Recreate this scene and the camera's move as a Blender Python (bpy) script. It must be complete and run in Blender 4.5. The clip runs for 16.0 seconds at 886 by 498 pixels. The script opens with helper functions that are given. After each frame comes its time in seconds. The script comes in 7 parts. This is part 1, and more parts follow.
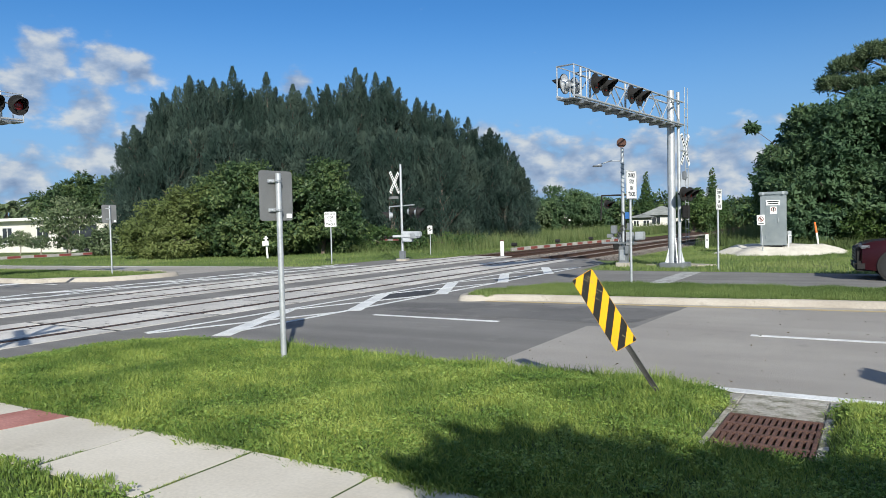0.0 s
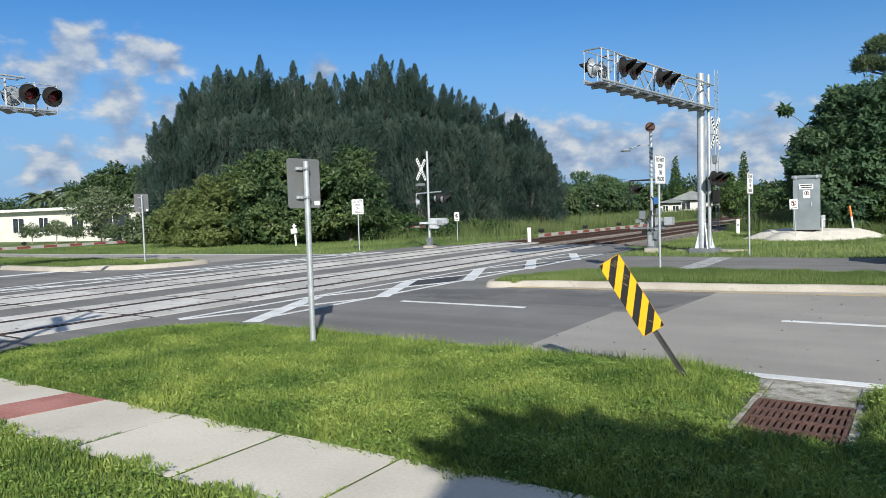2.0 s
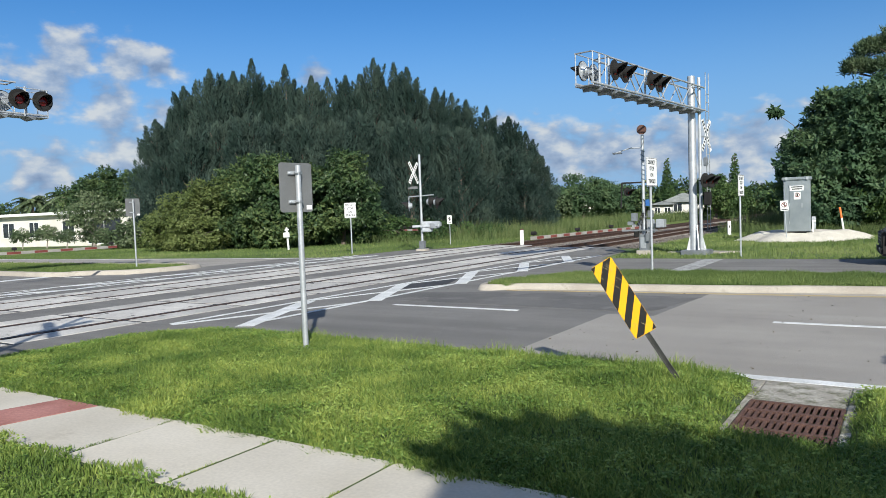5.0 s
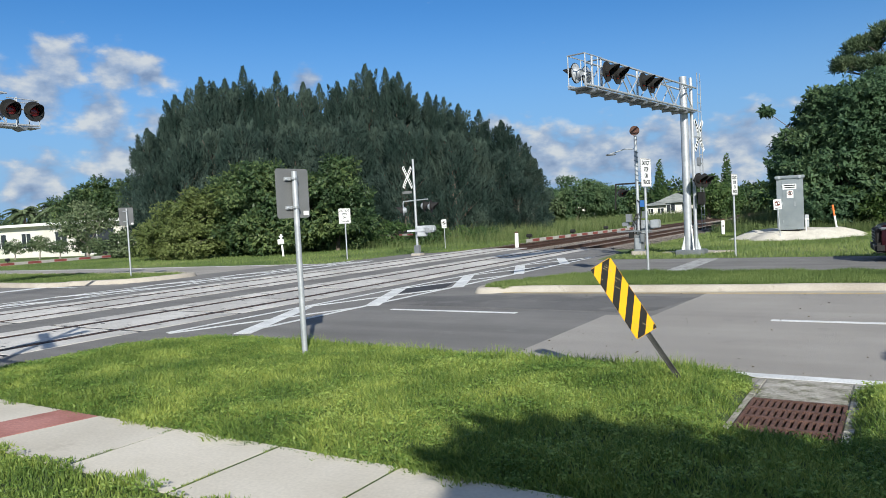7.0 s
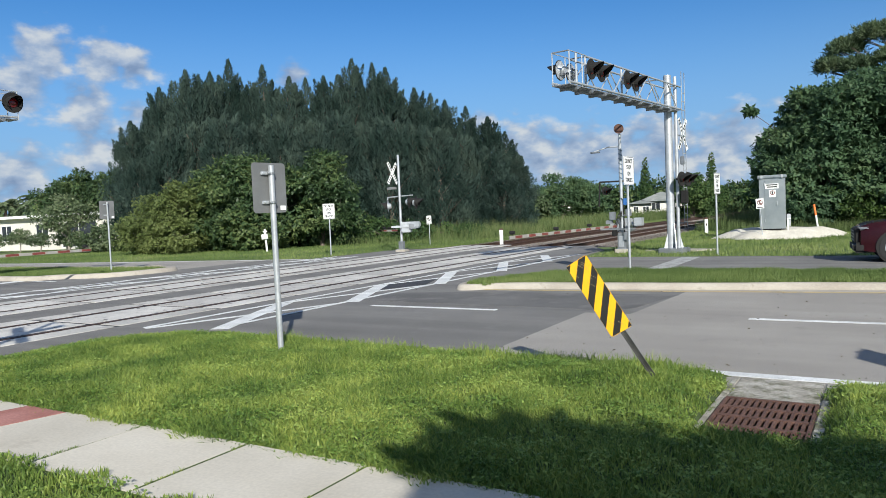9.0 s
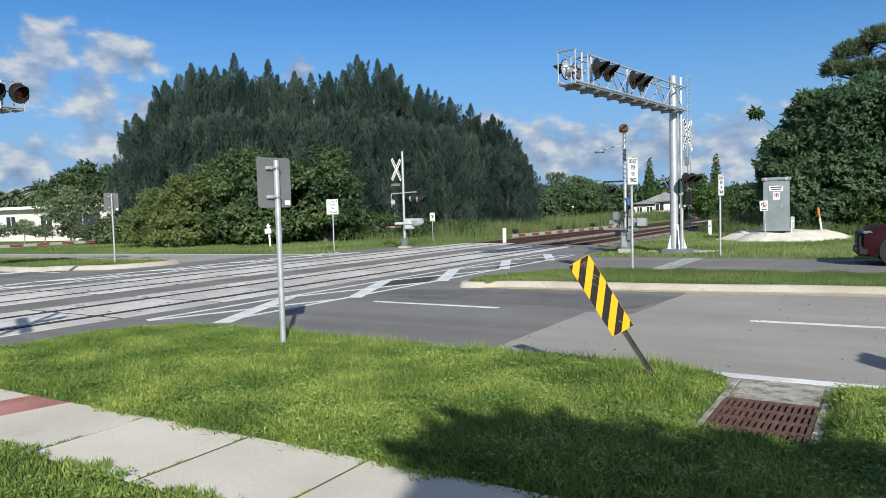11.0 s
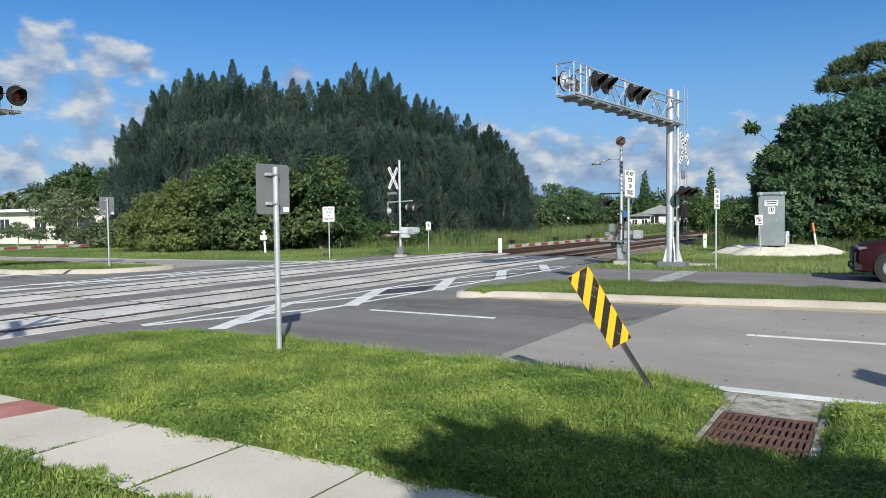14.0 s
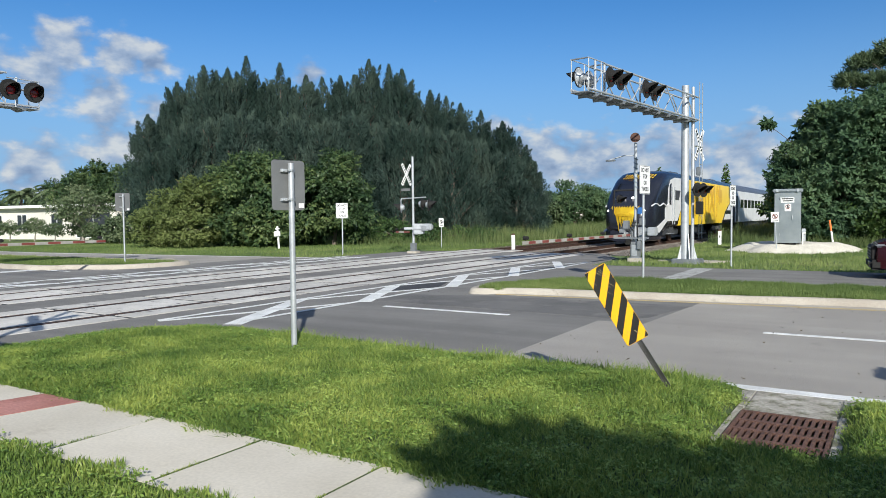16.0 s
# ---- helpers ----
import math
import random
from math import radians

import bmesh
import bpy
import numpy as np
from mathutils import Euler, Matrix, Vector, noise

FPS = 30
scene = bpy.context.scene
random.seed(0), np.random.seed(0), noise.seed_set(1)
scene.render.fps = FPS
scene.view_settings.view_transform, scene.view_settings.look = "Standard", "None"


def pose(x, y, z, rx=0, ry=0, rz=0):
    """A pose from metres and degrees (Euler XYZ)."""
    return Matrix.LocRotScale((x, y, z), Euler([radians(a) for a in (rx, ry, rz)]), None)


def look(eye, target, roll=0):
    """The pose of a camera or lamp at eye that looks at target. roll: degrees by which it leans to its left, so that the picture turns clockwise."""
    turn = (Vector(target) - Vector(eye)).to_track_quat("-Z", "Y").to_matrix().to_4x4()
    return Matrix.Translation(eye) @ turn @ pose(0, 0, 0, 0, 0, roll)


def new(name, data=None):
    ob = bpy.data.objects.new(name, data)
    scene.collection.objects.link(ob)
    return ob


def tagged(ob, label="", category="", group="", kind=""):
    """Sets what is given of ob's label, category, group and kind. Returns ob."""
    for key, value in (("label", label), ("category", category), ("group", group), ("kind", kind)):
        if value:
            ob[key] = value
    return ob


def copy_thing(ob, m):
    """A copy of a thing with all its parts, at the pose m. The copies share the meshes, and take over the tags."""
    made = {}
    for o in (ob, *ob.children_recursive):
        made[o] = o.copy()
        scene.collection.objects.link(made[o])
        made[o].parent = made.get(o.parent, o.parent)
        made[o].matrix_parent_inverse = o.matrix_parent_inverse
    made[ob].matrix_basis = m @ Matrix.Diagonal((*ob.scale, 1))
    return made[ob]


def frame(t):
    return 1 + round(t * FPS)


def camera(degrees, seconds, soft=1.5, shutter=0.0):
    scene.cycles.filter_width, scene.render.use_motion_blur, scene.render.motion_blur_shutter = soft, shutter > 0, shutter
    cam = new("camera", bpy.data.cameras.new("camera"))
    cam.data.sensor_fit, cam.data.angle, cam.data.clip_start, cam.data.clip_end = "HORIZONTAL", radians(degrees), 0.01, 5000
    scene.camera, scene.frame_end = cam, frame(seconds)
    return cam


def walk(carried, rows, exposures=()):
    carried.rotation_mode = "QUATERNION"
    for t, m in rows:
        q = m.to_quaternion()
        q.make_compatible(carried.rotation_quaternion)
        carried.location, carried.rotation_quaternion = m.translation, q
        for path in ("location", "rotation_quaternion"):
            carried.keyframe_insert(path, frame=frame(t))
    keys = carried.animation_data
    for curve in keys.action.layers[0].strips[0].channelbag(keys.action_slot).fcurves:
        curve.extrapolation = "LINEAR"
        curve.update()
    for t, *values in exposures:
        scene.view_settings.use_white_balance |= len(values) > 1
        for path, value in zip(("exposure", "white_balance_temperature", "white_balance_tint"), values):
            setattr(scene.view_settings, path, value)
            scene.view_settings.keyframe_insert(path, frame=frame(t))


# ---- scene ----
cam = camera(64.0, 16.0, soft=0.8)
PATH = [
    (0, (-0.003, 0.003, 1.716), (-1.032, 1.716, 1.645), -1.4),
    (0.5, (0.005, 0.001, 1.714), (-1.054, 1.696, 1.63), -1.6),
    (1, (0.011, -0.017, 1.713), (-1.071, 1.663, 1.617), -1.7),
    (1.5, (0.023, -0.029, 1.718), (-1.07, 1.643, 1.613), -1.8),
    (2, (0.02, -0.023, 1.709), (-1.074, 1.648, 1.603), -1.8),
    (2.5, (0.025, -0.017, 1.716), (-1.062, 1.658, 1.608), -1.8),
    (3, (0.031, -0.028, 1.718), (-1.05, 1.652, 1.611), -1.9),
    (3.5, (0.031, -0.03, 1.716), (-1.045, 1.653, 1.609), -2.0),
    (4, (0.029, -0.025, 1.717), (-1.046, 1.658, 1.611), -2.0),
    (6.5, (0.023, -0.026, 1.713), (-1.05, 1.66, 1.629), -2.6),
    (7, (-0.02, -0.041, 1.709), (-1.083, 1.651, 1.622), -3.0),
    (7.5, (-0.059, -0.029, 1.698), (-1.108, 1.671, 1.607), -3.4),
    (8, (-0.041, 0.026, 1.698), (-1.077, 1.733, 1.6), -3.4),
    (8.5, (0.012, 0.047, 1.708), (-1.018, 1.759, 1.607), -3.0),
    (9, (0.042, 0.059, 1.701), (-0.989, 1.77, 1.602), -2.5),
    (11.5, (0.052, 0.03, 1.702), (-0.984, 1.738, 1.595), -1.5),
    (12, (0.04, 0.033, 1.699), (-0.991, 1.744, 1.595), -1.4),
    (12.5, (0.037, 0.037, 1.706), (-0.991, 1.75, 1.605), -1.3),
    (13, (0.028, 0.038, 1.699), (-0.998, 1.752, 1.606), -1.1),
    (13.5, (0.02, 0.033, 1.701), (-1.006, 1.748, 1.615), -0.9),
    (14, (0.009, 0.022, 1.705), (-1.016, 1.737, 1.624), -0.7),
    (14.5, (-0.001, 0.024, 1.702), (-1.028, 1.739, 1.625), -0.6),
    (15, (-0.011, 0.029, 1.696), (-1.041, 1.741, 1.622), -0.5),
    (15.5, (-0.029, 0.027, 1.7), (-1.069, 1.734, 1.62), -0.5),
    (16, (-0.025, 0.017, 1.701), (-1.08, 1.714, 1.611), -0.6),
]
walk(cam, [(t, look(eye, target, roll)) for t, eye, target, roll in PATH])

# ---- light ----
SUN = Vector((0.575, -0.666, 0.475)).normalized()
sun_data = bpy.data.lights.new("sun", "SUN")
sun_data.energy, sun_data.angle, sun_data.color = 4.3, radians(0.55), (0.965, 0.95, 0.87)
sun = new("sun", sun_data)
sun.matrix_world = look((20, -23, 30), Vector((20, -23, 30)) - SUN)
scene.view_settings.exposure = 0.59

# cumulus: direction from the viewer and angular radius
CLOUDS = [(-.84, .49, .212, .05), (-.81, .545, .205, .042), (-.785, .58, .2, .038), (-.86, .47, .178, .06), (-.83, .53, .15, .055),
          (-.825, .555, .098, .065), (-.797, .585, .142, .034), (-.88, .47, .07, .06), (-.665, .725, .188, .03),
          (-.39, .918, .075, .07), (-.34, .937, .07, .07), (-.28, .957, .072, .07), (-.22, .973, .066, .07), (-.165, .983, .075, .065),
          (-.11, .99, .07, .065), (-.43, .9, .088, .035), (-.465, .88, .12, .03)]


def sky():
    w = bpy.data.worlds.new("sky")
    scene.world = w
    w.use_nodes = True
    n, l = w.node_tree.nodes, w.node_tree.links
    n.clear()
    out = n.new("ShaderNodeOutputWorld")
    tex = n.new("ShaderNodeTexSky")
    tex.sky_type, tex.sun_disc = "NISHITA", False
    tex.sun_elevation, tex.sun_rotation = math.asin(SUN.z), math.atan2(SUN.x, SUN.y)
    tex.air_density, tex.dust_density, tex.ozone_density = 1.0, 0.0, 3.0
    clear = n.new("ShaderNodeBackground")
    clear.inputs[1].default_value = 0.067
    hsv = n.new("ShaderNodeHueSaturation")
    hsv.inputs["Saturation"].default_value, hsv.inputs["Value"].default_value = 1.22, 0.96
    l.new(tex.outputs[0], hsv.inputs["Color"])
    cast = n.new("ShaderNodeMix")
    cast.data_type, cast.blend_type = "RGBA", "MULTIPLY"
    cast.inputs[0].default_value, cast.inputs[7].default_value = 1.0, (0.64, 0.92, 1.15, 1)
    l.new(hsv.outputs[0], cast.inputs[6])
    coord = n.new("ShaderNodeTexCoord")
    # pale blue air towards the horizon
    height = n.new("ShaderNodeSeparateXYZ")
    l.new(coord.outputs["Generated"], height.inputs[0])
    low = n.new("ShaderNodeMapRange")
    low.interpolation_type = "SMOOTHSTEP"
    low.inputs["From Min"].default_value, low.inputs["From Max"].default_value = 0.0, 0.3
    low.inputs["To Min"].default_value, low.inputs["To Max"].default_value = 0.92, 0.0
    l.new(height.outputs["Z"], low.inputs["Value"])
    air = n.new("ShaderNodeMix")
    air.data_type = "RGBA"
    air.inputs[7].default_value = (2.4, 4.15, 7.0, 1)
    l.new(low.outputs[0], air.inputs[0])
    l.new(cast.outputs[2], air.inputs[6])
    l.new(air.outputs[2], clear.inputs[0])
    best = None
    for x, y, z, r in CLOUDS:
        d = n.new("ShaderNodeVectorMath")
        d.operation = "DISTANCE"
        d.inputs[1].default_value = Vector((x, y, z)).normalized()
        l.new(coord.outputs["Generated"], d.inputs[0])
        m = n.new("ShaderNodeMapRange")
        m.inputs["From Min"].default_value, m.inputs["From Max"].default_value = 0, r * 1.35
        m.inputs["To Min"].default_value, m.inputs["To Max"].default_value = 1, 0
        l.new(d.outputs["Value"], m.inputs["Value"])
        if best is None:
            best = m.outputs[0]
        else:
            mx = n.new("ShaderNodeMath")
            mx.operation = "MAXIMUM"
            l.new(best, mx.inputs[0])
            l.new(m.outputs[0], mx.inputs[1])
            best = mx.outputs[0]
    # scattered cumulus added over the unseen rest of the sky, for neutral fill light
    turn = n.new("ShaderNodeVectorMath")
    turn.operation = "DOT_PRODUCT"
    turn.inputs[1].default_value = (-0.515, 0.857, 0.0)
    l.new(coord.outputs["Generated"], turn.inputs[0])
    rest = n.new("ShaderNodeMapRange")
    rest.inputs["From Min"].default_value, rest.inputs["From Max"].default_value = 0.6, 0.25
    rest.inputs["To Min"].default_value, rest.inputs["To Max"].default_value = 0.0, 0.62
    l.new(turn.outputs["Value"], rest.inputs["Value"])
    mx = n.new("ShaderNodeMath")
    mx.operation = "MAXIMUM"
    l.new(best, mx.inputs[0])
    l.new(rest.outputs[0], mx.inputs[1])
    best = mx.outputs[0]
    fluff = n.new("ShaderNodeTexNoise")
    fluff.inputs["Scale"].default_value, fluff.inputs["Detail"].default_value, fluff.inputs["Roughness"].default_value = 23, 6, 0.5
    stretch = n.new("ShaderNodeMapping")
    stretch.inputs["Scale"].default_value = (1, 1, 1.7)
    l.new(coord.outputs["Generated"], stretch.inputs[0])
    l.new(stretch.outputs[0], fluff.inputs["Vector"])
    mix = n.new("ShaderNodeMath")
    mix.operation, mix.inputs[1].default_value = "MULTIPLY_ADD", 0.6
    l.new(best, mix.inputs[0])
    l.new(fluff.outputs[0], mix.inputs[2])
    edge = n.new("ShaderNodeMapRange")
    edge.interpolation_type = "SMOOTHSTEP"
    edge.inputs["From Min"].default_value, edge.inputs["From Max"].default_value = 0.705, 0.98
    edge.inputs["To Max"].default_value = 0.9
    l.new(mix.outputs[0], edge.inputs["Value"])
    # relief: billows bright on the side of the sun, blue-grey below
    aside = n.new("ShaderNodeVectorMath")
    aside.operation, aside.inputs[1].default_value = "ADD", (0.008, -0.004, 0.03)
    l.new(stretch.outputs[0], aside.inputs[0])
    beyond = n.new("ShaderNodeTexNoise")
    beyond.inputs["Scale"].default_value, beyond.inputs["Detail"].default_value, beyond.inputs["Roughness"].default_value = 23, 6, 0.5
    l.new(aside.outputs[0], beyond.inputs["Vector"])
    slope = n.new("ShaderNodeMath")
    slope.operation = "SUBTRACT"
    l.new(fluff.outputs[0], slope.inputs[0])
    l.new(beyond.outputs[0], slope.inputs[1])
    ramp = n.new("ShaderNodeValToRGB")
    ramp.color_ramp.elements[0].position, ramp.color_ramp.elements[0].color = 0.0, (0.3, 0.42, 0.64, 1)
    ramp.color_ramp.elements[1].position, ramp.color_ramp.elements[1].color = 1.0, (0.92, 0.97, 1.0, 1)
    mid_tone = ramp.color_ramp.elements.new(0.5)
    mid_tone.color = (0.52, 0.65, 0.86, 1)
    tilt = n.new("ShaderNodeMapRange")
    tilt.inputs["From Min"].default_value, tilt.inputs["From Max"].default_value = -0.2, 0.2
    l.new(slope.outputs[0], tilt.inputs["Value"])
    l.new(tilt.outputs[0], ramp.inputs[0])
    cloud = n.new("ShaderNodeBackground")
    cloud.inputs[1].default_value = 0.47
    l.new(ramp.outputs[0], cloud.inputs[0])
    both = n.new("ShaderNodeMixShader")
    l.new(edge.outputs[0], both.inputs[0])
    l.new(clear.outputs[0], both.inputs[1])
    l.new(cloud.outputs[0], both.inputs[2])
    l.new(both.outputs[0], out.inputs[0])


sky()


# ---- materials ----
def pbr(name, c1, c2, scale=3.0, rough=0.7, metal=0.0, bump=0.0, fine=60.0, speck=0.15, island=0.0, spots=None, spot_scale=1.0, spot_at=0.62, streak=0.0):
    """A worn surface: two colours blended by broad noise, speckled by fine noise, with fine relief."""
    m = bpy.data.materials.new(name)
    m.use_nodes = True
    n, l = m.node_tree.nodes, m.node_tree.links
    p = n["Principled BSDF"]
    p.inputs["Roughness"].default_value, p.inputs["Metallic"].default_value = rough, metal
    c = n.new("ShaderNodeTexCoord")
    broad = n.new("ShaderNodeTexNoise")
    broad.inputs["Scale"].default_value, broad.inputs["Detail"].default_value = scale, 6
    l.new(c.outputs["Object"], broad.inputs["Vector"])
    small = n.new("ShaderNodeTexNoise")
    small.inputs["Scale"].default_value, small.inputs["Detail"].default_value = fine, 4
    l.new(c.outputs["Object"], small.inputs["Vector"])
    ramp = n.new("ShaderNodeValToRGB")
    ramp.color_ramp.elements[0].position, ramp.color_ramp.elements[0].color = 0.33, (*c1, 1)
    ramp.color_ramp.elements[1].position, ramp.color_ramp.elements[1].color = 0.67, (*c2, 1)
    l.new(broad.outputs[0], ramp.inputs[0])
    col = ramp.outputs[0]
    if spots:
        sn = n.new("ShaderNodeTexNoise")
        sn.inputs["Scale"].default_value, sn.inputs["Detail"].default_value, sn.inputs["Roughness"].default_value = spot_scale, 8, 0.65
        l.new(c.outputs["Object"], sn.inputs["Vector"])
        sm = n.new("ShaderNodeMapRange")
        sm.inputs["From Min"].default_value, sm.inputs["From Max"].default_value = spot_at - 0.06, spot_at + 0.06
        l.new(sn.outputs[0], sm.inputs["Value"])
        mx = n.new("ShaderNodeMix")
        mx.data_type = "RGBA"
        l.new(sm.outputs[0], mx.inputs[0])
        l.new(col, mx.inputs[6])
        mx.inputs[7].default_value = (*spots, 1)
        col = mx.outputs[2]
    hsv = n.new("ShaderNodeHueSaturation")
    val = n.new("ShaderNodeMapRange")
    val.inputs["From Min"].default_value, val.inputs["From Max"].default_value = 0.3, 0.7
    val.inputs["To Min"].default_value, val.inputs["To Max"].default_value = 1 - speck, 1 + speck
    l.new(small.outputs[0], val.inputs["Value"])
    v = val.outputs[0]
    if island:
        g = n.new("ShaderNodeNewGeometry")
        ob = n.new("ShaderNodeObjectInfo")
        ad = n.new("ShaderNodeMath")
        ad.operation = "ADD"
        l.new(g.outputs["Random Per Island"], ad.inputs[0])
        l.new(ob.outputs["Random"], ad.inputs[1])
        im = n.new("ShaderNodeMapRange")
        im.inputs["From Max"].default_value = 2
        im.inputs["To Min"].default_value, im.inputs["To Max"].default_value = 1 - island, 1 + island
        l.new(ad.outputs[0], im.inputs["Value"])
        mu = n.new("ShaderNodeMath")
        mu.operation = "MULTIPLY"
        l.new(v, mu.inputs[0])
        l.new(im.outputs[0], mu.inputs[1])
        v = mu.outputs[0]
    if streak:
        mp = n.new("ShaderNodeMapping")
        mp.inputs["Scale"].default_value = (0.07, 1.5, 1.0)
        l.new(c.outputs["Object"], mp.inputs[0])
        st = n.new("ShaderNodeTexNoise")
        st.inputs["Scale"].default_value, st.inputs["Detail"].default_value = 1.4, 7
        l.new(mp.outputs[0], st.inputs["Vector"])
        sr = n.new("ShaderNodeMapRange")
        sr.inputs["From Min"].default_value, sr.inputs["From Max"].default_value = 0.3, 0.7
        sr.inputs["To Min"].default_value, sr.inputs["To Max"].default_value = 1 - streak, 1 + streak
        l.new(st.outputs[0], sr.inputs["Value"])
        mu2 = n.new("ShaderNodeMath")
        mu2.operation = "MULTIPLY"
        l.new(v, mu2.inputs[0])
        l.new(sr.outputs[0], mu2.inputs[1])
        v = mu2.outputs[0]
    l.new(v, hsv.inputs["Value"])
    l.new(col, hsv.inputs["Color"])
    l.new(hsv.outputs[0], p.inputs["Base Color"])
    if bump:
        b = n.new("ShaderNodeBump")
        b.inputs["Strength"].default_value, b.inputs["Distance"].default_value = bump, 0.02
        l.new(small.outputs[0], b.inputs["Height"])
        l.new(b.outputs[0], p.inputs["Normal"])
    return m


def leafy(name, dark, mid, light, rough=0.55, through_light=0.25, patch=0.6, lo=0.3, hi=0.7, each=0.45):
    """Foliage: each leaf its own tone, drifts of lighter growth, some light through the leaf."""
    m = bpy.data.materials.new(name)
    m.use_nodes = True
    n, l = m.node_tree.nodes, m.node_tree.links
    p = n["Principled BSDF"]
    p.inputs["Roughness"].default_value = rough
    p.inputs["Specular IOR Level"].default_value = 0.3
    g = n.new("ShaderNodeNewGeometry")
    c = n.new("ShaderNodeTexCoord")
    t = n.new("ShaderNodeTexNoise")
    t.inputs["Scale"].default_value, t.inputs["Detail"].default_value = patch, 3
    l.new(c.outputs["Object"], t.inputs["Vector"])
    mr = n.new("ShaderNodeMapRange")
    mr.inputs["From Min"].default_value, mr.inputs["From Max"].default_value = lo, hi
    l.new(t.outputs[0], mr.inputs["Value"])
    a = n.new("ShaderNodeMath")
    a.operation, a.inputs[1].default_value = "MULTIPLY_ADD", each
    l.new(g.outputs["Random Per Island"], a.inputs[0])
    who = n.new("ShaderNodeObjectInfo")
    own = n.new("ShaderNodeMath")
    own.operation, own.inputs[1].default_value, own.inputs[2].default_value = "MULTIPLY_ADD", 0.24, -0.12
    l.new(who.outputs["Random"], own.inputs[0])
    h = n.new("ShaderNodeMath")
    h.operation, h.inputs[1].default_value = "MULTIPLY_ADD", 1 - each
    l.new(mr.outputs[0], h.inputs[0])
    l.new(own.outputs[0], h.inputs[2])
    l.new(h.outputs[0], a.inputs[2])
    r = n.new("ShaderNodeValToRGB")
    r.color_ramp.elements[0].color, r.color_ramp.elements[1].color = (*dark, 1), (*light, 1)
    r.color_ramp.elements[0].position, r.color_ramp.elements[1].position = 0.1, 0.9
    e = r.color_ramp.elements.new(0.5)
    e.color = (*mid, 1)
    l.new(a.outputs[0], r.inputs[0])
    l.new(r.outputs[0], p.inputs["Base Color"])
    tr = n.new("ShaderNodeBsdfTranslucent")
    l.new(r.outputs[0], tr.inputs[0])
    mx = n.new("ShaderNodeMixShader")
    mx.inputs[0].default_value = through_light
    l.new(p.outputs[0], mx.inputs[1])
    l.new(tr.outputs[0], mx.inputs[2])
    l.new(mx.outputs[0], n["Material Output"].inputs[0])
    return m


def glow(name, colour, strength):
    m = bpy.data.materials.new(name)
    m.use_nodes = True
    p = m.node_tree.nodes["Principled BSDF"]
    p.inputs["Base Color"].default_value = (*colour, 1)
    p.inputs["Emission Color"].default_value, p.inputs["Emission Strength"].default_value = (*colour, 1), strength
    return m


ASPHALT = pbr("asphalt", (0.15, 0.142, 0.133), (0.2, 0.19, 0.178), 0.5, 0.9, bump=0.5, fine=70, speck=0.22, spots=(0.22, 0.21, 0.2), spot_scale=1.1, spot_at=0.66, streak=0.13)
# worn carriageway; also lends the far strip its painted sheen
PALE_ASPHALT = pbr("pale_asphalt", (0.27, 0.248, 0.222), (0.335, 0.31, 0.28), 0.4, 0.9, bump=0.5, fine=75, speck=0.2, spots=(0.19, 0.175, 0.16), spot_scale=0.9, spot_at=0.68, streak=0.06)
POLISHED = pbr("polished_asphalt", (0.105, 0.1, 0.095), (0.15, 0.143, 0.135), 0.7, 0.85, bump=0.5, fine=70, speck=0.22, spots=(0.17, 0.16, 0.15), spot_scale=1.3, spot_at=0.58)
DARK_ASPHALT = pbr("fresh_asphalt", (0.03, 0.031, 0.034), (0.05, 0.05, 0.055), 2, 0.85, bump=0.4, fine=60)
CONCRETE = pbr("concrete", (0.5, 0.452, 0.375), (0.59, 0.54, 0.458), 1.3, 0.88, bump=0.08, fine=38, speck=0.07, island=0.07, spots=(0.42, 0.37, 0.3), spot_scale=1.5, spot_at=0.66)
PANEL = pbr("crossing_concrete", (0.38, 0.36, 0.335), (0.55, 0.525, 0.49), 0.9, 0.85, bump=0.3, fine=40, speck=0.14, island=0.3, spots=(0.2, 0.19, 0.18), spot_scale=2.2, spot_at=0.6)
KERB = pbr("kerb_concrete", (0.34, 0.3, 0.25), (0.43, 0.39, 0.335), 1.3, 0.85, bump=0.3, fine=35, speck=0.1, spots=(0.26, 0.23, 0.18), spot_scale=2.6, spot_at=0.66)
RED_CONCRETE = pbr("red_concrete", (0.32, 0.13, 0.105), (0.42, 0.19, 0.16), 3, 0.9, bump=0.3, fine=40, speck=0.15)
WORN_MARKING = pbr("worn_road_paint", (0.3, 0.295, 0.28), (0.46, 0.455, 0.44), 3.5, 0.8, bump=0.2, fine=50, speck=0.2, spots=(0.2, 0.195, 0.185), spot_scale=5, spot_at=0.56)
MARKING = pbr("road_paint", (0.55, 0.55, 0.54), (0.74, 0.74, 0.73), 2.5, 0.7, bump=0.2, fine=50, speck=0.15, spots=(0.3, 0.3, 0.3), spot_scale=9, spot_at=0.68)
YELLOW_LINE = pbr("yellow_road_paint", (0.4, 0.31, 0.15), (0.46, 0.35, 0.17), 2.5, 0.7, speck=0.2, spots=(0.3, 0.27, 0.2), spot_scale=5, spot_at=0.6)
RAIL_STEEL = pbr("rail_steel", (0.045, 0.024, 0.017), (0.085, 0.047, 0.034), 4, 0.65, 0.25, bump=0.2, fine=30)
RUBBER = pbr("flangeway_rubber", (0.018, 0.018, 0.02), (0.035, 0.034, 0.033), 4, 0.8)
GALV = pbr("galvanised_steel", (0.42, 0.44, 0.46), (0.54, 0.56, 0.58), 5, 0.45, 0.5, bump=0.05, fine=30, speck=0.08)
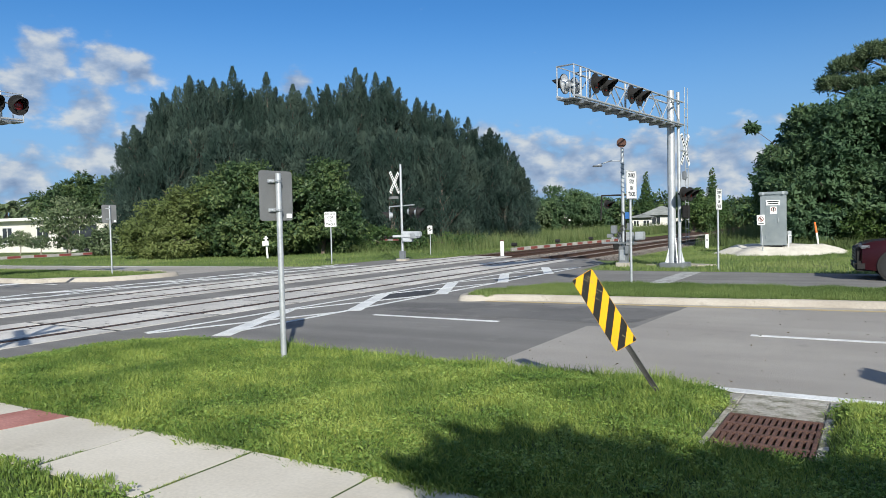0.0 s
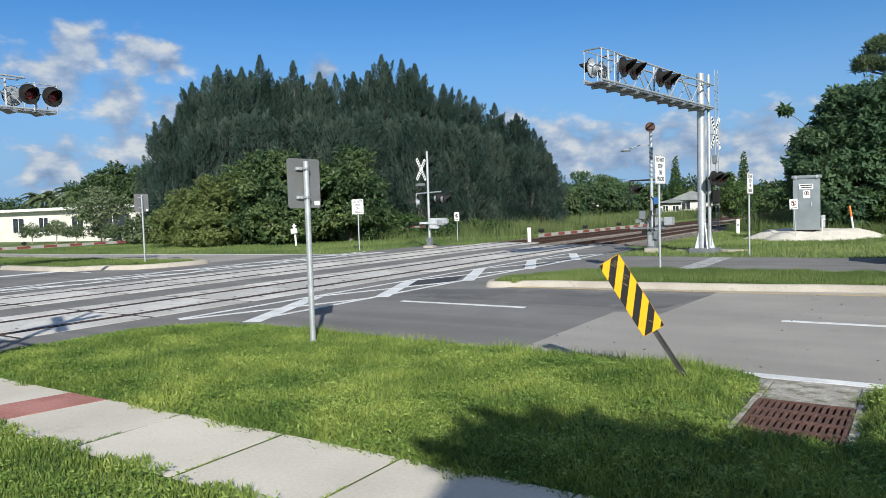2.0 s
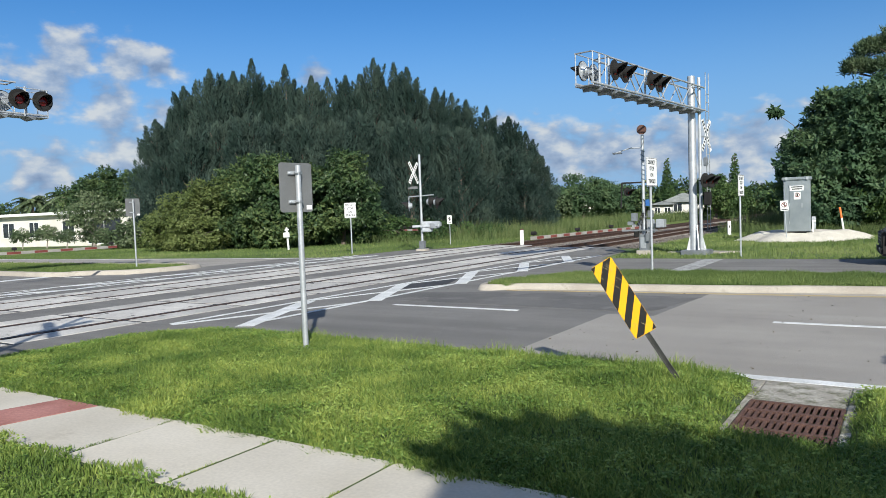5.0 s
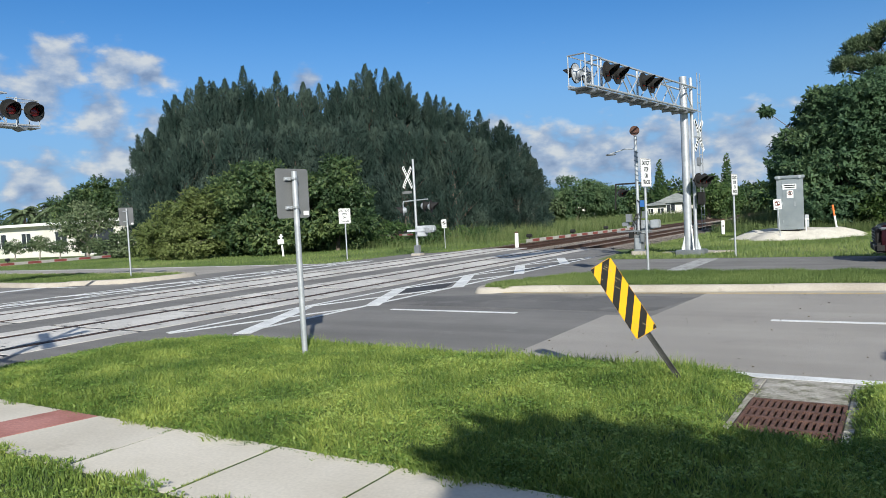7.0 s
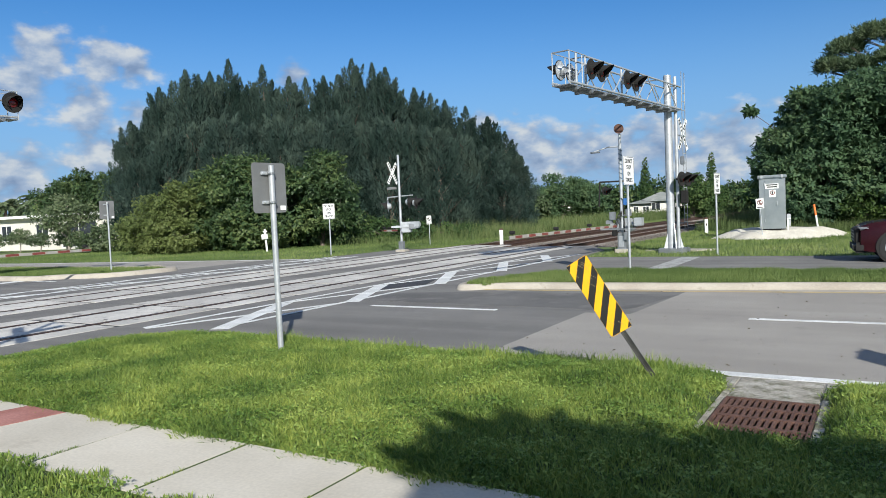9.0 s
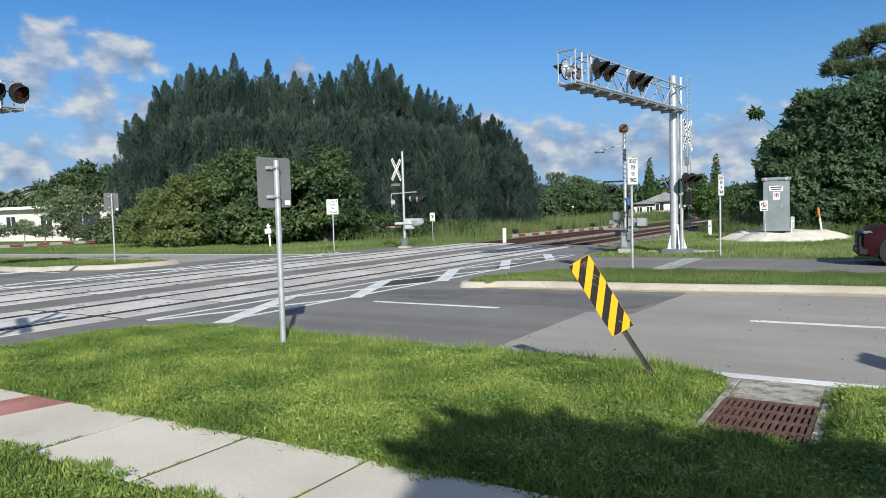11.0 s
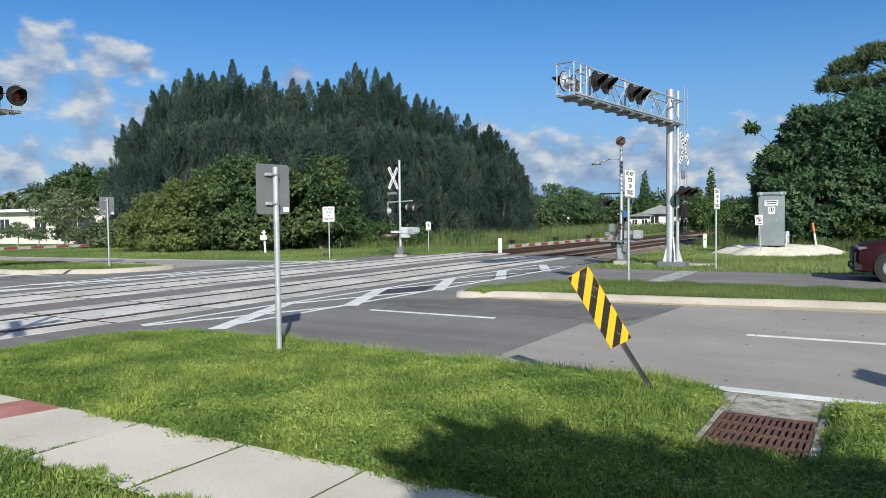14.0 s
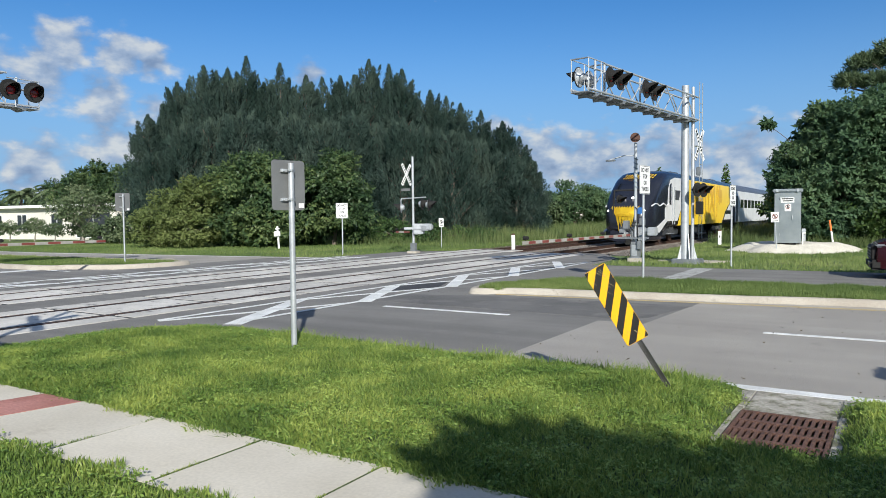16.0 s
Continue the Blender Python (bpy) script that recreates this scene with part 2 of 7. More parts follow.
GALV_DULL = pbr("dull_galvanised_steel", (0.2, 0.215, 0.23), (0.3, 0.315, 0.33), 3, 0.5, 0.5, bump=0.05, fine=30, speck=0.1)
SIGN_BACK = pbr("bare_aluminium", (0.17, 0.173, 0.173), (0.215, 0.218, 0.218), 3, 0.55, 0.35, speck=0.06)
SIGN_WHITE = pbr("white_sheeting", (0.78, 0.78, 0.77), (0.82, 0.82, 0.81), 4, 0.45, speck=0.03)
WHITE_PAINT = pbr("white_paint", (0.72, 0.72, 0.7), (0.8, 0.8, 0.78), 3, 0.5, speck=0.05, spots=(0.55, 0.52, 0.46), spot_scale=4, spot_at=0.68)
BLACK_PAINT = pbr("black_paint", (0.007, 0.0065, 0.006), (0.013, 0.012, 0.011), 4, 0.8, speck=0.1)
INK = pbr("black_lettering", (0.012, 0.012, 0.012), (0.02, 0.02, 0.02), 4, 0.6)
SIGN_YELLOW = pbr("yellow_sheeting", (0.82, 0.405, 0.006), (0.86, 0.445, 0.009), 4, 0.45, speck=0.04)
SIGN_RED = pbr("red_sheeting", (0.15, 0.034, 0.026), (0.21, 0.05, 0.038), 4, 0.5, speck=0.08)
SIGN_BLUE = pbr("blue_sheeting", (0.03, 0.12, 0.34), (0.045, 0.16, 0.42), 4, 0.45)
RUST = pbr("rusty_iron", (0.085, 0.045, 0.034), (0.15, 0.078, 0.058), 14, 0.85, 0.2, bump=0.4, fine=60, speck=0.25)
NEAR_BLACK = pbr("near_black", (0.006, 0.006, 0.006), (0.012, 0.011, 0.01), 4, 0.9)
ORANGE = pbr("orange_plastic", (0.8, 0.16, 0.03), (0.86, 0.2, 0.04), 4, 0.5)
BARK = pbr("bark", (0.09, 0.07, 0.055), (0.17, 0.14, 0.115), 6, 0.95, bump=0.6, fine=25, speck=0.25)
PALE_BARK = pbr("pale_bark", (0.24, 0.21, 0.18), (0.38, 0.34, 0.3), 6, 0.95, bump=0.5, fine=25, speck=0.2)
SAND = pbr("crushed_limestone", (0.5, 0.46, 0.39), (0.62, 0.58, 0.5), 2.5, 0.95, bump=0.8, fine=22, speck=0.14)
BALLAST = pbr("ballast_stone", (0.1, 0.082, 0.07), (0.25, 0.22, 0.19), 9, 0.95, bump=0.8, fine=16, speck=0.3, island=0.3)
SOIL = pbr("turf_soil", (0.035, 0.06, 0.013), (0.075, 0.105, 0.025), 1.1, 0.95, bump=0.6, fine=30, speck=0.35)
FIELD = pbr("field_turf", (0.07, 0.115, 0.025), (0.12, 0.165, 0.04), 0.12, 0.95, bump=0.5, fine=9, speck=0.3, spots=(0.15, 0.15, 0.06), spot_scale=0.25, spot_at=0.62)
GRASS = leafy("grass_blades", (0.066, 0.125, 0.03), (0.185, 0.27, 0.06), (0.43, 0.49, 0.12), 0.5, 0.42, 1.5, 0.28, 0.72)
FAR_GRASS = leafy("verge_grass", (0.064, 0.108, 0.03), (0.135, 0.195, 0.054), (0.25, 0.295, 0.1), 0.6, 0.25, 0.25)
WEEDS = leafy("tall_weeds", (0.048, 0.08, 0.026), (0.105, 0.15, 0.048), (0.19, 0.22, 0.09), 0.6, 0.25, 0.3)
CLOVER = leafy("clover_leaves", (0.075, 0.15, 0.03), (0.17, 0.27, 0.055), (0.38, 0.47, 0.12), 0.5, 0.34, 1.5)
PINE_LEAF = leafy("she_oak_needles", (0.021, 0.046, 0.036), (0.047, 0.08, 0.066), (0.082, 0.12, 0.092), 0.9, 0.3, 0.35, each=0.1)
HEDGE_LEAF = leafy("fig_leaves", (0.024, 0.05, 0.014), (0.055, 0.1, 0.024), (0.12, 0.17, 0.04), 0.5, 0.3, 0.22)
FIG_LEAF = leafy("dark_fig_leaves", (0.026, 0.054, 0.024), (0.058, 0.106, 0.042), (0.16, 0.21, 0.075), 0.5, 0.34, 0.5)
YELLOW_LEAF = leafy("brush_leaves", (0.055, 0.086, 0.026), (0.105, 0.142, 0.042), (0.175, 0.21, 0.07), 0.55, 0.25, 0.4)
DARK_LEAF = leafy("laurel_leaves", (0.028, 0.064, 0.022), (0.066, 0.122, 0.038), (0.15, 0.21, 0.062), 0.5, 0.33, 0.3)
BIG_LEAF = leafy("broad_tree_leaves", (0.058, 0.115, 0.058), (0.1, 0.172, 0.082), (0.165, 0.235, 0.105), 0.6, 0.44, 0.5, each=0.3)
SLASH_LEAF = leafy("slash_pine_needles", (0.06, 0.1, 0.052), (0.1, 0.15, 0.078), (0.16, 0.205, 0.105), 0.7, 0.38, 0.5, each=0.25)
GREY_LEAF = leafy("frangipani_leaves", (0.045, 0.076, 0.036), (0.095, 0.135, 0.064), (0.2, 0.24, 0.13), 0.5, 0.25, 0.5)


# ---- builders ----
def part(name, bm, material, parent=None, label="", smooth=False):
    """Links a bmesh as one mesh object under a thing or a part."""
    me = bpy.data.meshes.new(name)
    bmesh.ops.recalc_face_normals(bm, faces=bm.faces[:])
    bm.to_mesh(me)
    bm.free()
    me.materials.append(material)
    if smooth:
        me.shade_smooth()
        me.set_sharp_from_angle(angle=radians(38))
    ob = new(name, me)
    if parent is not None:
        ob.parent = parent
    return tagged(ob, label)


def thing(name, label, category, m, group=""):
    ob = new(name)
    ob.empty_display_size = 0.2
    ob.matrix_basis = m
    return tagged(ob, label, category, group)


def box(bm, x0, x1, y0, y1, z0, z1, bevel=0.0, m=None):
    r = bmesh.ops.create_cube(bm, size=1)
    t = Matrix.Translation(((x0 + x1) / 2, (y0 + y1) / 2, (z0 + z1) / 2)) @ Matrix.Diagonal((x1 - x0, y1 - y0, z1 - z0, 1))
    bmesh.ops.transform(bm, matrix=(m @ t) if m else t, verts=r["verts"])
    if bevel:
        es = list({e for v in r["verts"] for e in v.link_edges})
        bmesh.ops.bevel(bm, geom=es, offset=bevel, segments=2, affect="EDGES", clamp_overlap=True)
    return bm


def rod(bm, a, b, r, r2=None, seg=12):
    a, b = Vector(a), Vector(b)
    d = b - a
    m = Matrix.Translation((a + b) / 2) @ d.to_track_quat("Z", "Y").to_matrix().to_4x4()
    bmesh.ops.create_cone(bm, cap_ends=True, segments=seg, radius1=r, radius2=r if r2 is None else r2, depth=d.length, matrix=m)
    return bm


def pipe(bm, pts, r, seg=10):
    for a, b in zip(pts, pts[1:]):
        rod(bm, a, b, r, seg=seg)
    for q in pts[1:-1]:
        bmesh.ops.create_uvsphere(bm, u_segments=seg, v_segments=6, radius=r * 1.02, matrix=Matrix.Translation(q))
    return bm


def prism(bm, pts, z0, z1, m=None):
    """An upright prism over the outline pts (x, y)."""
    lo = [bm.verts.new((x, y, z0)) for x, y in pts]
    hi = [bm.verts.new((x, y, z1)) for x, y in pts]
    bm.faces.new(hi)
    bm.faces.new(lo[::-1])
    for i in range(len(pts)):
        j = (i + 1) % len(pts)
        bm.faces.new((lo[i], lo[j], hi[j], hi[i]))
    if m:
        bmesh.ops.transform(bm, matrix=m, verts=lo + hi)
    return bm


def rounded(w, h, r, seg=4):
    """Outline of a rounded rectangle round the origin."""
    pts = []
    for cx, cy, a0 in ((w / 2 - r, h / 2 - r, 0), (-w / 2 + r, h / 2 - r, 90), (-w / 2 + r, -h / 2 + r, 180), (w / 2 - r, -h / 2 + r, 270)):
        for i in range(seg + 1):
            a = radians(a0 + 90 * i / seg)
            pts.append((cx + r * math.cos(a), cy + r * math.sin(a)))
    return pts


UPRIGHT = Matrix.Rotation(radians(90), 4, "X")  # lays x, y outlines into the x, z plane, facing -y


def plate(w, h, r, t0, t1, z, m=None, x=0.0):
    """A plate in the x, z plane about height z, from y = -t1 to -t0."""
    bm = bmesh.new()
    k = Matrix.Translation((x, 0, z)) @ UPRIGHT
    prism(bm, rounded(w, h, r), t0, t1, (m @ k) if m else k)
    return bm


def words(text, size, m, material, parent, name="lettering", squeeze=1.0):
    cu = bpy.data.curves.new(name, "FONT")
    cu.body, cu.size, cu.align_x, cu.align_y, cu.extrude = text, size, "CENTER", "CENTER", 0.001
    cu.space_line = 0.95
    cu.offset = size * 0.03
    ob = new(name, cu)
    me = bpy.data.meshes.new_from_object(ob.evaluated_get(bpy.context.evaluated_depsgraph_get()))
    bpy.data.objects.remove(ob)
    me.transform(m @ Matrix.Diagonal((squeeze, 1, 1, 1)))
    me.materials.append(material)
    ob = new(name, me)
    ob.parent = parent
    return ob


def soup(name, verts, pattern, material, parent=None):
    """A mesh of many small pieces: verts (n, k, 3), each piece with the faces in pattern."""
    n, k, _ = verts.shape
    me = bpy.data.meshes.new(name)
    me.vertices.add(n * k)
    me.vertices.foreach_set("co", np.ascontiguousarray(verts, dtype=np.float32).ravel())
    base = (np.arange(n) * k)[:, None]
    loops = (base + np.concatenate([np.array(f) for f in pattern])[None, :]).ravel()
    sizes = np.tile(np.array([len(f) for f in pattern]), n)
    starts = np.concatenate([[0], np.cumsum(sizes)[:-1]])
    me.loops.add(len(loops))
    me.loops.foreach_set("vertex_index", loops.astype(np.int32))
    me.polygons.add(len(sizes))
    me.polygons.foreach_set("loop_start", starts.astype(np.int32))
    me.update(calc_edges=True)
    me.validate()
    me.materials.append(material)
    ob = new(name, me)
    if parent is not None:
        ob.parent = parent
    return ob


RNG = np.random.default_rng(11)


def unit(v):
    return v / np.maximum(np.linalg.norm(v, axis=-1, keepdims=True), 1e-9)


def leaves(p, way, length, width, fold=0.15, face=None):
    """A lance-shaped leaf at each point p, along way, its blade turned towards face."""
    n = len(p)
    way = unit(way)
    turned = unit(RNG.normal(size=(n, 3)))
    side = unit(np.cross(way, turned if face is None else unit(unit(face) + turned * 0.5)))
    lift = np.cross(side, way)
    L, W = length[:, None], width[:, None]
    return np.stack([p, p + way * L * 0.5 + side * W * 0.5 + lift * W * fold, p + way * L, p + way * L * 0.5 - side * W * 0.5 + lift * W * fold], 1)


def blob_leaves(blobs, per_m2, size, droop=-0.1, rough=0.22, tuft=1):
    """Leaves in the outer layers of lumpy ellipsoids (x, y, z, rx, ry, rz), singly or in rosettes of tuft leaves."""
    out = []
    for x, y, z, rx, ry, rz in blobs:
        area = 4 * math.pi * ((rx * ry) ** 1.6 / 3 + (rx * rz) ** 1.6 / 3 + (ry * rz) ** 1.6 / 3) ** (1 / 1.6)
        n = max(int(area * per_m2 / tuft), 3)
        d = unit(RNG.normal(size=(n, 3)))
        lump = 1 + rough * (np.sin(d[:, 0] * 7 + x) * np.sin(d[:, 1] * 6 + y) * np.sin(d[:, 2] * 8 + z)) + rough * 0.6 * np.sin(d[:, 0] * 17 + y) * np.sin(d[:, 2] * 15 + x)
        depth = 1 - 0.42 * RNG.random(n) ** 1.8
        p = d * (lump * depth)[:, None] * np.array([rx, ry, rz]) + np.array([x, y, z])
        if tuft > 1:
            p, d, depth = (np.repeat(q, tuft, axis=0) for q in (p, d, depth))
            p = p + RNG.normal(size=p.shape) * size * 0.16
        n = len(p)
        w = d * 0.35 + RNG.normal(size=(n, 3)) * 0.7 + np.array([0, 0, droop - 0.15])
        L = size * (0.65 + 0.7 * RNG.random(n)) * (1 + 1.2 * (1 - depth))
        keep = p[:, 2] > 0.05
        out.append(leaves(p[keep], w[keep], L[keep], L[keep] * (0.55 if tuft == 1 else 0.45), face=d[keep] + np.array([0, 0, 0.45])))
    return np.concatenate(out)


def spikes(p, way, length, width, face):
    """A thin needle spray at each point p, along way, its flat turned towards face."""
    way = unit(way)
    side = unit(np.cross(way, unit(unit(face) + unit(RNG.normal(size=(len(p), 3))) * 0.3))) * width[:, None] * 0.5
    return np.stack([p - side, p + side, p + way * length[:, None]], 1)


SPIKE = [(0, 1, 2)]
LEAF = [(0, 1, 2, 3)]
BLADE = [(0, 1, 3, 2), (2, 3, 4)]


def blades(x, y, z, h, w, lean):
    """A bent blade of grass at each place."""
    n = len(x)
    a = RNG.random(n) * 2 * math.pi
    b = RNG.random(n) * 2 * math.pi
    s = np.stack([np.cos(a), np.sin(a), np.zeros(n)], 1) * w[:, None] / 2
    o = np.stack([np.cos(b), np.sin(b), np.zeros(n)], 1) * (lean * h)[:, None]
    p = np.stack([x, y, z], 1)
    up = np.zeros((n, 3))
    up[:, 2] = h
    mid = p + up * 0.55 + o * 0.35
    return np.stack([p - s, p + s, mid - s * 0.75, mid + s * 0.75, p + up * 0.9 + o], 1)

STRIPE_WHITE = pbr("weathered_white_band", (0.27, 0.26, 0.235), (0.37, 0.355, 0.325), 6, 0.6, speck=0.1)


# ---- ground, roads, crossing ----
def structure(name, bm, material, label, parent=None, smooth=False):
    ob = part(name, bm, material, parent, "", smooth)
    return tagged(ob, label, "", "", "structure")


def slab(pts, z0, z1):
    return prism(bmesh.new(), pts, z0, z1)


bm = bmesh.new()
for x0, x1, y0, y1 in ((-1500, -20.1, -1500, 1500), (-9.0, 1500, -1500, 1500), (-20.1, -9.0, -1500, 29.6)):
    prism(bm, [(x0, y0), (x1, y0), (x1, y1), (x0, y1)], -0.5, -0.03)
ground = structure("ground", bm, FIELD, "flat mown grassland reaching the horizon")

# asphalt: both carriageways and the crossing between them
road = structure("road", slab([(-300, 6.9), (-10.0, 6.9), (-3.95, 6.9), (-3.93, 11.04), (-3.19, 11.04), (-2.95, 14.75), (-300, 14.75)], -0.2, 0.0), ASPHALT, "dark grey asphalt carriageway beside the crossing")
structure("road_1", slab([(-3.95, 6.9), (300, 6.9), (300, 14.75), (-2.95, 14.75), (-3.19, 11.04), (-3.93, 11.04)], -0.2, 0.001), PALE_ASPHALT, "pale worn asphalt carriageway")
structure("road_2", slab([(-300, 17.5), (300, 17.5), (300, 23.4), (-19.5, 23.4), (-24, 22.9), (-40, 21.2), (-300, 20)], -0.2, 0.0), ASPHALT, "far grey asphalt carriageway past the median")
# paler strip over the far lanes: grazing sheen put into the colour
structure("road_6", slab([(-300, 17.5), (-22.8, 17.5), (-22.8, 23.05), (-24, 22.9), (-40, 21.2), (-300, 20)], -0.1, 0.0025), PALE_ASPHALT, "asphalt past the crossing with low-angle sheen in its colour")
structure("road_3", slab([(-22.6, 14.75), (-7.6, 14.75), (-7.6, 17.5), (-22.6, 17.5)], -0.2, 0.0), ASPHALT, "asphalt between the two carriageways at the crossing")
structure("road_4", slab([(-21, -12), (-9.9, -12), (-9.9, 6.9), (-21, 6.9)], -0.2, 0.0), ASPHALT, "asphalt apron beside the tracks")
structure("road_5", slab([(-20.5, 23.4), (-8.6, 23.4), (-9.0, 27.5), (-10.6, 30.5), (-18.6, 30.5), (-20.4, 28.5)], -0.2, 0.0), ASPHALT, "asphalt apron on the far side of the crossing")

# dark patch and seams
structure("patch", slab([(-9.75, 13.3), (-9.2, 14.5), (-9.75, 16.0), (-10.4, 14.8)], 0.0, 0.005), DARK_ASPHALT, "dark fresh asphalt patch between the markings")

structure("patch_1", slab([(-9.0, 11.6), (-3.63, 11.35), (-3.3, 11.7), (-3.0, 13.6), (-7.0, 13.4), (-9.0, 12.9)], 0.0, 0.0035), POLISHED, "dark tyre-polished band of asphalt along the median")


def strip(a, b, w, z=0.0055, extra=0.0):
    a, b = Vector((*a, 0)), Vector((*b, 0))
    d = (b - a).normalized()
    s = Vector((-d.y, d.x, 0)) * w / 2
    return slab([(a - s)[:2], (b - s)[:2], (b + s)[:2], (a + s)[:2]], z - 0.004, z + extra)


def marking(a, b, w, material=MARKING, label="white painted road line", z=0.006):
    return structure("road_marking", strip(a, b, w, z), material, label)


marking((-8.16, 10.95), (-5.50, 10.95), 0.13)
marking((-1.46, 10.98), (2.1, 10.98), 0.13)
marking((8.2, 10.98), (11.2, 10.98), 0.13)
marking((-1.35, 7.42), (60, 7.5), 0.17, MARKING, "white painted edge line")
marking((-7.2, 13.75), (0.2, 14.42), 0.12, YELLOW_LINE, "faded yellow edge line beside the kerb", 0.007)
marking((0.2, 14.42), (60, 14.45), 0.12, YELLOW_LINE, "faded yellow edge line beside the kerb", 0.007)
marking((-4.78, 18.0), (-4.78, 23.2), 0.55, WORN_MARKING, "white stop bar across the lane")
marking((-25.2, 7.5), (-25.2, 13.6), 0.5, MARKING, "white stop bar across the lane")
marking((-60, 11.0), (-27.5, 11.0), 0.13)
marking((-60, 14.0), (-23.3, 13.6), 0.12)
marking((-300, 20.2), (-38, 20.9), 0.12)
marking((-38, 20.9), (-24, 22.6), 0.12)
marking((-24, 22.6), (-19.3, 23.25), 0.14)
for a, b in (((-6.9, 13.86), (0.2, 14.67)), ((0.2, 14.67), (60, 14.85))):
    structure("gutter", strip(a, b, 0.3, 0.0045), KERB, "stained concrete gutter pan beside the kerb")
# zigzag band along the tracks, on both sides
for mirror in (False, True):
    def X(v):
        return -29.5 - v if mirror else v
    y = 7.9
    for i in range(5):
        marking((X(-8.95), y), (X(-10.35), y + 3.0), 0.31)
        marking((X(-10.35), y - 0.35), (X(-9.05), y + 3.2), 0.13, z=0.0085)
        y += 3.42
    marking((X(-9.05), 8.0), (X(-9.05), 24.2), 0.12, z=0.011)
    marking((X(-10.42), 7.6), (X(-10.42), 24.2), 0.12, z=0.0115)


# ---- railway ----
TRACKS = (-12.55, -16.75)
GAUGE = 1.505


def rail_section(bm, x, y0, y1, top):
    prof = [(-.07, -.17), (.07, -.17), (.07, -.155), (.012, -.135), (.012, -.045), (.036, -.035), (.036, 0), (-.036, 0), (-.036, -.035), (-.012, -.045), (-.012, -.135), (-.07, -.155)]
    lo = [bm.verts.new((x + a, y0, top + b)) for a, b in prof]
    hi = [bm.verts.new((x + a, y1, top + b)) for a, b in prof]
    bm.faces.new(lo)
    bm.faces.new(hi[::-1])
    for i in range(len(prof)):
        j = (i + 1) % len(prof)
        bm.faces.new((lo[i], lo[j], hi[j], hi[i]))


ends = {0: 30.0, 1: 32.6}
for ti, tx in enumerate(TRACKS):
    bm = bmesh.new()
    for s in (-1, 1):
        for y0, y1 in ((-60, 40), (40, 140), (140, 400)):
            rail_section(bm, tx + s * GAUGE / 2, y0, y1, 0.012)
    structure("rails_%d" % (ti + 1), bm, RAIL_STEEL, "pair of brown steel rails flush in the crossing")
    bm = bmesh.new()
    for s in (-1, 1):
        c = tx + s * GAUGE / 2
        box(bm, c - 0.13, c + 0.13, -12, ends[ti], -0.04, 0.003)
    structure("flangeway_%d" % (ti + 1), bm, RUBBER, "dark rubber flangeways along the rails")
# ballast bed past the crossing
bm = bmesh.new()
ny, nx = 150, 24
grid = []
for i in range(ny):
    y = 29.5 + 1.7 * i * (1 + i * 0.012)
    row = []
    for j in range(nx):
        u = j / (nx - 1)
        x = -20.1 + 11.1 * u
        z = -0.17 - 0.35 * max(0, abs(u - 0.5) * 2 - 0.82) / 0.18 * 0.4 + random.uniform(-0.025, 0.025)
        row.append(bm.verts.new((x, y, z)))
    grid.append(row)
for i in range(ny - 1):
    for j in range(nx - 1):
        bm.faces.new((grid[i][j], grid[i][j + 1], grid[i + 1][j + 1], grid[i + 1][j]))
structure("ballast", bm, BALLAST, "grey stone ballast bed under the tracks")
n = 26000
y = 30 + 45 * RNG.random(n) ** 1.5
x = -20 + 10.9 * RNG.random(n)
p = np.stack([x, y, np.full(n, -0.16)], 1)
tet = unit(RNG.normal(size=(n, 4, 3))) * (0.025 + 0.03 * RNG.random((n, 1, 1)))
tagged(soup("ballast_stones", p[:, None, :] + tet, [(0, 1, 2), (0, 3, 1), (1, 3, 2), (0, 2, 3)], BALLAST), "loose grey ballast stones", "gravel", "", "stuff")
SLEEPER = pbr("sleeper_concrete", (0.2, 0.17, 0.15), (0.32, 0.29, 0.26), 3, 0.9, bump=0.3, fine=30, speck=0.2)
for ti, tx in enumerate(TRACKS):
    bm = bmesh.new()
    for i in range(110):
        y = ends[ti] + 0.4 + i * 0.61
        box(bm, tx - 1.3, tx + 1.3, y - 0.12, y + 0.12, -0.3, -0.145)
    structure("sleepers_%d" % (ti + 1), bm, SLEEPER, "row of railway sleepers in ballast")


# ---- kerbs and medians ----
def kerb_run(name, pts, material, label, w=0.32, h=0.15, closed=False):
    """A kerb with a sloped face along pts; the road side lies to the right of the way."""
    bm = bmesh.new()
    prof = [(0.0, -0.1), (0.0, 0.012), (0.05, h * 0.82), (0.085, h), (w, h), (w, -0.1)]
    rows = []
    for i, q in enumerate(pts):
        q = Vector((*q, 0))
        a = Vector((*pts[max(i - 1, 0)], 0))
        b = Vector((*pts[min(i + 1, len(pts) - 1)], 0))
        d = (b - a).normalized()
        s = Vector((-d.y, d.x, 0))
        rows.append([bm.verts.new(q + s * u + Vector((0, 0, v))) for u, v in prof])
    for r0, r1 in zip(rows, rows[1:]):
        for k in range(len(prof) - 1):
            bm.faces.new((r0[k], r1[k], r1[k + 1], r0[k + 1]))
    bm.faces.new(rows[0])
    bm.faces.new(rows[-1][::-1])
    return structure(name, bm, material, label, smooth=True)


def arc(cx, cy, r, a0, a1, n=8):
    return [(cx + r * math.cos(radians(a0 + (a1 - a0) * i / n)), cy + r * math.sin(radians(a0 + (a1 - a0) * i / n))) for i in range(n + 1)]


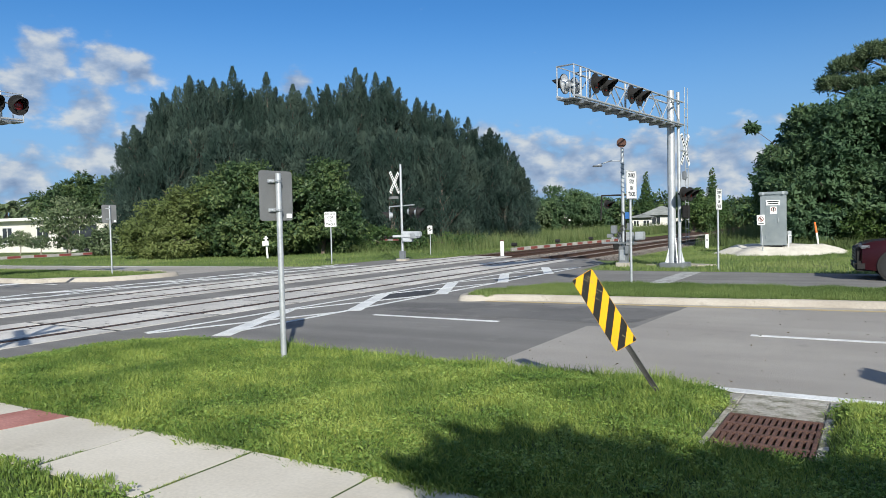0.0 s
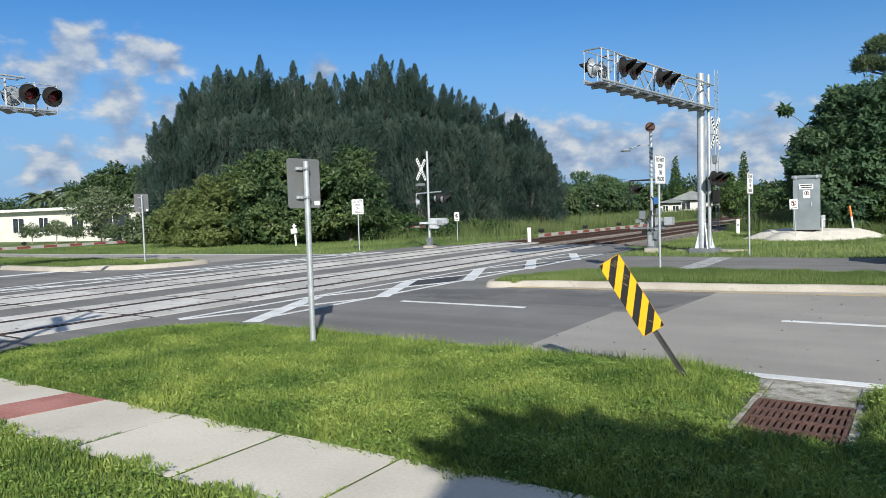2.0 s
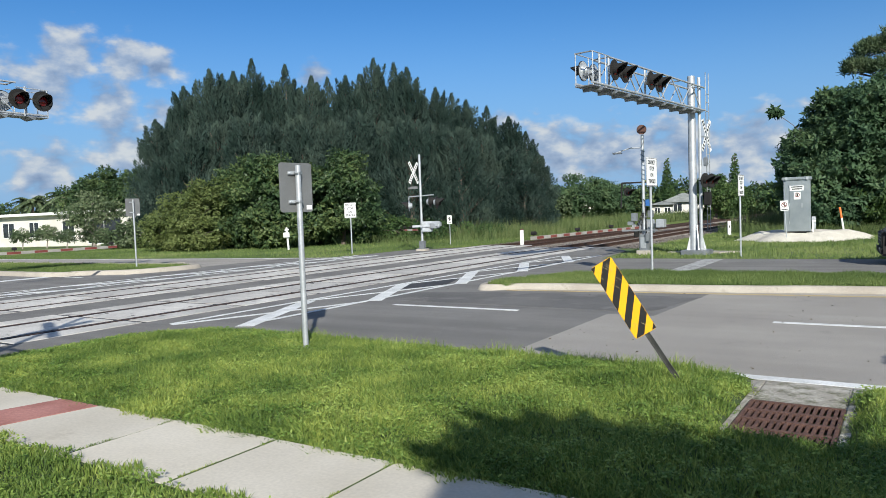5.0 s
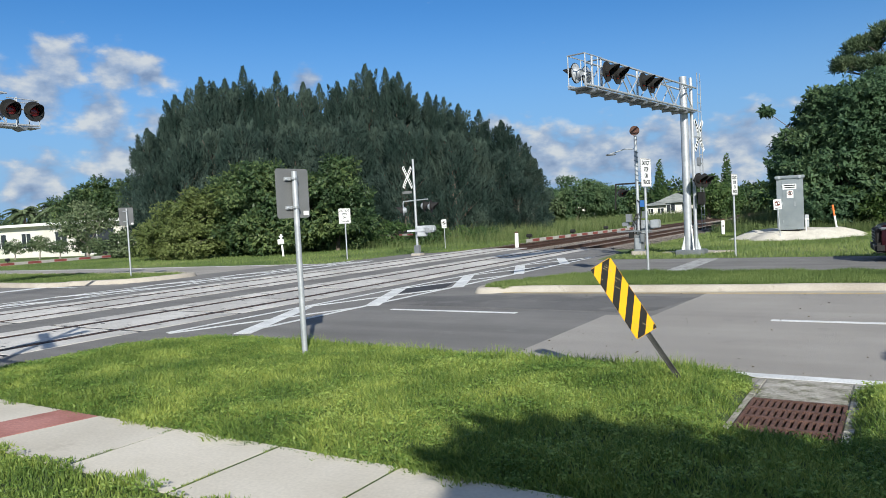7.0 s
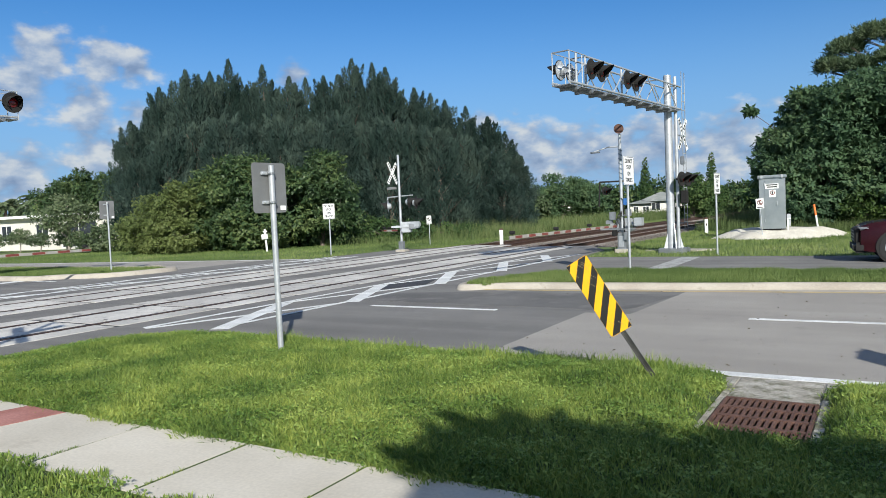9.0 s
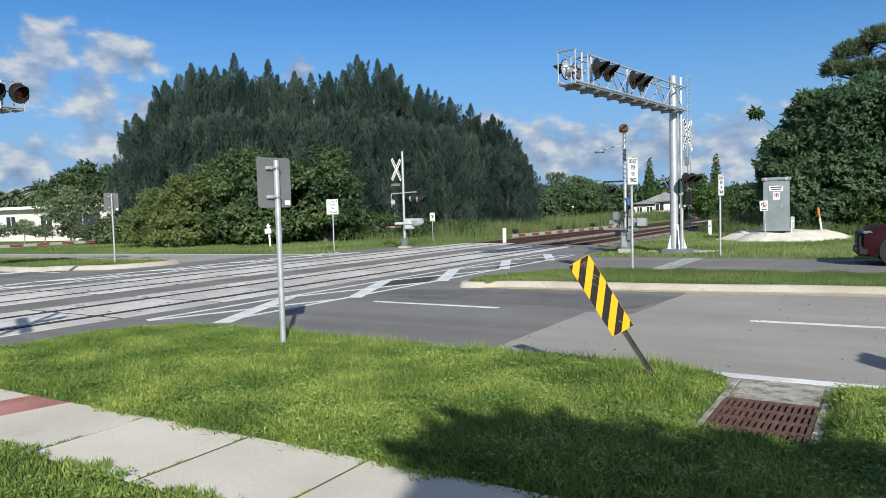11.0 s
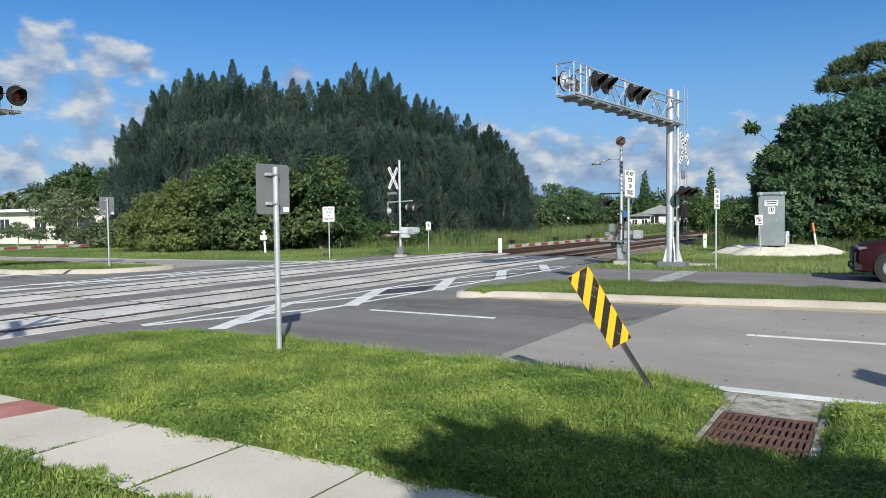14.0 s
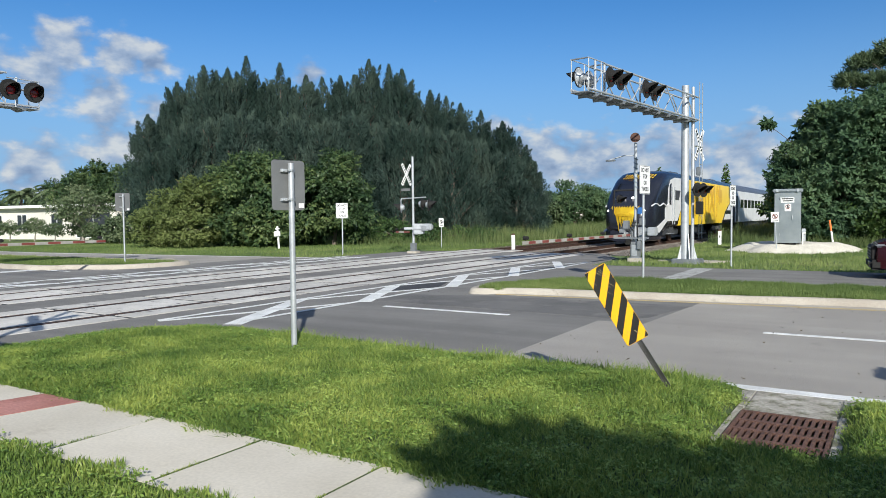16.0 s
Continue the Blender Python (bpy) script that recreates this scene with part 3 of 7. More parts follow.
MEDIAN_E = [(80, 17.7), (30, 17.7), (10, 17.7), (-3, 17.75), (-5.6, 17.7), (-6.9, 16.9), (-7.75, 15.5), (-8.0, 14.4), (-7.85, 13.65), (-7.45, 13.6), (-6.8, 13.98), (-4.3, 14.25), (-2.2, 14.48), (0.2, 14.82), (10, 15.0), (30, 15.0), (80, 15.0)]
MEDIAN_W = [(-80, 14.0), (-40, 13.6), (-26.2, 13.4), (-24.3, 14.2), (-22.7, 14.95), (-22.25, 16.1), (-22.2, 17.3), (-22.7, 18.0), (-24.5, 18.2), (-30, 17.9), (-80, 17.0)]


def smooth_path(pts, k=5):
    out = []
    for i in range(len(pts) - 1):
        p0, p1, p2, p3 = (Vector(pts[max(min(i + j, len(pts) - 1), 0)]) for j in (-1, 0, 1, 2))
        for s in range(k):
            t = s / k
            out.append(tuple(0.5 * ((2 * p1) + (p2 - p0) * t + (2 * p0 - 5 * p1 + 4 * p2 - p3) * t * t + (3 * p1 - p0 - 3 * p2 + p3) * t ** 3)))
    return out + [pts[-1]]


ME = smooth_path(MEDIAN_E)
MW = smooth_path(MEDIAN_W)
kerb_run("kerb_1", ME, KERB, "pale stained concrete kerb of the median", w=0.2, h=0.125)
kerb_run("kerb_2", MW, KERB, "pale concrete kerb round the median nose")
def inset(path, d):
    out = []
    for i, c in enumerate(path):
        a, b = path[max(i - 1, 0)], path[min(i + 1, len(path) - 1)]
        v = Vector((b[0] - a[0], b[1] - a[1])).normalized()
        out.append((c[0] - v.y * d, c[1] + v.x * d))
    return out


structure("median_1", slab(inset(ME, 0.13), -0.1, 0.1), SOIL, "grassy raised median strip")
structure("median_2", slab(inset(MW, 0.2), -0.1, 0.1), SOIL, "grassy raised median strip past the tracks")


# ---- near verge and pavement ----
EDGE = smooth_path([(-9.55, 2.2), (-9.62, 3.6), (-9.75, 5.0), (-9.85, 5.7), (-9.72, 6.5), (-9.3, 7.1), (-8.4, 7.42), (-7.1, 7.4), (-6.0, 7.35), (-4.3, 7.3), (-2.95, 7.38), (-1.7, 7.4), (-1.25, 7.3), (3.0, 7.3), (12, 7.3)])


def verge_height(x, y):
    """Low mound between pavement and road."""
    e = np.interp(x, [q[0] for q in EDGE[20:]], [q[1] for q in EDGE[20:]])
    v = np.clip((y - 3.6) / 0.5, 0, 1) * np.clip((e - y) / 0.85, 0, 1) * np.clip((x + 9.8) / 0.8, 0, 1)
    pit = np.clip(np.hypot(np.maximum(np.abs(x + 0.69) - 0.4, 0), np.maximum(np.abs(y - 6.4) - 1.1, 0)) / 0.2, 0, 1)
    return 0.035 + (0.085 * v + 0.012 * np.sin(x * 2.3 + y) * np.sin(y * 3.1)) * pit - 0.06 * (1 - pit)


bm = bmesh.new()
step = 0.14
cells = {}
ex = np.array([q[0] for q in EDGE[20:]])
ey = np.array([q[1] for q in EDGE[20:]])


def in_verge(x, y):
    e = np.interp(x, ex, ey)
    left = np.interp(y, [q[1] for q in EDGE[:26]], [q[0] for q in EDGE[:26]])
    return (y < e) & (x > left) & (y > 3.62)


xs, ys = np.arange(-9.9, 12, step), np.arange(3.5, 7.6, step)
for i, x in enumerate(xs):
    for j, y in enumerate(ys):
        yy = min(max(y, 3.55), float(np.interp(x, ex, ey)))
        cells[i, j] = bm.verts.new((max(x, float(np.interp(yy, [q[1] for q in EDGE[:26]], [q[0] for q in EDGE[:26]]))), yy, float(verge_height(x, y))))
for i in range(len(xs) - 1):
    for j in range(len(ys) - 1):
        bm.faces.new((cells[i, j], cells[i + 1, j], cells[i + 1, j + 1], cells[i, j + 1]))
structure("verge", bm, SOIL, "low turf verge between pavement and road", smooth=True)
structure("lawn", slab([(-30, -14), (14, -14), (14, 2.73), (-30, 2.73)], -0.1, 0.075), SOIL, "turf lawn behind the pavement")

# pavement: concrete slabs with open joints
bm = bmesh.new()
box(bm, -30, 14, 2.74, 3.66, -0.15, 0.0785)
pavement = structure("pavement", bm, SOIL, "pale concrete pavement in long slabs")
cuts = [-29, -24, -19.5, -15, -10.9, -9.2, -6.72, -5.05, -3.88, -2.78, -1.55, 0.0, 1.6, 3.2, 4.8, 6.4, 8.0]
for i, (a, b) in enumerate(zip(cuts, cuts[1:])):
    red = i == 5
    bm = bmesh.new()
    g = 0.014 if i not in (7, 8) else 0.03
    if red:
        prism(bm, [(-6.95, 2.7), (-6.35, 2.7), (-6.12, 3.64), (-6.7, 3.64)], 0.04, 0.084)
        part("slab", bm, RED_CONCRETE, pavement, "red tactile concrete strip")
        bm = bmesh.new()
        prism(bm, [(-9.2, 2.7), (-6.96, 2.7), (-6.71, 3.64), (-9.2, 3.64)], 0.04, 0.081)
        part("slab", bm, CONCRETE, pavement)
        continue
    if i == 6:
        prism(bm, [(-6.34, 2.7), (-5.06, 2.7), (-5.04, 3.66), (-6.11, 3.66)], 0.04, 0.081)
    else:
        box(bm, a + g / 2, b - g / 2, 2.7, 3.68, 0.04, 0.081)
    part("slab", bm, CONCRETE, pavement)


# ---- grass ----
def scatter(n, x0, x1, y0, y1, test, z, h, w, name, label, material, lean=0.7, simple=False):
    x = x0 + (x1 - x0) * RNG.random(n)
    y = y0 + (y1 - y0) * RNG.random(n)
    k = test(x, y)
    x, y = x[k], y[k]
    n = len(x)
    tuft = 0.7 + 0.6 * (0.5 + 0.5 * np.sin(x * 5.1 + 2 * np.sin(y * 3.7)) * np.sin(y * 4.3 + x))
    hh = h * tuft * (0.5 + 0.8 * RNG.random(n))
    ww = w * (0.6 + 0.8 * RNG.random(n))
    v = blades(x, y, z(x, y), hh, ww, lean * RNG.random(n))
    made = soup(name, v[:, [0, 1, 4]], SPIKE, material) if simple else soup(name, v, BLADE, material)
    return tagged(made, label, "grass", "", "stuff")


def near_test(x, y):
    pit = (np.abs(x + 0.69) < 0.42 + 0.04 * np.sin(y * 9) + 0.03 * np.sin(y * 23)) & (y > 5.3) & (y < 7.4)
    road_gap = (x > -1.2) & (y > 7.15)
    return in_verge(x, y) & ~pit & ~road_gap


scatter(205000, -10, 1.2, 3.55, 7.5, near_test, lambda x, y: verge_height(x, y) - 0.01, 0.068, 0.0088, "verge_grass", "lush uneven green grass of the verge", GRASS, lean=1.1)
scatter(38000, -8, 0.5, 1.9, 2.88, lambda x, y: y < 2.74 + 0.06 * np.sin(x * 7) + 0.04 * np.sin(x * 23), lambda x, y: 0.065 + 0 * x, 0.06, 0.0105, "lawn_grass", "green grass beside the pavement", GRASS)
scatter(60000, -9.5, 7, -7, 1.95, lambda x, y: x > -30, lambda x, y: 0.065 + 0 * x, 0.06, 0.016, "lawn_grass", "mown green grass of the lawn", GRASS, simple=True)
scatter(16000, -9.6, 4, 3.48, 3.95, lambda x, y: y > 3.62 + 0.06 * np.sin(x * 6) + 0.05 * np.sin(x * 17), lambda x, y: verge_height(x, y), 0.075, 0.014, "edge_grass", "grass creeping over the pavement edge", GRASS, lean=1.4)


def in_poly(path):
    px, py = np.array([q[0] for q in path]), np.array([q[1] for q in path])

    def test(x, y):
        c = np.zeros(len(x), bool)
        for i in range(len(px)):
            j = i - 1
            hit = ((py[i] > y) != (py[j] > y)) & (x < (px[j] - px[i]) * (y - py[i]) / (py[j] - py[i] + 1e-12) + px[i])
            c ^= hit
        return c
    return test


scatter(190000, -8, 3.5, 13.6, 17.7, in_poly([(q[0] + (0.18 if q[0] < -5 else 0), q[1] + (0.19 if q[1] < 15.5 else -0.19)) for q in ME]), lambda x, y: 0.09 + 0 * x, 0.095, 0.014, "median_grass", "green grass on the median", FAR_GRASS, simple=True)
scatter(60000, -40, -22, 13.4, 18.2, in_poly([(q[0] - 0.3, q[1] + (0.3 if q[1] < 15.5 else -0.3)) for q in MW]), lambda x, y: 0.09 + 0 * x, 0.09, 0.02, "median_grass", "green grass on the median past the tracks", FAR_GRASS, simple=True)


def far_left(x, y):
    return (x < -18.7) & (y > np.interp(x, [-300, -40, -24, -19.5], [20.3, 21.5, 23.2, 23.7])) & ~((x > -20.8) & (y < 30.8))


def far_right(x, y):
    return (y > 23.6) & (x > np.interp(y, [23, 27, 30.5, 200], [-8.2, -8.6, -9.3, -9.0])) & ~((np.hypot((x + 3.6) / 2.6, (y - 36.4) / 3.2) < 0.85))


scatter(110000, -60, -18.7, 20, 50, far_left, lambda x, y: -0.04 + 0 * x, 0.12, 0.026, "far_grass", "rough green grass on the far verge", FAR_GRASS, simple=True)
scatter(95000, -9.4, 5, 23.6, 60, far_right, lambda x, y: -0.04 + 0 * x, 0.11, 0.024, "far_grass", "rough green grass beside the railway", FAR_GRASS, simple=True)
scatter(30000, -60, -20.2, 33, 75, lambda x, y: (y > 33 + (x + 20) * -0.12) & (y > 34.5), lambda x, y: -0.05 + 0 * x, 0.6, 0.03, "weeds", "tall weeds below the trees", WEEDS, lean=0.5, simple=True)
scatter(34000, -27, -20.2, 40, 140, lambda x, y: x < -20.3, lambda x, y: -0.05 + 0 * x, 1.0, 0.032, "weeds", "tall weeds beside the tracks", WEEDS, lean=0.5, simple=True)
scatter(60000, -9.2, 2, 39.5, 95, lambda x, y: (x > -8.9) & ((y > 43.5) | (x > -6.6)) & (np.hypot((x + 3.5) / 3.6, (y - 36.2) / 3.4) > 1), lambda x, y: -0.05 + 0 * x, 0.62, 0.03, "weeds", "tall weeds beside the tracks", WEEDS, lean=0.5, simple=True)
scatter(26000, -60, -20.5, 75, 104, lambda x, y: x < -20.4, lambda x, y: -0.05 + 0 * x, 1.0, 0.05, "weeds", "tall rank weeds before the far houses", WEEDS, lean=0.5, simple=True)
scatter(14000, -8.9, -4.0, 45, 78, lambda x, y: x > -8.8 + 0.4 * np.sin(y), lambda x, y: -0.05 + 0 * x, 1.05, 0.04, "weeds", "rank brown-green weeds beside the cutting", WEEDS, lean=0.6, simple=True)
# wisps along the road edge, and blades in the pavement's joints
scatter(2600, -7.5, -1.35, 6.85, 7.42, near_test, lambda x, y: verge_height(x, y), 0.13, 0.007, "edge_wisps", "taller grass wisps at the road edge", GRASS, lean=0.9)
scatter(60000, -6, -1, 2.72, 3.66, lambda x, y: np.min(np.abs(x[:, None] - np.array([-5.05, -3.88, -2.78])[None, :]), axis=1) < 0.008 * (np.sin(y * 9) > 0.2), lambda x, y: 0.076 + 0 * x, 0.03, 0.006, "joint_grass", "short grass in the pavement joints", GRASS, lean=1.2)
# broad leaves among the grass along the pavement
n = 62000
x = -9.8 + 13 * RNG.random(n)
y = 3.6 + 3.9 * RNG.random(n) ** 1.3 + 0.1 * np.sin(x * 5)
k = near_test(x, y) & (np.sin(x * 2.1 + 1.7 * y) + np.sin(x * 5.3 - 2.2 * y) + 1.2 * (y < 4.4) > -0.45)
x, y = x[k], y[k]
p = np.stack([x, y, verge_height(x, y) + 0.015 + 0.05 * RNG.random(len(x))], 1)
w = np.concatenate([RNG.normal(size=(len(x), 2)), 0.5 * RNG.random((len(x), 1))], 1)
tagged(soup("clover", leaves(p, w, 0.011 + 0.015 * RNG.random(len(x)), 0.008 + 0.011 * RNG.random(len(x))), LEAF, CLOVER), "low broad-leaved weeds in the turf", "weeds", "", "stuff")


# rosettes of broader leaves, thick towards the drain and along the pavement
n = 5200
x = -9.6 + 10.4 * RNG.random(n)
y = 2.0 + 5.3 * RNG.random(n)
drift = np.sin(x * 1.7 + 2.1 * y) + np.sin(x * 3.9 - 1.3 * y + 1) + 0.8 * (x > -4.5) + 1.3 * ((y > 3.6) & (y < 4.3)) + 1.2 * (y < 2.8)
k = (drift + RNG.normal(size=n) * 0.5 > 0.35) & ((near_test(x, y) & (y > 3.7)) | (y < 2.72))
x, y = x[k], y[k]
z = np.where(y < 2.8, 0.075, verge_height(x, y)) + 0.028 + 0.03 * RNG.random(len(x))
p = np.repeat(np.stack([x, y, z], 1), 12, axis=0)
p = p + RNG.normal(size=p.shape) * np.array([0.03, 0.03, 0.01])
w = RNG.normal(size=p.shape) * np.array([1, 1, 0.25]) + np.array([0, 0, 0.2])
L = 0.016 + 0.02 * RNG.random(len(p))
tagged(soup("broad_weeds", leaves(p, w, L, L * 0.5, face=np.tile(np.array([0.1, -0.35, 1.0]), (len(p), 1))), LEAF, CLOVER), "rosettes of broad weed leaves over the turf", "weeds", "", "stuff")


# ---- trees ----
def she_oak(name, height, base_r, plumes, seed, bare=0.0):
    """A dense she-oak: tapering feathery plumes that sweep up round a pointed leader."""
    rng = np.random.default_rng(seed)
    t = thing(name, "tall dense dark green she-oak with upswept feathery plumes", "tree", pose(0, 0, 0), "she-oak grove")
    bm = bmesh.new()
    rod(bm, (0, 0, -0.1), (0.15, 0.1, height * 0.55), 0.24, 0.13, 8)
    rod(bm, (0.15, 0.1, height * 0.55), (0.1, 0, height * 0.95), 0.13, 0.03, 6)
    P, W, L, B, F = [], [], [], [], []

    def plume(foot, ax, ln, rad, n):
        s = rng.random(n) ** 0.9
        ra = unit(rng.normal(size=(n, 3)))
        ra = unit(ra - ax * (ra @ ax)[:, None] * 0.8)
        wide = np.minimum(s / 0.22, 1) ** 0.6 * (1 - s) ** 0.75 + 0.03
        off = rad * wide * (0.35 + 0.75 * np.sqrt(rng.random(n)))
        P.append(foot + ax * (s * ln)[:, None] + ra * off[:, None])
        F.append(ra + np.array([0, 0, 0.25]))
        W.append(ax * 1.0 + ra * 0.38 + rng.normal(size=(n, 3)) * 0.2)
        L.append((0.17 + 0.2 * rng.random(n)) * (1.1 - 0.35 * s))
        B.append(0.062 + 0.055 * rng.random(n))

    for i in range(plumes):
        u = bare + (0.86 - bare) * rng.random()
        z = height * u
        a = rng.uniform(0, 6.283)
        out = base_r * (1 - u) ** 0.95 * (0.45 + 0.6 * rng.random() ** 0.5)
        foot = np.array([out * math.cos(a), out * math.sin(a), z])
        ax = unit(np.array([0.25 * math.cos(a), 0.25 * math.sin(a), 1.0]) + rng.normal(size=3) * 0.1)
        big = 0.55 + 0.5 * (1 - u)
        plume(foot, ax, (1.7 + 1.6 * rng.random()) * big, (0.6 + 0.35 * rng.random()) * big, 132)
        if i % 3 == 0:
            inner = Vector((0.1, 0.05, max(z - 0.6 * out - 0.3, 0.2)))
            rod(bm, inner, Vector(foot) + Vector(ax) * 0.9, 0.05, 0.02, 4)
    # the leader, and side spires that crowd it
    plume(np.array([0.05, 0, height * 0.7]), np.array([0.02, 0.0, 1.0]), height * 0.305, 1.15, 1300)
    for k in range(5):
        a = k * 1.257 + rng.random()
        r = 0.7 + 0.5 * rng.random()
        plume(np.array([r * math.cos(a), r * math.sin(a), height * (0.62 + 0.1 * rng.random())]), unit(np.array([0.12 * math.cos(a), 0.12 * math.sin(a), 1.0])), height * (0.15 + 0.06 * rng.random()), 0.7, 380)
    part("trunk", bm, BARK, t)
    v = spikes(np.concatenate(P), np.concatenate(W), np.concatenate(L), np.concatenate(B), np.concatenate(F))
    soup("crown", v, SPIKE, PINE_LEAF, t)
    return t


GROVE = [(-54.0, 38.8, 10.7), (-57.2, 42.8, 12.4), (-55.9, 43.5, 14.4), (-57.3, 46.1, 15.2), (-51.1, 42.6, 15.1), (-55.1, 47.2, 15.9), (-51.6, 45.6, 15.5), (-51.9, 48.4, 17.1), (-50.4, 49.2, 14.6), (-49.6, 50.3, 16.5), (-46.3, 50.2, 15.0), (-48.3, 54.9, 15.8), (-43.9, 52.7, 15.1), (-46.0, 57.3, 16.1), (-43.1, 55.7, 17.0), (-44.7, 61.2, 17.7), (-38.8, 55.5, 15.6), (-41.1, 61.4, 14.4), (-38.0, 59.0, 14.0), (-37.6, 61.1, 13.7), (-33.4, 56.9, 12.1), (-36.4, 66.6, 12.9), (-30.7, 60.4, 10.6), (-31.2, 64.7, 9.6), (-30.0, 64.7, 7.5)]
GROVE_FRONT = [(-47.4, 35.0, 6.9), (-45.8, 36.1, 9.0), (-45.7, 38.7, 9.7), (-41.5, 37.8, 9.8), (-42.5, 41.7, 9.5), (-39.8, 42.0, 9.9), (-37.1, 42.6, 9.3), (-37.3, 46.1, 10.4), (-36.7, 48.3, 9.6), (-32.7, 46.7, 9.5), (-32.2, 49.6, 9.1), (-29.6, 49.3, 8.6), (-29.1, 52.1, 8.1), (-27.4, 52.9, 7.1), (-24.9, 51.4, 4.6), (-38.7, 46.1, 6.5), (-35.2, 47.7, 5.9), (-32.2, 49.9, 5.8), (-29.3, 52.4, 4.8), (-25.6, 52.2, 2.8)]
KINDS = [(she_oak("she_oak", 15.0, 3.5, 150, 1, 0.25), 15.0), (she_oak("she_oak", 15.0, 3.1, 140, 2, 0.25), 15.0), (she_oak("she_oak", 10.0, 3.1, 150, 3), 10.0), (she_oak("she_oak", 10.0, 3.5, 160, 4), 10.0)]
for i, (x, y, h) in enumerate(GROVE + GROVE_FRONT):
    tree, full = KINDS[(i % 2) + (2 if i >= len(GROVE) else 0)]
    s = h / full * 1.0
    sx = 0.55 + 0.45 * s
    m = pose(x, y, -0.05, 0, 0, i * 77) @ Matrix.Diagonal((sx, sx, s, 1))
    if i in (0, 1, len(GROVE), len(GROVE) + 1):
        tree.matrix_basis = m
    else:
        t = copy_thing(tree, Matrix())
        t.matrix_basis = m


def leafy_tree(name, label, category, at, trunk_h, trunk_r, blobs, per_m2, size, material, bark=BARK, group="", tuft=1, bud=1.0):
    t = thing(name, label, category, pose(*at), group)
    bm = bmesh.new()
    top = Vector((0.1, 0.05, trunk_h))
    rod(bm, (0, 0, -0.15), top, trunk_r, trunk_r * 0.75, 9)
    for x, y, z, rx, ry, rz in blobs:
        a = Vector((x * 0.25, y * 0.25, max(z * 0.5, trunk_h)))
        thick = trunk_r * min(1.0, rx / 1.2)
        rod(bm, top * 0.95, a, thick * 0.55, thick * 0.4, 7)
        rod(bm, a, (x, y, z), thick * 0.4, thick * 0.16, 6)
        for k in range(3):
            e = Vector((x, y, z)) + Vector((random.uniform(-1, 1) * rx, random.uniform(-1, 1) * ry, random.uniform(0, 0.8) * rz)) * 0.75
            rod(bm, (x, y, z), e, thick * 0.17, thick * 0.05, 5)
    part("trunk", bm, bark, t)
    v = np.concatenate([blob_leaves(lumps(blobs, bud), per_m2 * 0.62, size, tuft=tuft), blob_leaves([(x, y, z, rx * 0.88, ry * 0.88, rz * 0.88) for x, y, z, rx, ry, rz in blobs], per_m2 * 0.45, size * 1.15, tuft=tuft)])
    soup("crown", v, LEAF, material, t)
    return t


def lumps(blobs, bud=1.0):
    """Smaller leaf clumps budding all over the given ones."""
    out = []
    for x, y, z, rx, ry, rz in blobs:
        mean = (rx + ry + rz) / 3
        for i in range(int((14 + 7 * mean) / bud ** 1.3)):
            d = unit(RNG.normal(size=3))
            f = 0.7 + 0.36 * RNG.random()
            r = mean * (0.16 + 0.2 * RNG.random()) * bud
            if z + d[2] * rz * f < 0.25:
                continue
            out.append((x + d[0] * rx * f, y + d[1] * ry * f, z + d[2] * rz * f, r * 1.15, r * 1.15, r * 0.72))
    return out


def slash_pine(at, trunk_h, pads):
    """A tall pine: bare crooked limbs that carry flat pads of needles."""
    t = thing("pine", "tall slash pine with flat needle pads behind the broad tree", "tree", pose(*at))
    bm = rod(bmesh.new(), (0, 0, -0.1), (0.2, 0, trunk_h), 0.3, 0.2, 9)
    P, W = [], []
    for x, y, z, rx, ry, rz in pads:
        knee = Vector((x * 0.55 + 0.1, y * 0.5, z - 1.1))
        rod(bm, (0.2, 0, min(trunk_h, z - 1.8)), knee, 0.11, 0.08, 6)
        for k in range(5):
            tip = Vector((x + rx * 0.6 * math.cos(k * 1.257), y + ry * 0.6 * math.sin(k * 1.257), z - 0.1))
            rod(bm, knee, tip, 0.05, 0.02, 5)
        n = int(1500 * rx * ry)
        d = unit(RNG.normal(size=(n, 3)))
        d[:, 2] = np.where(d[:, 2] < -0.55, -d[:, 2], d[:, 2])
        lump = 0.75 + 0.25 * np.sin(d[:, 0] * 9 + x) * np.sin(d[:, 1] * 9 + z)
        P.append(np.array([x, y, z]) + d * (lump * (0.5 + 0.5 * RNG.random(n)))[:, None] * np.array([rx, ry, rz]))
        W.append(d * 0.6 + RNG.normal(size=(n, 3)) * 0.5 + np.array([0, 0, 0.5]))
    p, w = np.concatenate(P), np.concatenate(W)
    part("trunk", bm, BARK, t)
    soup("crown", spikes(p, w, 0.2 + 0.2 * RNG.random(len(p)), 0.06 + 0.04 * RNG.random(len(p)), w), SPIKE, SLASH_LEAF, t)
    return t


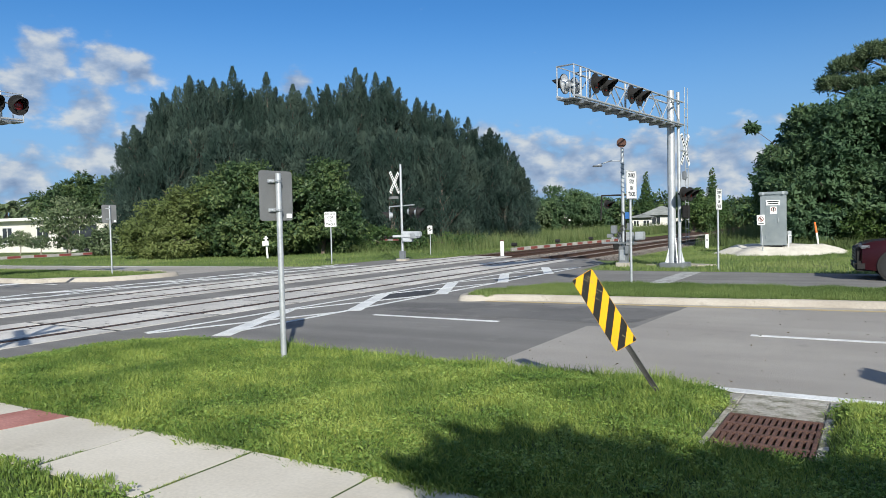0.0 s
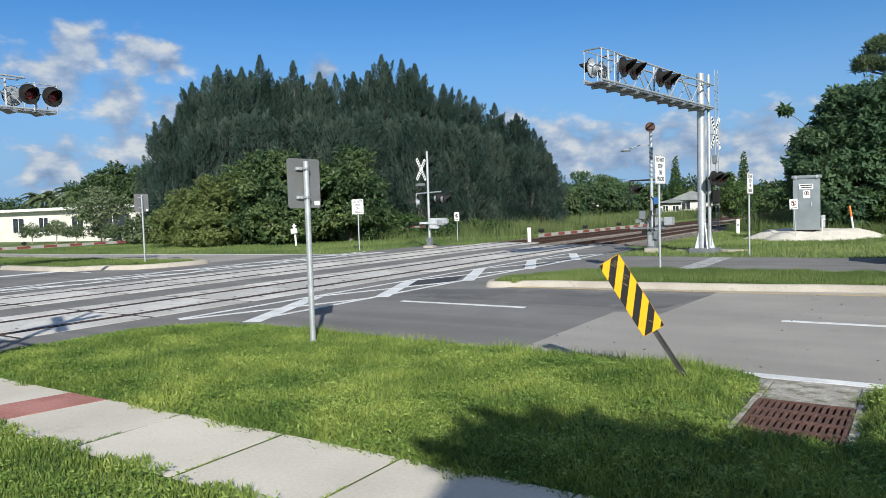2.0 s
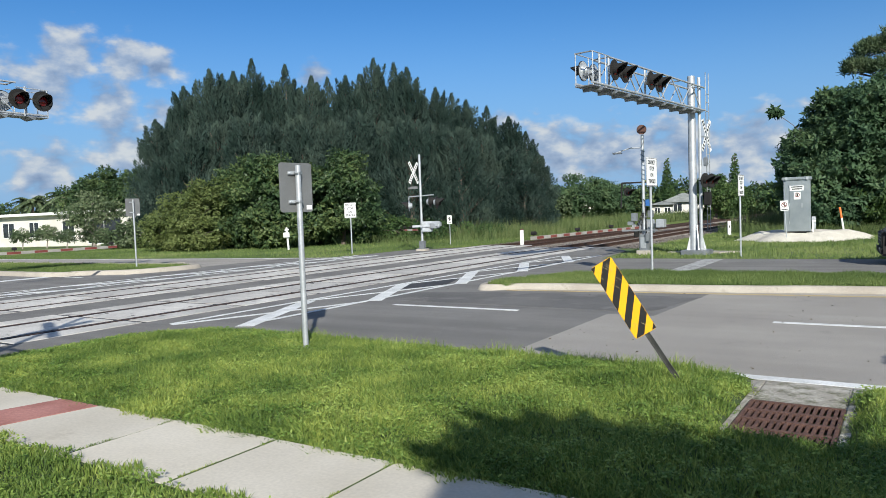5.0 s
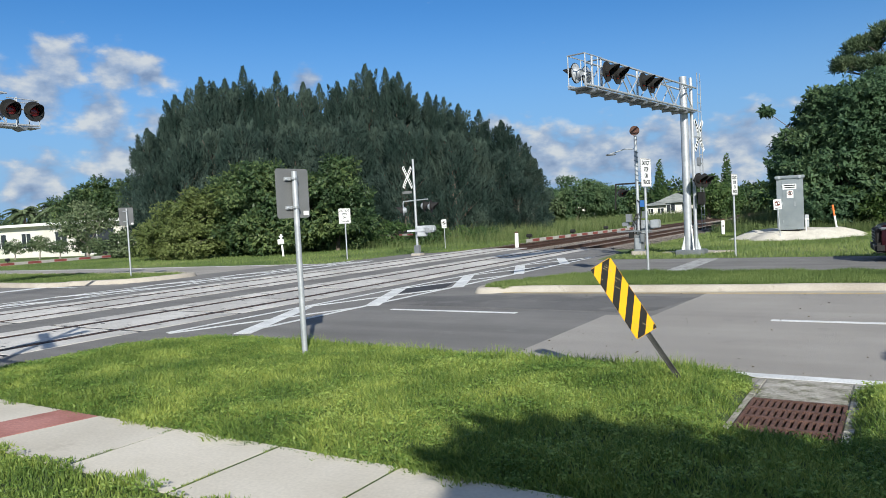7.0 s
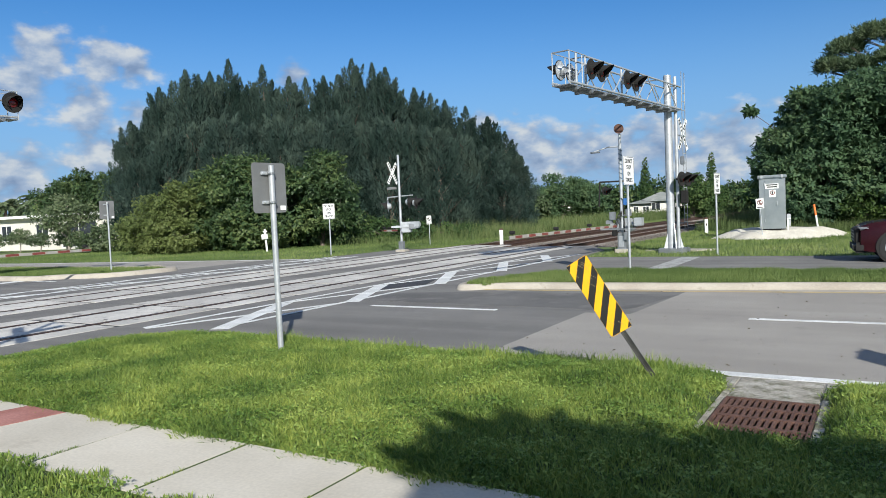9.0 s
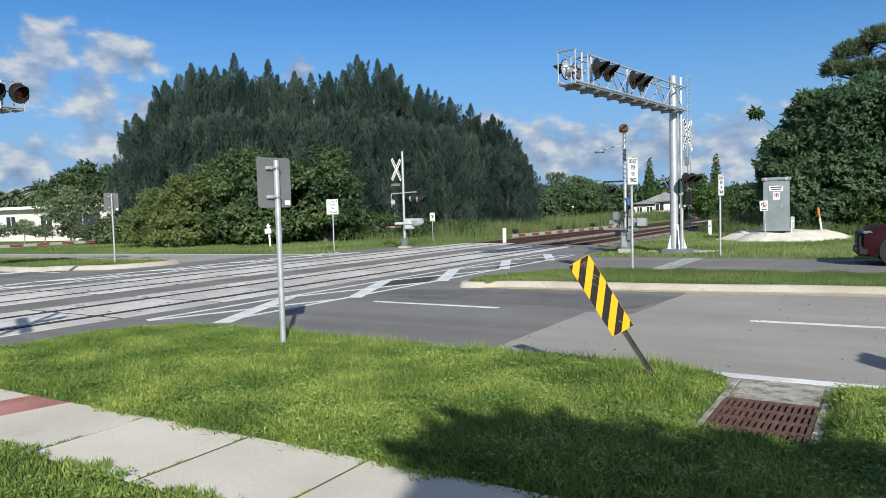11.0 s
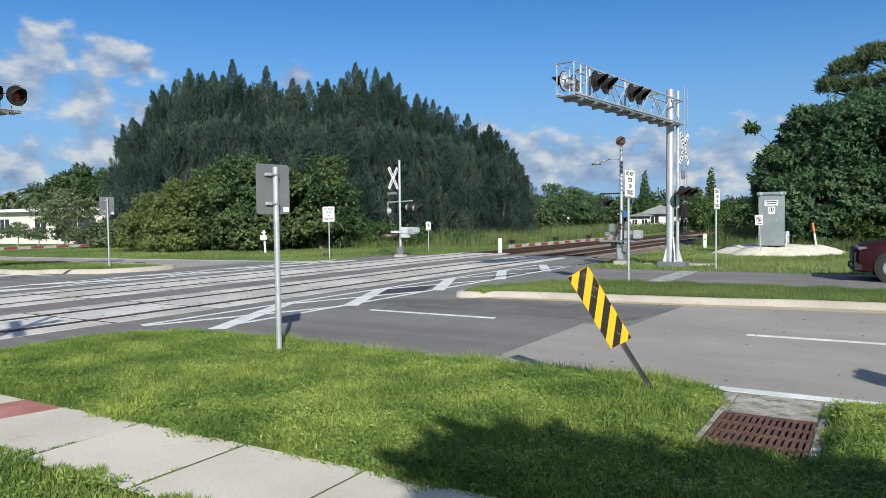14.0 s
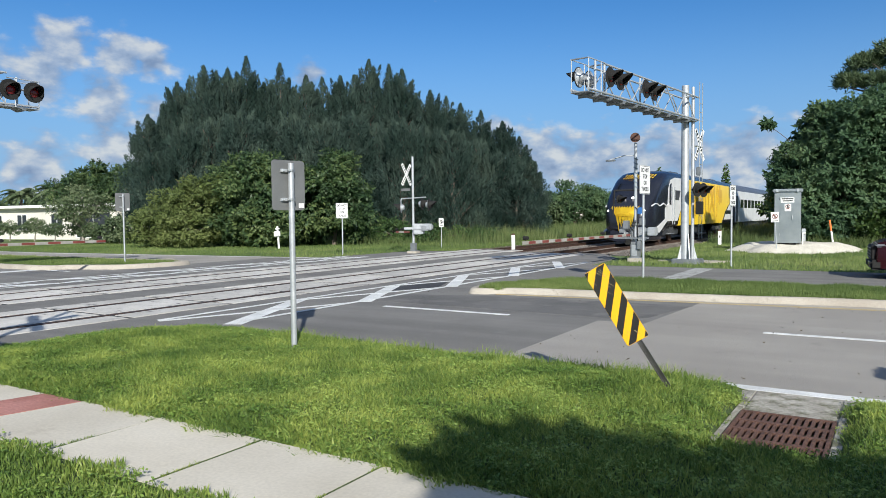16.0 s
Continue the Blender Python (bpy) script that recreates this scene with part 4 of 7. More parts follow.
# great bushes before the grove
leafy_tree("bush", "large glossy dark green fig bush at the edge of the grass", "bush", (-33.5, 32.2, 0), 1.0, 0.2,
           [(0, 0, 3.1, 2.9, 2.3, 2.5), (-2.4, -0.6, 2.6, 2.2, 2.0, 2.3), (2.4, 0.9, 2.5, 2.1, 2.0, 2.3), (-0.7, -0.5, 4.4, 1.6, 1.4, 1.3), (1.2, -0.9, 1.4, 2.4, 1.8, 1.5), (-1.8, -1.2, 1.2, 2.2, 1.6, 1.4)], 105, 0.21, FIG_LEAF, tuft=8, bud=1.25)
leafy_tree("bush", "olive green brush sloping down to the grass", "bush", (-37.6, 29.0, 0), 0.8, 0.14,
           [(0, 0, 1.6, 2.6, 2.0, 1.9), (1.5, 0.3, 2.5, 1.9, 1.7, 1.8), (-1.9, -0.4, 1.0, 1.7, 1.5, 1.3), (1.9, -0.6, 1.0, 1.7, 1.5, 1.2)], 190, 0.125, YELLOW_LEAF, tuft=6)
leafy_tree("bush", "tall leafy shrub with pale new leaves", "bush", (-30.1, 35.1, 0), 1.2, 0.15,
           [(0, 0, 3.4, 1.9, 1.6, 2.2), (0.6, 0.2, 4.6, 1.3, 1.2, 1.3), (1.5, 0.1, 2.0, 1.5, 1.4, 1.7), (-1.2, -0.2, 1.6, 1.6, 1.4, 1.6)], 130, 0.19, FIG_LEAF, tuft=8, bud=1.2)
leafy_tree("bush", "low rough bushes below the she-oaks", "bush", (-28.0, 38.8, 0), 0.5, 0.1,
           [(-0.6, 0, 0.7, 1.7, 1.2, 0.9), (1.6, 1.6, 0.5, 1.6, 1.3, 0.7), (4.0, 3.6, 0.4, 1.8, 1.5, 0.6)], 140, 0.12, DARK_LEAF)
leafy_tree("tree", "broad dark green tree behind the white house", "tree", (-70, 52, 0), 2.5, 0.3,
           [(0, 0, 5.2, 5, 4.2, 2.6), (-4.4, -2.6, 4.4, 3.4, 3, 2.2), (4.4, 3, 5.0, 3.4, 3, 2.4)], 60, 0.26, FIG_LEAF, tuft=5)
leafy_tree("tree", "open grey-green frangipani tree before the house", "tree", (-52.0, 31.5, 0), 1.2, 0.13,
           [(0, 0, 3.3, 1.7, 1.5, 1.1), (-1.3, -0.6, 2.7, 1.2, 1.1, 0.9), (1.3, 0.5, 2.8, 1.2, 1.1, 0.9), (0.1, -0.7, 2.2, 1.4, 1, 0.7)], 50, 0.15, GREY_LEAF, PALE_BARK)
leafy_tree("bush", "ragged shrub with drooping grey leaves", "bush", (-47.6, 31.6, 0), 0.5, 0.08,
           [(0, 0, 1.0, 1.1, 0.9, 1.0), (-1.2, -0.5, 0.7, 0.9, 0.8, 0.8)], 130, 0.16, GREY_LEAF)
# broad trees beside the railway
leafy_tree("tree", "huge broad-leaved dark green tree beside the railway", "tree", (-0.6, 46.5, 0), 3.0, 0.4,
           [(-0.2, 0, 5.2, 3.8, 3.3, 3.4), (-2.9, -1, 3.4, 2.35, 2.0, 2.5), (3.6, -0.5, 5.2, 3.6, 3.2, 3.0), (0.8, -0.6, 6.8, 2.8, 2.4, 2.0), (-2.2, 0, 6.4, 1.7, 1.7, 1.3), (-1, -2.2, 2.2, 3.4, 2.2, 2.1), (3.4, -2.6, 2.4, 3.4, 2.2, 2.2), (6.5, -1, 4.2, 3.6, 3, 3.8), (-5.25, -1.2, 6.9, 0.26, 0.25, 0.22)], 125, 0.23, BIG_LEAF, tuft=9, bud=1.3)
slash_pine((2.0, 54.0, 0.0), 8.6, [(-4.1, 0, 10.25, 1.2, 1.1, 0.8), (-3.1, 0.2, 11.35, 1.5, 1.3, 0.85), (-1.5, 0, 11.95, 1.7, 1.4, 0.9), (0.6, 0.2, 12.35, 1.8, 1.5, 0.95), (2.7, 0, 12.55, 1.9, 1.5, 0.95),
                                    (-2.5, -0.4, 10.05, 1.5, 1.2, 0.7), (-0.3, -0.5, 10.35, 1.8, 1.4, 0.75), (2.1, -0.4, 10.75, 1.9, 1.4, 0.8), (4.3, 0, 11.15, 1.8, 1.4, 0.9)])
leafy_tree("bush", "sunlit scrub at the foot of the broad tree", "bush", (0.2, 42.6, 0), 0.5, 0.1,
           [(-2.9, 0.8, 0.9, 1.5, 1.2, 1.1), (-0.6, 0.2, 1.2, 1.7, 1.2, 1.4), (1.9, -0.4, 1.1, 1.8, 1.3, 1.4), (4.6, -0.8, 1.1, 2.0, 1.3, 1.3)], 130, 0.17, HEDGE_LEAF, tuft=6)
leafy_tree("tree", "dark tree beside the railway cutting", "tree", (-5.4, 62.0, 0), 1.5, 0.3,
           [(0, 0, 2.6, 2.4, 2.6, 2.2), (2.4, -3, 3.0, 2.4, 2.4, 2.4), (1.5, 5, 3.2, 3, 3, 2.6)], 50, 0.3, DARK_LEAF)
# distance
leafy_tree("tree", "round green tree far along the railway", "tree", (-32.5, 83, 0), 2, 0.3,
           [(0, 0, 3.4, 3.4, 3, 2.7), (3.2, 1, 2.8, 2.6, 2.6, 2.2), (-3.2, 1, 2.6, 2.6, 2.6, 2.2)], 85, 0.22, BIG_LEAF, tuft=5)
leafy_tree("tree", "round green tree far along the railway", "tree", (-18.0, 88, 0), 2, 0.3,
           [(0, 0, 2.8, 2.2, 2.4, 2.4), (1.8, 2, 2.2, 2.0, 2.0, 1.9)], 70, 0.24, DARK_LEAF)
leafy_tree("palm_clump", "cabbage palms with drooping fronds beside the far trees", "palm", (-36.8, 80, 0), 1.6, 0.25,
           [(0, 0, 2.6, 1.6, 1.6, 1.2), (2.2, 0.5, 2.2, 1.3, 1.3, 1.0), (-1.5, 0.6, 1.6, 1.5, 1.4, 1.2)], 60, 0.4, GREY_LEAF)
for x, y, h, r in ((-29.9, 112, 8.9, 1.6), (-17.9, 100, 8.1, 1.4)):
    t = thing("norfolk_pine", "slender tiered conifer in the distance", "tree", pose(x, y, 0))
    bm = bmesh.new()
    rod(bm, (0, 0, -0.1), (0, 0, h), 0.16, 0.03, 7)
    part("trunk", bm, BARK, t)
    bl = [(0, 0, 1.2 + k * (h - 1.4) / 13, r * (1 - k / 15), r * (1 - k / 15), 0.34) for k in range(14)]
    soup("crown", blob_leaves(bl, 42, 0.26, 0.1), LEAF, DARK_LEAF, t)
bm_blobs = []
for i in range(46):
    a = radians(88 + i * 1.75)
    d = 120 + 30 * random.random()
    bm_blobs.append((d * math.cos(a), d * math.sin(a), 2.2, 6, 4, 2.4 + 1.6 * random.random()))
tagged(soup("far_woods", blob_leaves(bm_blobs, 9, 0.6), LEAF, FIG_LEAF), "low far line of trees", "woods", "", "stuff")
leafy_tree("tree", "round dark green tree behind the white house", "tree", (-67.5, 42.9, 0), 3.0, 0.3,
           [(0, 0, 5.2, 2.9, 2.9, 2.2), (-2.0, -1.6, 4.4, 2.2, 2.2, 1.9), (2.4, 1.8, 5.2, 2.6, 2.4, 2.0), (4.6, 3.4, 5.0, 2.6, 2.4, 2.0), (0.3, -0.5, 3.4, 3.2, 3.0, 2.0)], 62, 0.25, FIG_LEAF, tuft=5)
# the tree whose crown shades the pavement
leafy_tree("tree", "leafy shade tree behind the pavement", "tree", (6.9, -5.1, 0), 2.6, 0.22,
           [(0.2, -0.3, 5.0, 2.5, 2.2, 1.35), (-2.95, 2.3, 4.8, 0.72, 0.66, 0.35), (-2.6, 2.4, 4.8, 0.7, 0.62, 0.35), (-2.1, 2.35, 4.8, 0.85, 0.7, 0.35), (-2.5, 1.8, 4.8, 0.65, 0.55, 0.3), (-1.2, 2.1, 4.9, 0.9, 0.8, 0.4), (-1.3, 2.85, 4.8, 0.75, 0.6, 0.35), (-0.5, 2.6, 4.8, 0.9, 0.75, 0.4), (0.5, 3.5, 4.8, 1.1, 0.95, 0.5), (2.5, 1.6, 4.4, 1.6, 1.6, 1.2), (0, -1.6, 4.4, 1.8, 1.6, 1.2), (3.6, -0.4, 4.6, 1.9, 1.8, 1.3)], 75, 0.28, HEDGE_LEAF)


def palm(at, h, fronds, label):
    t = thing("palm", label, "palm", pose(*at))
    bm = rod(bmesh.new(), (0, 0, -0.1), (0.2, 0.1, h), 0.2, 0.14, 9)
    part("trunk", bm, BARK, t)
    for i in range(fronds):
        a, up = i * 2.4, 0.9 - 1.3 * (i / fronds)
        k = 90
        s = np.repeat(np.linspace(0.05, 1, k // 2), 2)
        side = np.where(np.arange(k) % 2 == 0, 1.0, -1.0)
        d = np.array([math.cos(a), math.sin(a), 0.0])
        p = np.array([0.2, 0.1, h]) + d * (2.5 * s * math.cos(up * 0.6))[:, None] + np.array([0, 0, 1.0]) * (2.3 * s * up - 1.6 * s * s)[:, None]
        w = d * 0.55 + np.cross(d, [0, 0, 1.0]) * side[:, None] + np.array([0, 0, -0.5])
        soup("frond", leaves(p, w, 0.75 * (1.15 - 0.7 * s), np.full(k, 0.13)), LEAF, GREY_LEAF, t)
    return t


for i, (x, y, h) in enumerate(((-78, 44, 5.2), (-73.5, 47, 4.6), (-83, 43, 4.8), (-66, 45.5, 4.2))):
    palm((x, y, 0), h, 24, "feathery palm behind the white house")
for x, y, s in ((-62.5, 33.5, 1.0), (-58.5, 33.0, 0.8), (-55.5, 33.4, 0.9), (-66, 33.2, 0.9), (-50.0, 31.0, 0.8)):
    leafy_tree("shrub", "small flowering shrub before the white house", "shrub", (x, y, 0), 0.8 * s, 0.06,
               [(0, 0, 1.5 * s, 0.9 * s, 0.8 * s, 0.5 * s), (-0.7 * s, -0.2, 1.1 * s, 0.6 * s, 0.6 * s, 0.45 * s), (0.7 * s, 0.1, 1.0 * s, 0.6 * s, 0.6 * s, 0.4 * s)], 120, 0.13, GREY_LEAF, PALE_BARK)

# fallen leaves and grit on the asphalt
n = 120
x = np.concatenate([-4 + 6 * RNG.random(n), -9 + 12 * RNG.random(n // 3)])
y = np.concatenate([7.6 + 5.5 * RNG.random(n) ** 1.6, 13.3 + 1.0 * RNG.random(n // 3)])
p = np.stack([x, y, np.full(len(x), 0.006)], 1)
w = np.concatenate([RNG.normal(size=(len(x), 2)), np.full((len(x), 1), 0.15)], 1)
LITTER = pbr("dry_leaves", (0.05, 0.04, 0.025), (0.12, 0.09, 0.05), 9, 0.9, island=0.3)
tagged(soup("leaf_litter", leaves(p, w, 0.015 + 0.045 * RNG.random(len(x)) ** 3, 0.01 + 0.014 * RNG.random(len(x))), LEAF, LITTER), "dry fallen leaves on the asphalt", "litter", "", "stuff")


# ---- signs and posts ----
def sign_post(parent, top, r=0.03, material=GALV):
    return part("post", rod(bmesh.new(), (0, 0, -0.15), (0, 0, top), r, seg=14), material, parent, "", True)


def brackets(parent, zs, depth=0.07):
    for z in zs:
        bm = box(bmesh.new(), -0.13, 0.05, -0.035, -0.012, z - 0.022, z + 0.022, 0.004)
        b = part("bracket", bm, GALV, parent)
        part("band", rod(bmesh.new(), (0, 0.0, z - 0.012), (0, 0.0, z + 0.012), 0.041, seg=14), GALV_DULL, b)
        part("bolt", rod(bmesh.new(), (-0.1, -0.03, z), (-0.1, -0.004, z), 0.012, seg=8), GALV, b)


def stop_sign(at, yaw, sign_z, w, h, top, label, words_on=True, lean=(0, 0)):
    """A white regulatory sign on a round post; its face looks along -y of the thing."""
    t = thing("road_sign", label, "road sign", pose(*at, lean[0], lean[1], yaw), "tracks warning signs")
    sign_post(t, top)
    face = part("sign_plate", plate(w, h, 0.035, 0.034, 0.038, sign_z), SIGN_BACK, t)
    part("sheeting", plate(w - 0.01, h - 0.01, 0.033, 0.039, 0.041, sign_z), SIGN_WHITE, face)
    bm = bmesh.new()
    k = Matrix.Translation((0, 0, sign_z)) @ UPRIGHT
    o, q = rounded(w - 0.03, h - 0.03, 0.028), rounded(w - 0.05, h - 0.05, 0.02)
    vo = [bm.verts.new(k @ Vector((*p, 0.043))) for p in o]
    vi = [bm.verts.new(k @ Vector((*p, 0.043))) for p in q]
    for i in range(len(o)):
        j = (i + 1) % len(o)
        bm.faces.new((vo[i], vo[j], vi[j], vi[i]))
    part("border", bm, INK, face)
    if words_on:
        for i, line in enumerate(("DO NOT", "STOP", "ON", "TRACKS")):
            words(line, h * 0.2, Matrix.Translation((0, -0.043, sign_z + h * (0.33 - 0.22 * i))) @ UPRIGHT, INK, face, squeeze=0.82)
    brackets(t, (sign_z - h * 0.3, sign_z + h * 0.3))
    return t


stop_sign((-21.6, 25.8, -0.03), 22, 2.08, 0.58, 0.72, 2.42, "white do-not-stop-on-tracks sign on a pale post in the grass")
stop_sign((-5.05, 17.45, 0.1), 84, 2.46, 0.66, 0.7, 2.82, "white do-not-stop-on-tracks sign standing on the grassy median")
stop_sign((-4.2, 24.4, -0.03), 84, 2.32, 0.66, 0.68, 2.68, "white do-not-stop-on-tracks sign in the grass by the far lane")


def blank_back(at, yaw, sign_z, w, h, top, label, r=0.036):
    t = thing("road_sign", label, "road sign", pose(*at, 0, 0, yaw), "tracks warning signs")
    sign_post(t, top, r)
    face = part("sign_plate", plate(w, h, 0.04, 0.05, 0.054, sign_z), SIGN_BACK, t)
    part("sheeting", plate(w - 0.01, h - 0.01, 0.04, 0.055, 0.057, sign_z), SIGN_WHITE, face)
    for s in (-1, 1):
        z = sign_z + s * h * 0.29
        b = part("bracket", box(bmesh.new(), -0.05, 0.13, -0.05, -0.02, z - 0.02, z + 0.02, 0.004), GALV, t)
        part("clamp", rod(bmesh.new(), (0, 0, z - 0.014), (0, 0, z + 0.014), r + 0.012, seg=14), GALV_DULL, b)
        part("bolt", rod(bmesh.new(), (0.1, -0.05, z), (0.1, -0.01, z), 0.014, seg=8), GALV, b)
        part("bolt", rod(bmesh.new(), (0.05, 0.02, z), (0.05, 0.045, z), 0.012, seg=8), GALV, b)
    part("sticker", box(bmesh.new(), -w * 0.46, -w * 0.3, -0.0495, -0.046, sign_z - h * 0.45, sign_z - h * 0.36), SIGN_WHITE, face, "small white inventory sticker")
    return t


blank_back((-6.19, 6.43, 0.08), -98, 2.03, 0.5, 0.61, 2.3, "bare aluminium back of a road sign on a galvanised post")
blank_back((-24.56, 16.52, 0.08), -100, 2.32, 0.55, 0.68, 2.62, "grey back of a road sign on the far median", 0.03)
blank_back((3.0, 5.35, 0.05), -95, 2.15, 0.6, 0.6, 2.5, "road sign on a galvanised post at the roadside")


SCRATCH = pbr("scraped_sheeting", (0.32, 0.24, 0.1), (0.5, 0.4, 0.2), 30, 0.7, speck=0.2)
STEEL = pbr("weathered_steel", (0.06, 0.058, 0.055), (0.13, 0.126, 0.12), 6, 0.4, 0.6, speck=0.2)


def hazard_marker():
    """The leaning striped object marker."""
    base = Vector((-1.605, 6.52, 0.045))
    t = thing("object_marker", "yellow and black striped hazard marker leaning on its bent post", "road sign", Matrix.Translation(base) @ Matrix.Rotation(radians(14.5), 4, "Z") @ Matrix.Rotation(radians(-32), 4, "Y"))
    bm = box(bmesh.new(), -0.016, 0.016, 0.002, 0.008, -0.2, 1.27)
    box(bm, -0.024, -0.015, -0.009, 0.014, -0.2, 1.27)
    box(bm, 0.015, 0.024, -0.009, 0.014, -0.2, 1.27)
    part("post", bm, STEEL, t, "weathered steel channel post")
    w, h, zc = 0.216, 0.77, 0.985
    tilt = Matrix.Translation((0.0, 0, zc)) @ Matrix.Rotation(radians(1), 4, "Y") @ Matrix.Translation((0, 0, -zc))
    panel = part("panel", plate(w, h, 0.02, 0.012, 0.015, zc, tilt), SIGN_YELLOW, t, "yellow reflective panel with dents")
    # diagonal black stripes clipped to the panel
    pitch, sw = 0.204, 0.1
    k = -3
    while k < 9:
        z0 = zc - h / 2 - 0.045 + k * pitch
        poly = []
        for x, z in ((-w / 2, z0 - 0.265), (w / 2, z0), (w / 2, z0 + sw), (-w / 2, z0 - 0.265 + sw)):
            poly.append((x, z))
        lo, hi = zc - h / 2 + 0.004, zc + h / 2 - 0.004

        def clip(pts, zc_, keep_above):
            out = []
            for i in range(len(pts)):
                a, b = pts[i], pts[(i + 1) % len(pts)]
                ia, ib = (a[1] >= zc_) == keep_above, (b[1] >= zc_) == keep_above
                if ia:
                    out.append(a)
                if ia != ib:
                    f = (zc_ - a[1]) / (b[1] - a[1])
                    out.append((a[0] + f * (b[0] - a[0]), zc_))
            return out
        poly = clip(clip(poly, lo, True), hi, False) if poly else []
        if len(poly) >= 3:
            bm = bmesh.new()
            prism(bm, [(x * 0.985, z - zc) for x, z in poly], 0.0155, 0.017, tilt @ Matrix.Translation((0, 0, zc)) @ UPRIGHT)
            part("stripe", bm, BLACK_PAINT, panel)
        k += 1
    rr = random.Random(5)
    for i in range(12):
        z = zc + h * rr.uniform(0.2, 0.46) * (1 if i % 4 else -1)
        x, d = rr.uniform(-0.08, 0.05), rr.uniform(0.02, 0.07)
        bm = prism(bmesh.new(), [(x, z - zc), (x + 0.003, z - zc + 0.001), (x + d * 0.6, z - zc - d), (x + d * 0.6 - 0.003, z - zc - d)], 0.0172, 0.0178, tilt @ Matrix.Translation((0, 0, zc)) @ UPRIGHT)
        part("scratch", bm, SCRATCH, panel)
    return t


hazard_marker()


KERB_OLD = pbr("mossy_concrete", (0.24, 0.22, 0.18), (0.46, 0.43, 0.38), 3.5, 0.95, bump=0.6, fine=30, speck=0.2, spots=(0.12, 0.12, 0.07), spot_scale=4, spot_at=0.55)


def drain():
    t = thing("drain_grate", "rusty cast iron drain grate in a concrete surround", "drain", pose(-0.69, 5.93, 0.0, 0, 0, -1.0))
    bm = bmesh.new()
    for x0, x1, y0, y1 in ((-0.43, -0.36, -0.62, 1.36), (0.36, 0.45, -0.62, 1.36), (-0.36, 0.36, -0.62, -0.57), (-0.36, 0.36, 0.57, 1.36)):
        box(bm, x0, x1, y0, y1, -0.12, 0.012, 0.012)
    part("surround", bm, KERB_OLD, t, "cracked concrete surround")
    # solid block, near-black to paint the shade down in the pit
    part("pit", box(bmesh.new(), -0.37, 0.37, -0.58, 0.58, -0.3, -0.075), NEAR_BLACK, t)
    grate = part("grate", box(box(box(box(bmesh.new(), -0.36, 0.36, -0.57, -0.53, -0.05, 0.02, 0.004), -0.36, 0.36, 0.53, 0.57, -0.05, 0.02, 0.004), -0.36, -0.33, -0.53, 0.53, -0.05, 0.02, 0.004), 0.33, 0.36, -0.53, 0.53, -0.05, 0.02, 0.004), RUST, t, "rusty brown grate frame")
    for i in range(13):
        x = -0.3 + i * 0.05
        part("bar", box(bmesh.new(), x - 0.0135, x + 0.0135, -0.53, 0.53, -0.045, 0.016, 0.003), RUST, grate)
    for j in range(3):
        y = -0.265 + j * 0.265
        part("cross_bar", box(bmesh.new(), -0.33, 0.33, y - 0.028, y + 0.028, -0.04, 0.019, 0.003), RUST, grate)
    return t


drain()


# ---- railway signals ----
LENS = pbr("red_signal_lens", (0.12, 0.006, 0.008), (0.17, 0.01, 0.012), 20, 0.15, speck=0.05)


def signal_head(parent, at, yaw, r=0.3):
    """One flasher: round black background, long visor, red lens, pale housing behind. Looks along -y before the turn."""
    m = Matrix.Translation(at) @ Matrix.Rotation(radians(yaw), 4, "Z")
    bm = rod(bmesh.new(), (0, 0.0, 0), (0, 0.02, 0), r, seg=24)
    bmesh.ops.transform(bm, matrix=m, verts=bm.verts)
    head = part("signal_head", bm, BLACK_PAINT, parent, "round black flasher background")
    bm = rod(bmesh.new(), (0, 0.02, 0), (0, 0.17, 0), r * 0.62, r * 0.36, 18)
    bmesh.ops.transform(bm, matrix=m, verts=bm.verts)
    part("housing", bm, GALV, head, "pale lamp housing", True)
    bm = rod(bmesh.new(), (0, 0.02, 0), (0, 0.03, 0), r * 0.93, seg=24)
    bmesh.ops.transform(bm, matrix=m, verts=bm.verts)
    part("backing", bm, GALV, head, "pale back of the background")
    bm = bmesh.new()
    bmesh.ops.create_uvsphere(bm, u_segments=16, v_segments=8, radius=r * 0.5, matrix=m @ Matrix.Diagonal((1, 0.3, 1, 1)))
    part("lens", bm, LENS, head, "dark red lens", True)
    bm = bmesh.new()
    n = 14
    rows = []
    for i in range(n + 1):
        a = radians(-35 + 250 * i / n)
        ln = 0.36 * (0.35 + 0.65 * max(0, math.sin(a)))
        c, s = math.cos(a) * r * 0.62, math.sin(a) * r * 0.62
        rows.append([bm.verts.new(m @ Vector(q)) for q in ((c, 0, s), (c * 1.05, -ln, s * 1.02 - 0.03), (c * 1.1, -ln, s * 1.08 - 0.03), (c * 1.06, 0, s * 1.06))])
    for a, b in zip(rows, rows[1:]):
        for k in range(4):
            bm.faces.new((a[k], b[k], b[(k + 1) % 4], a[(k + 1) % 4]))
    bm.faces.new(rows[0])
    bm.faces.new(rows[-1][::-1])
    part("visor", bm, BLACK_PAINT, head, "long black visor")
    return head


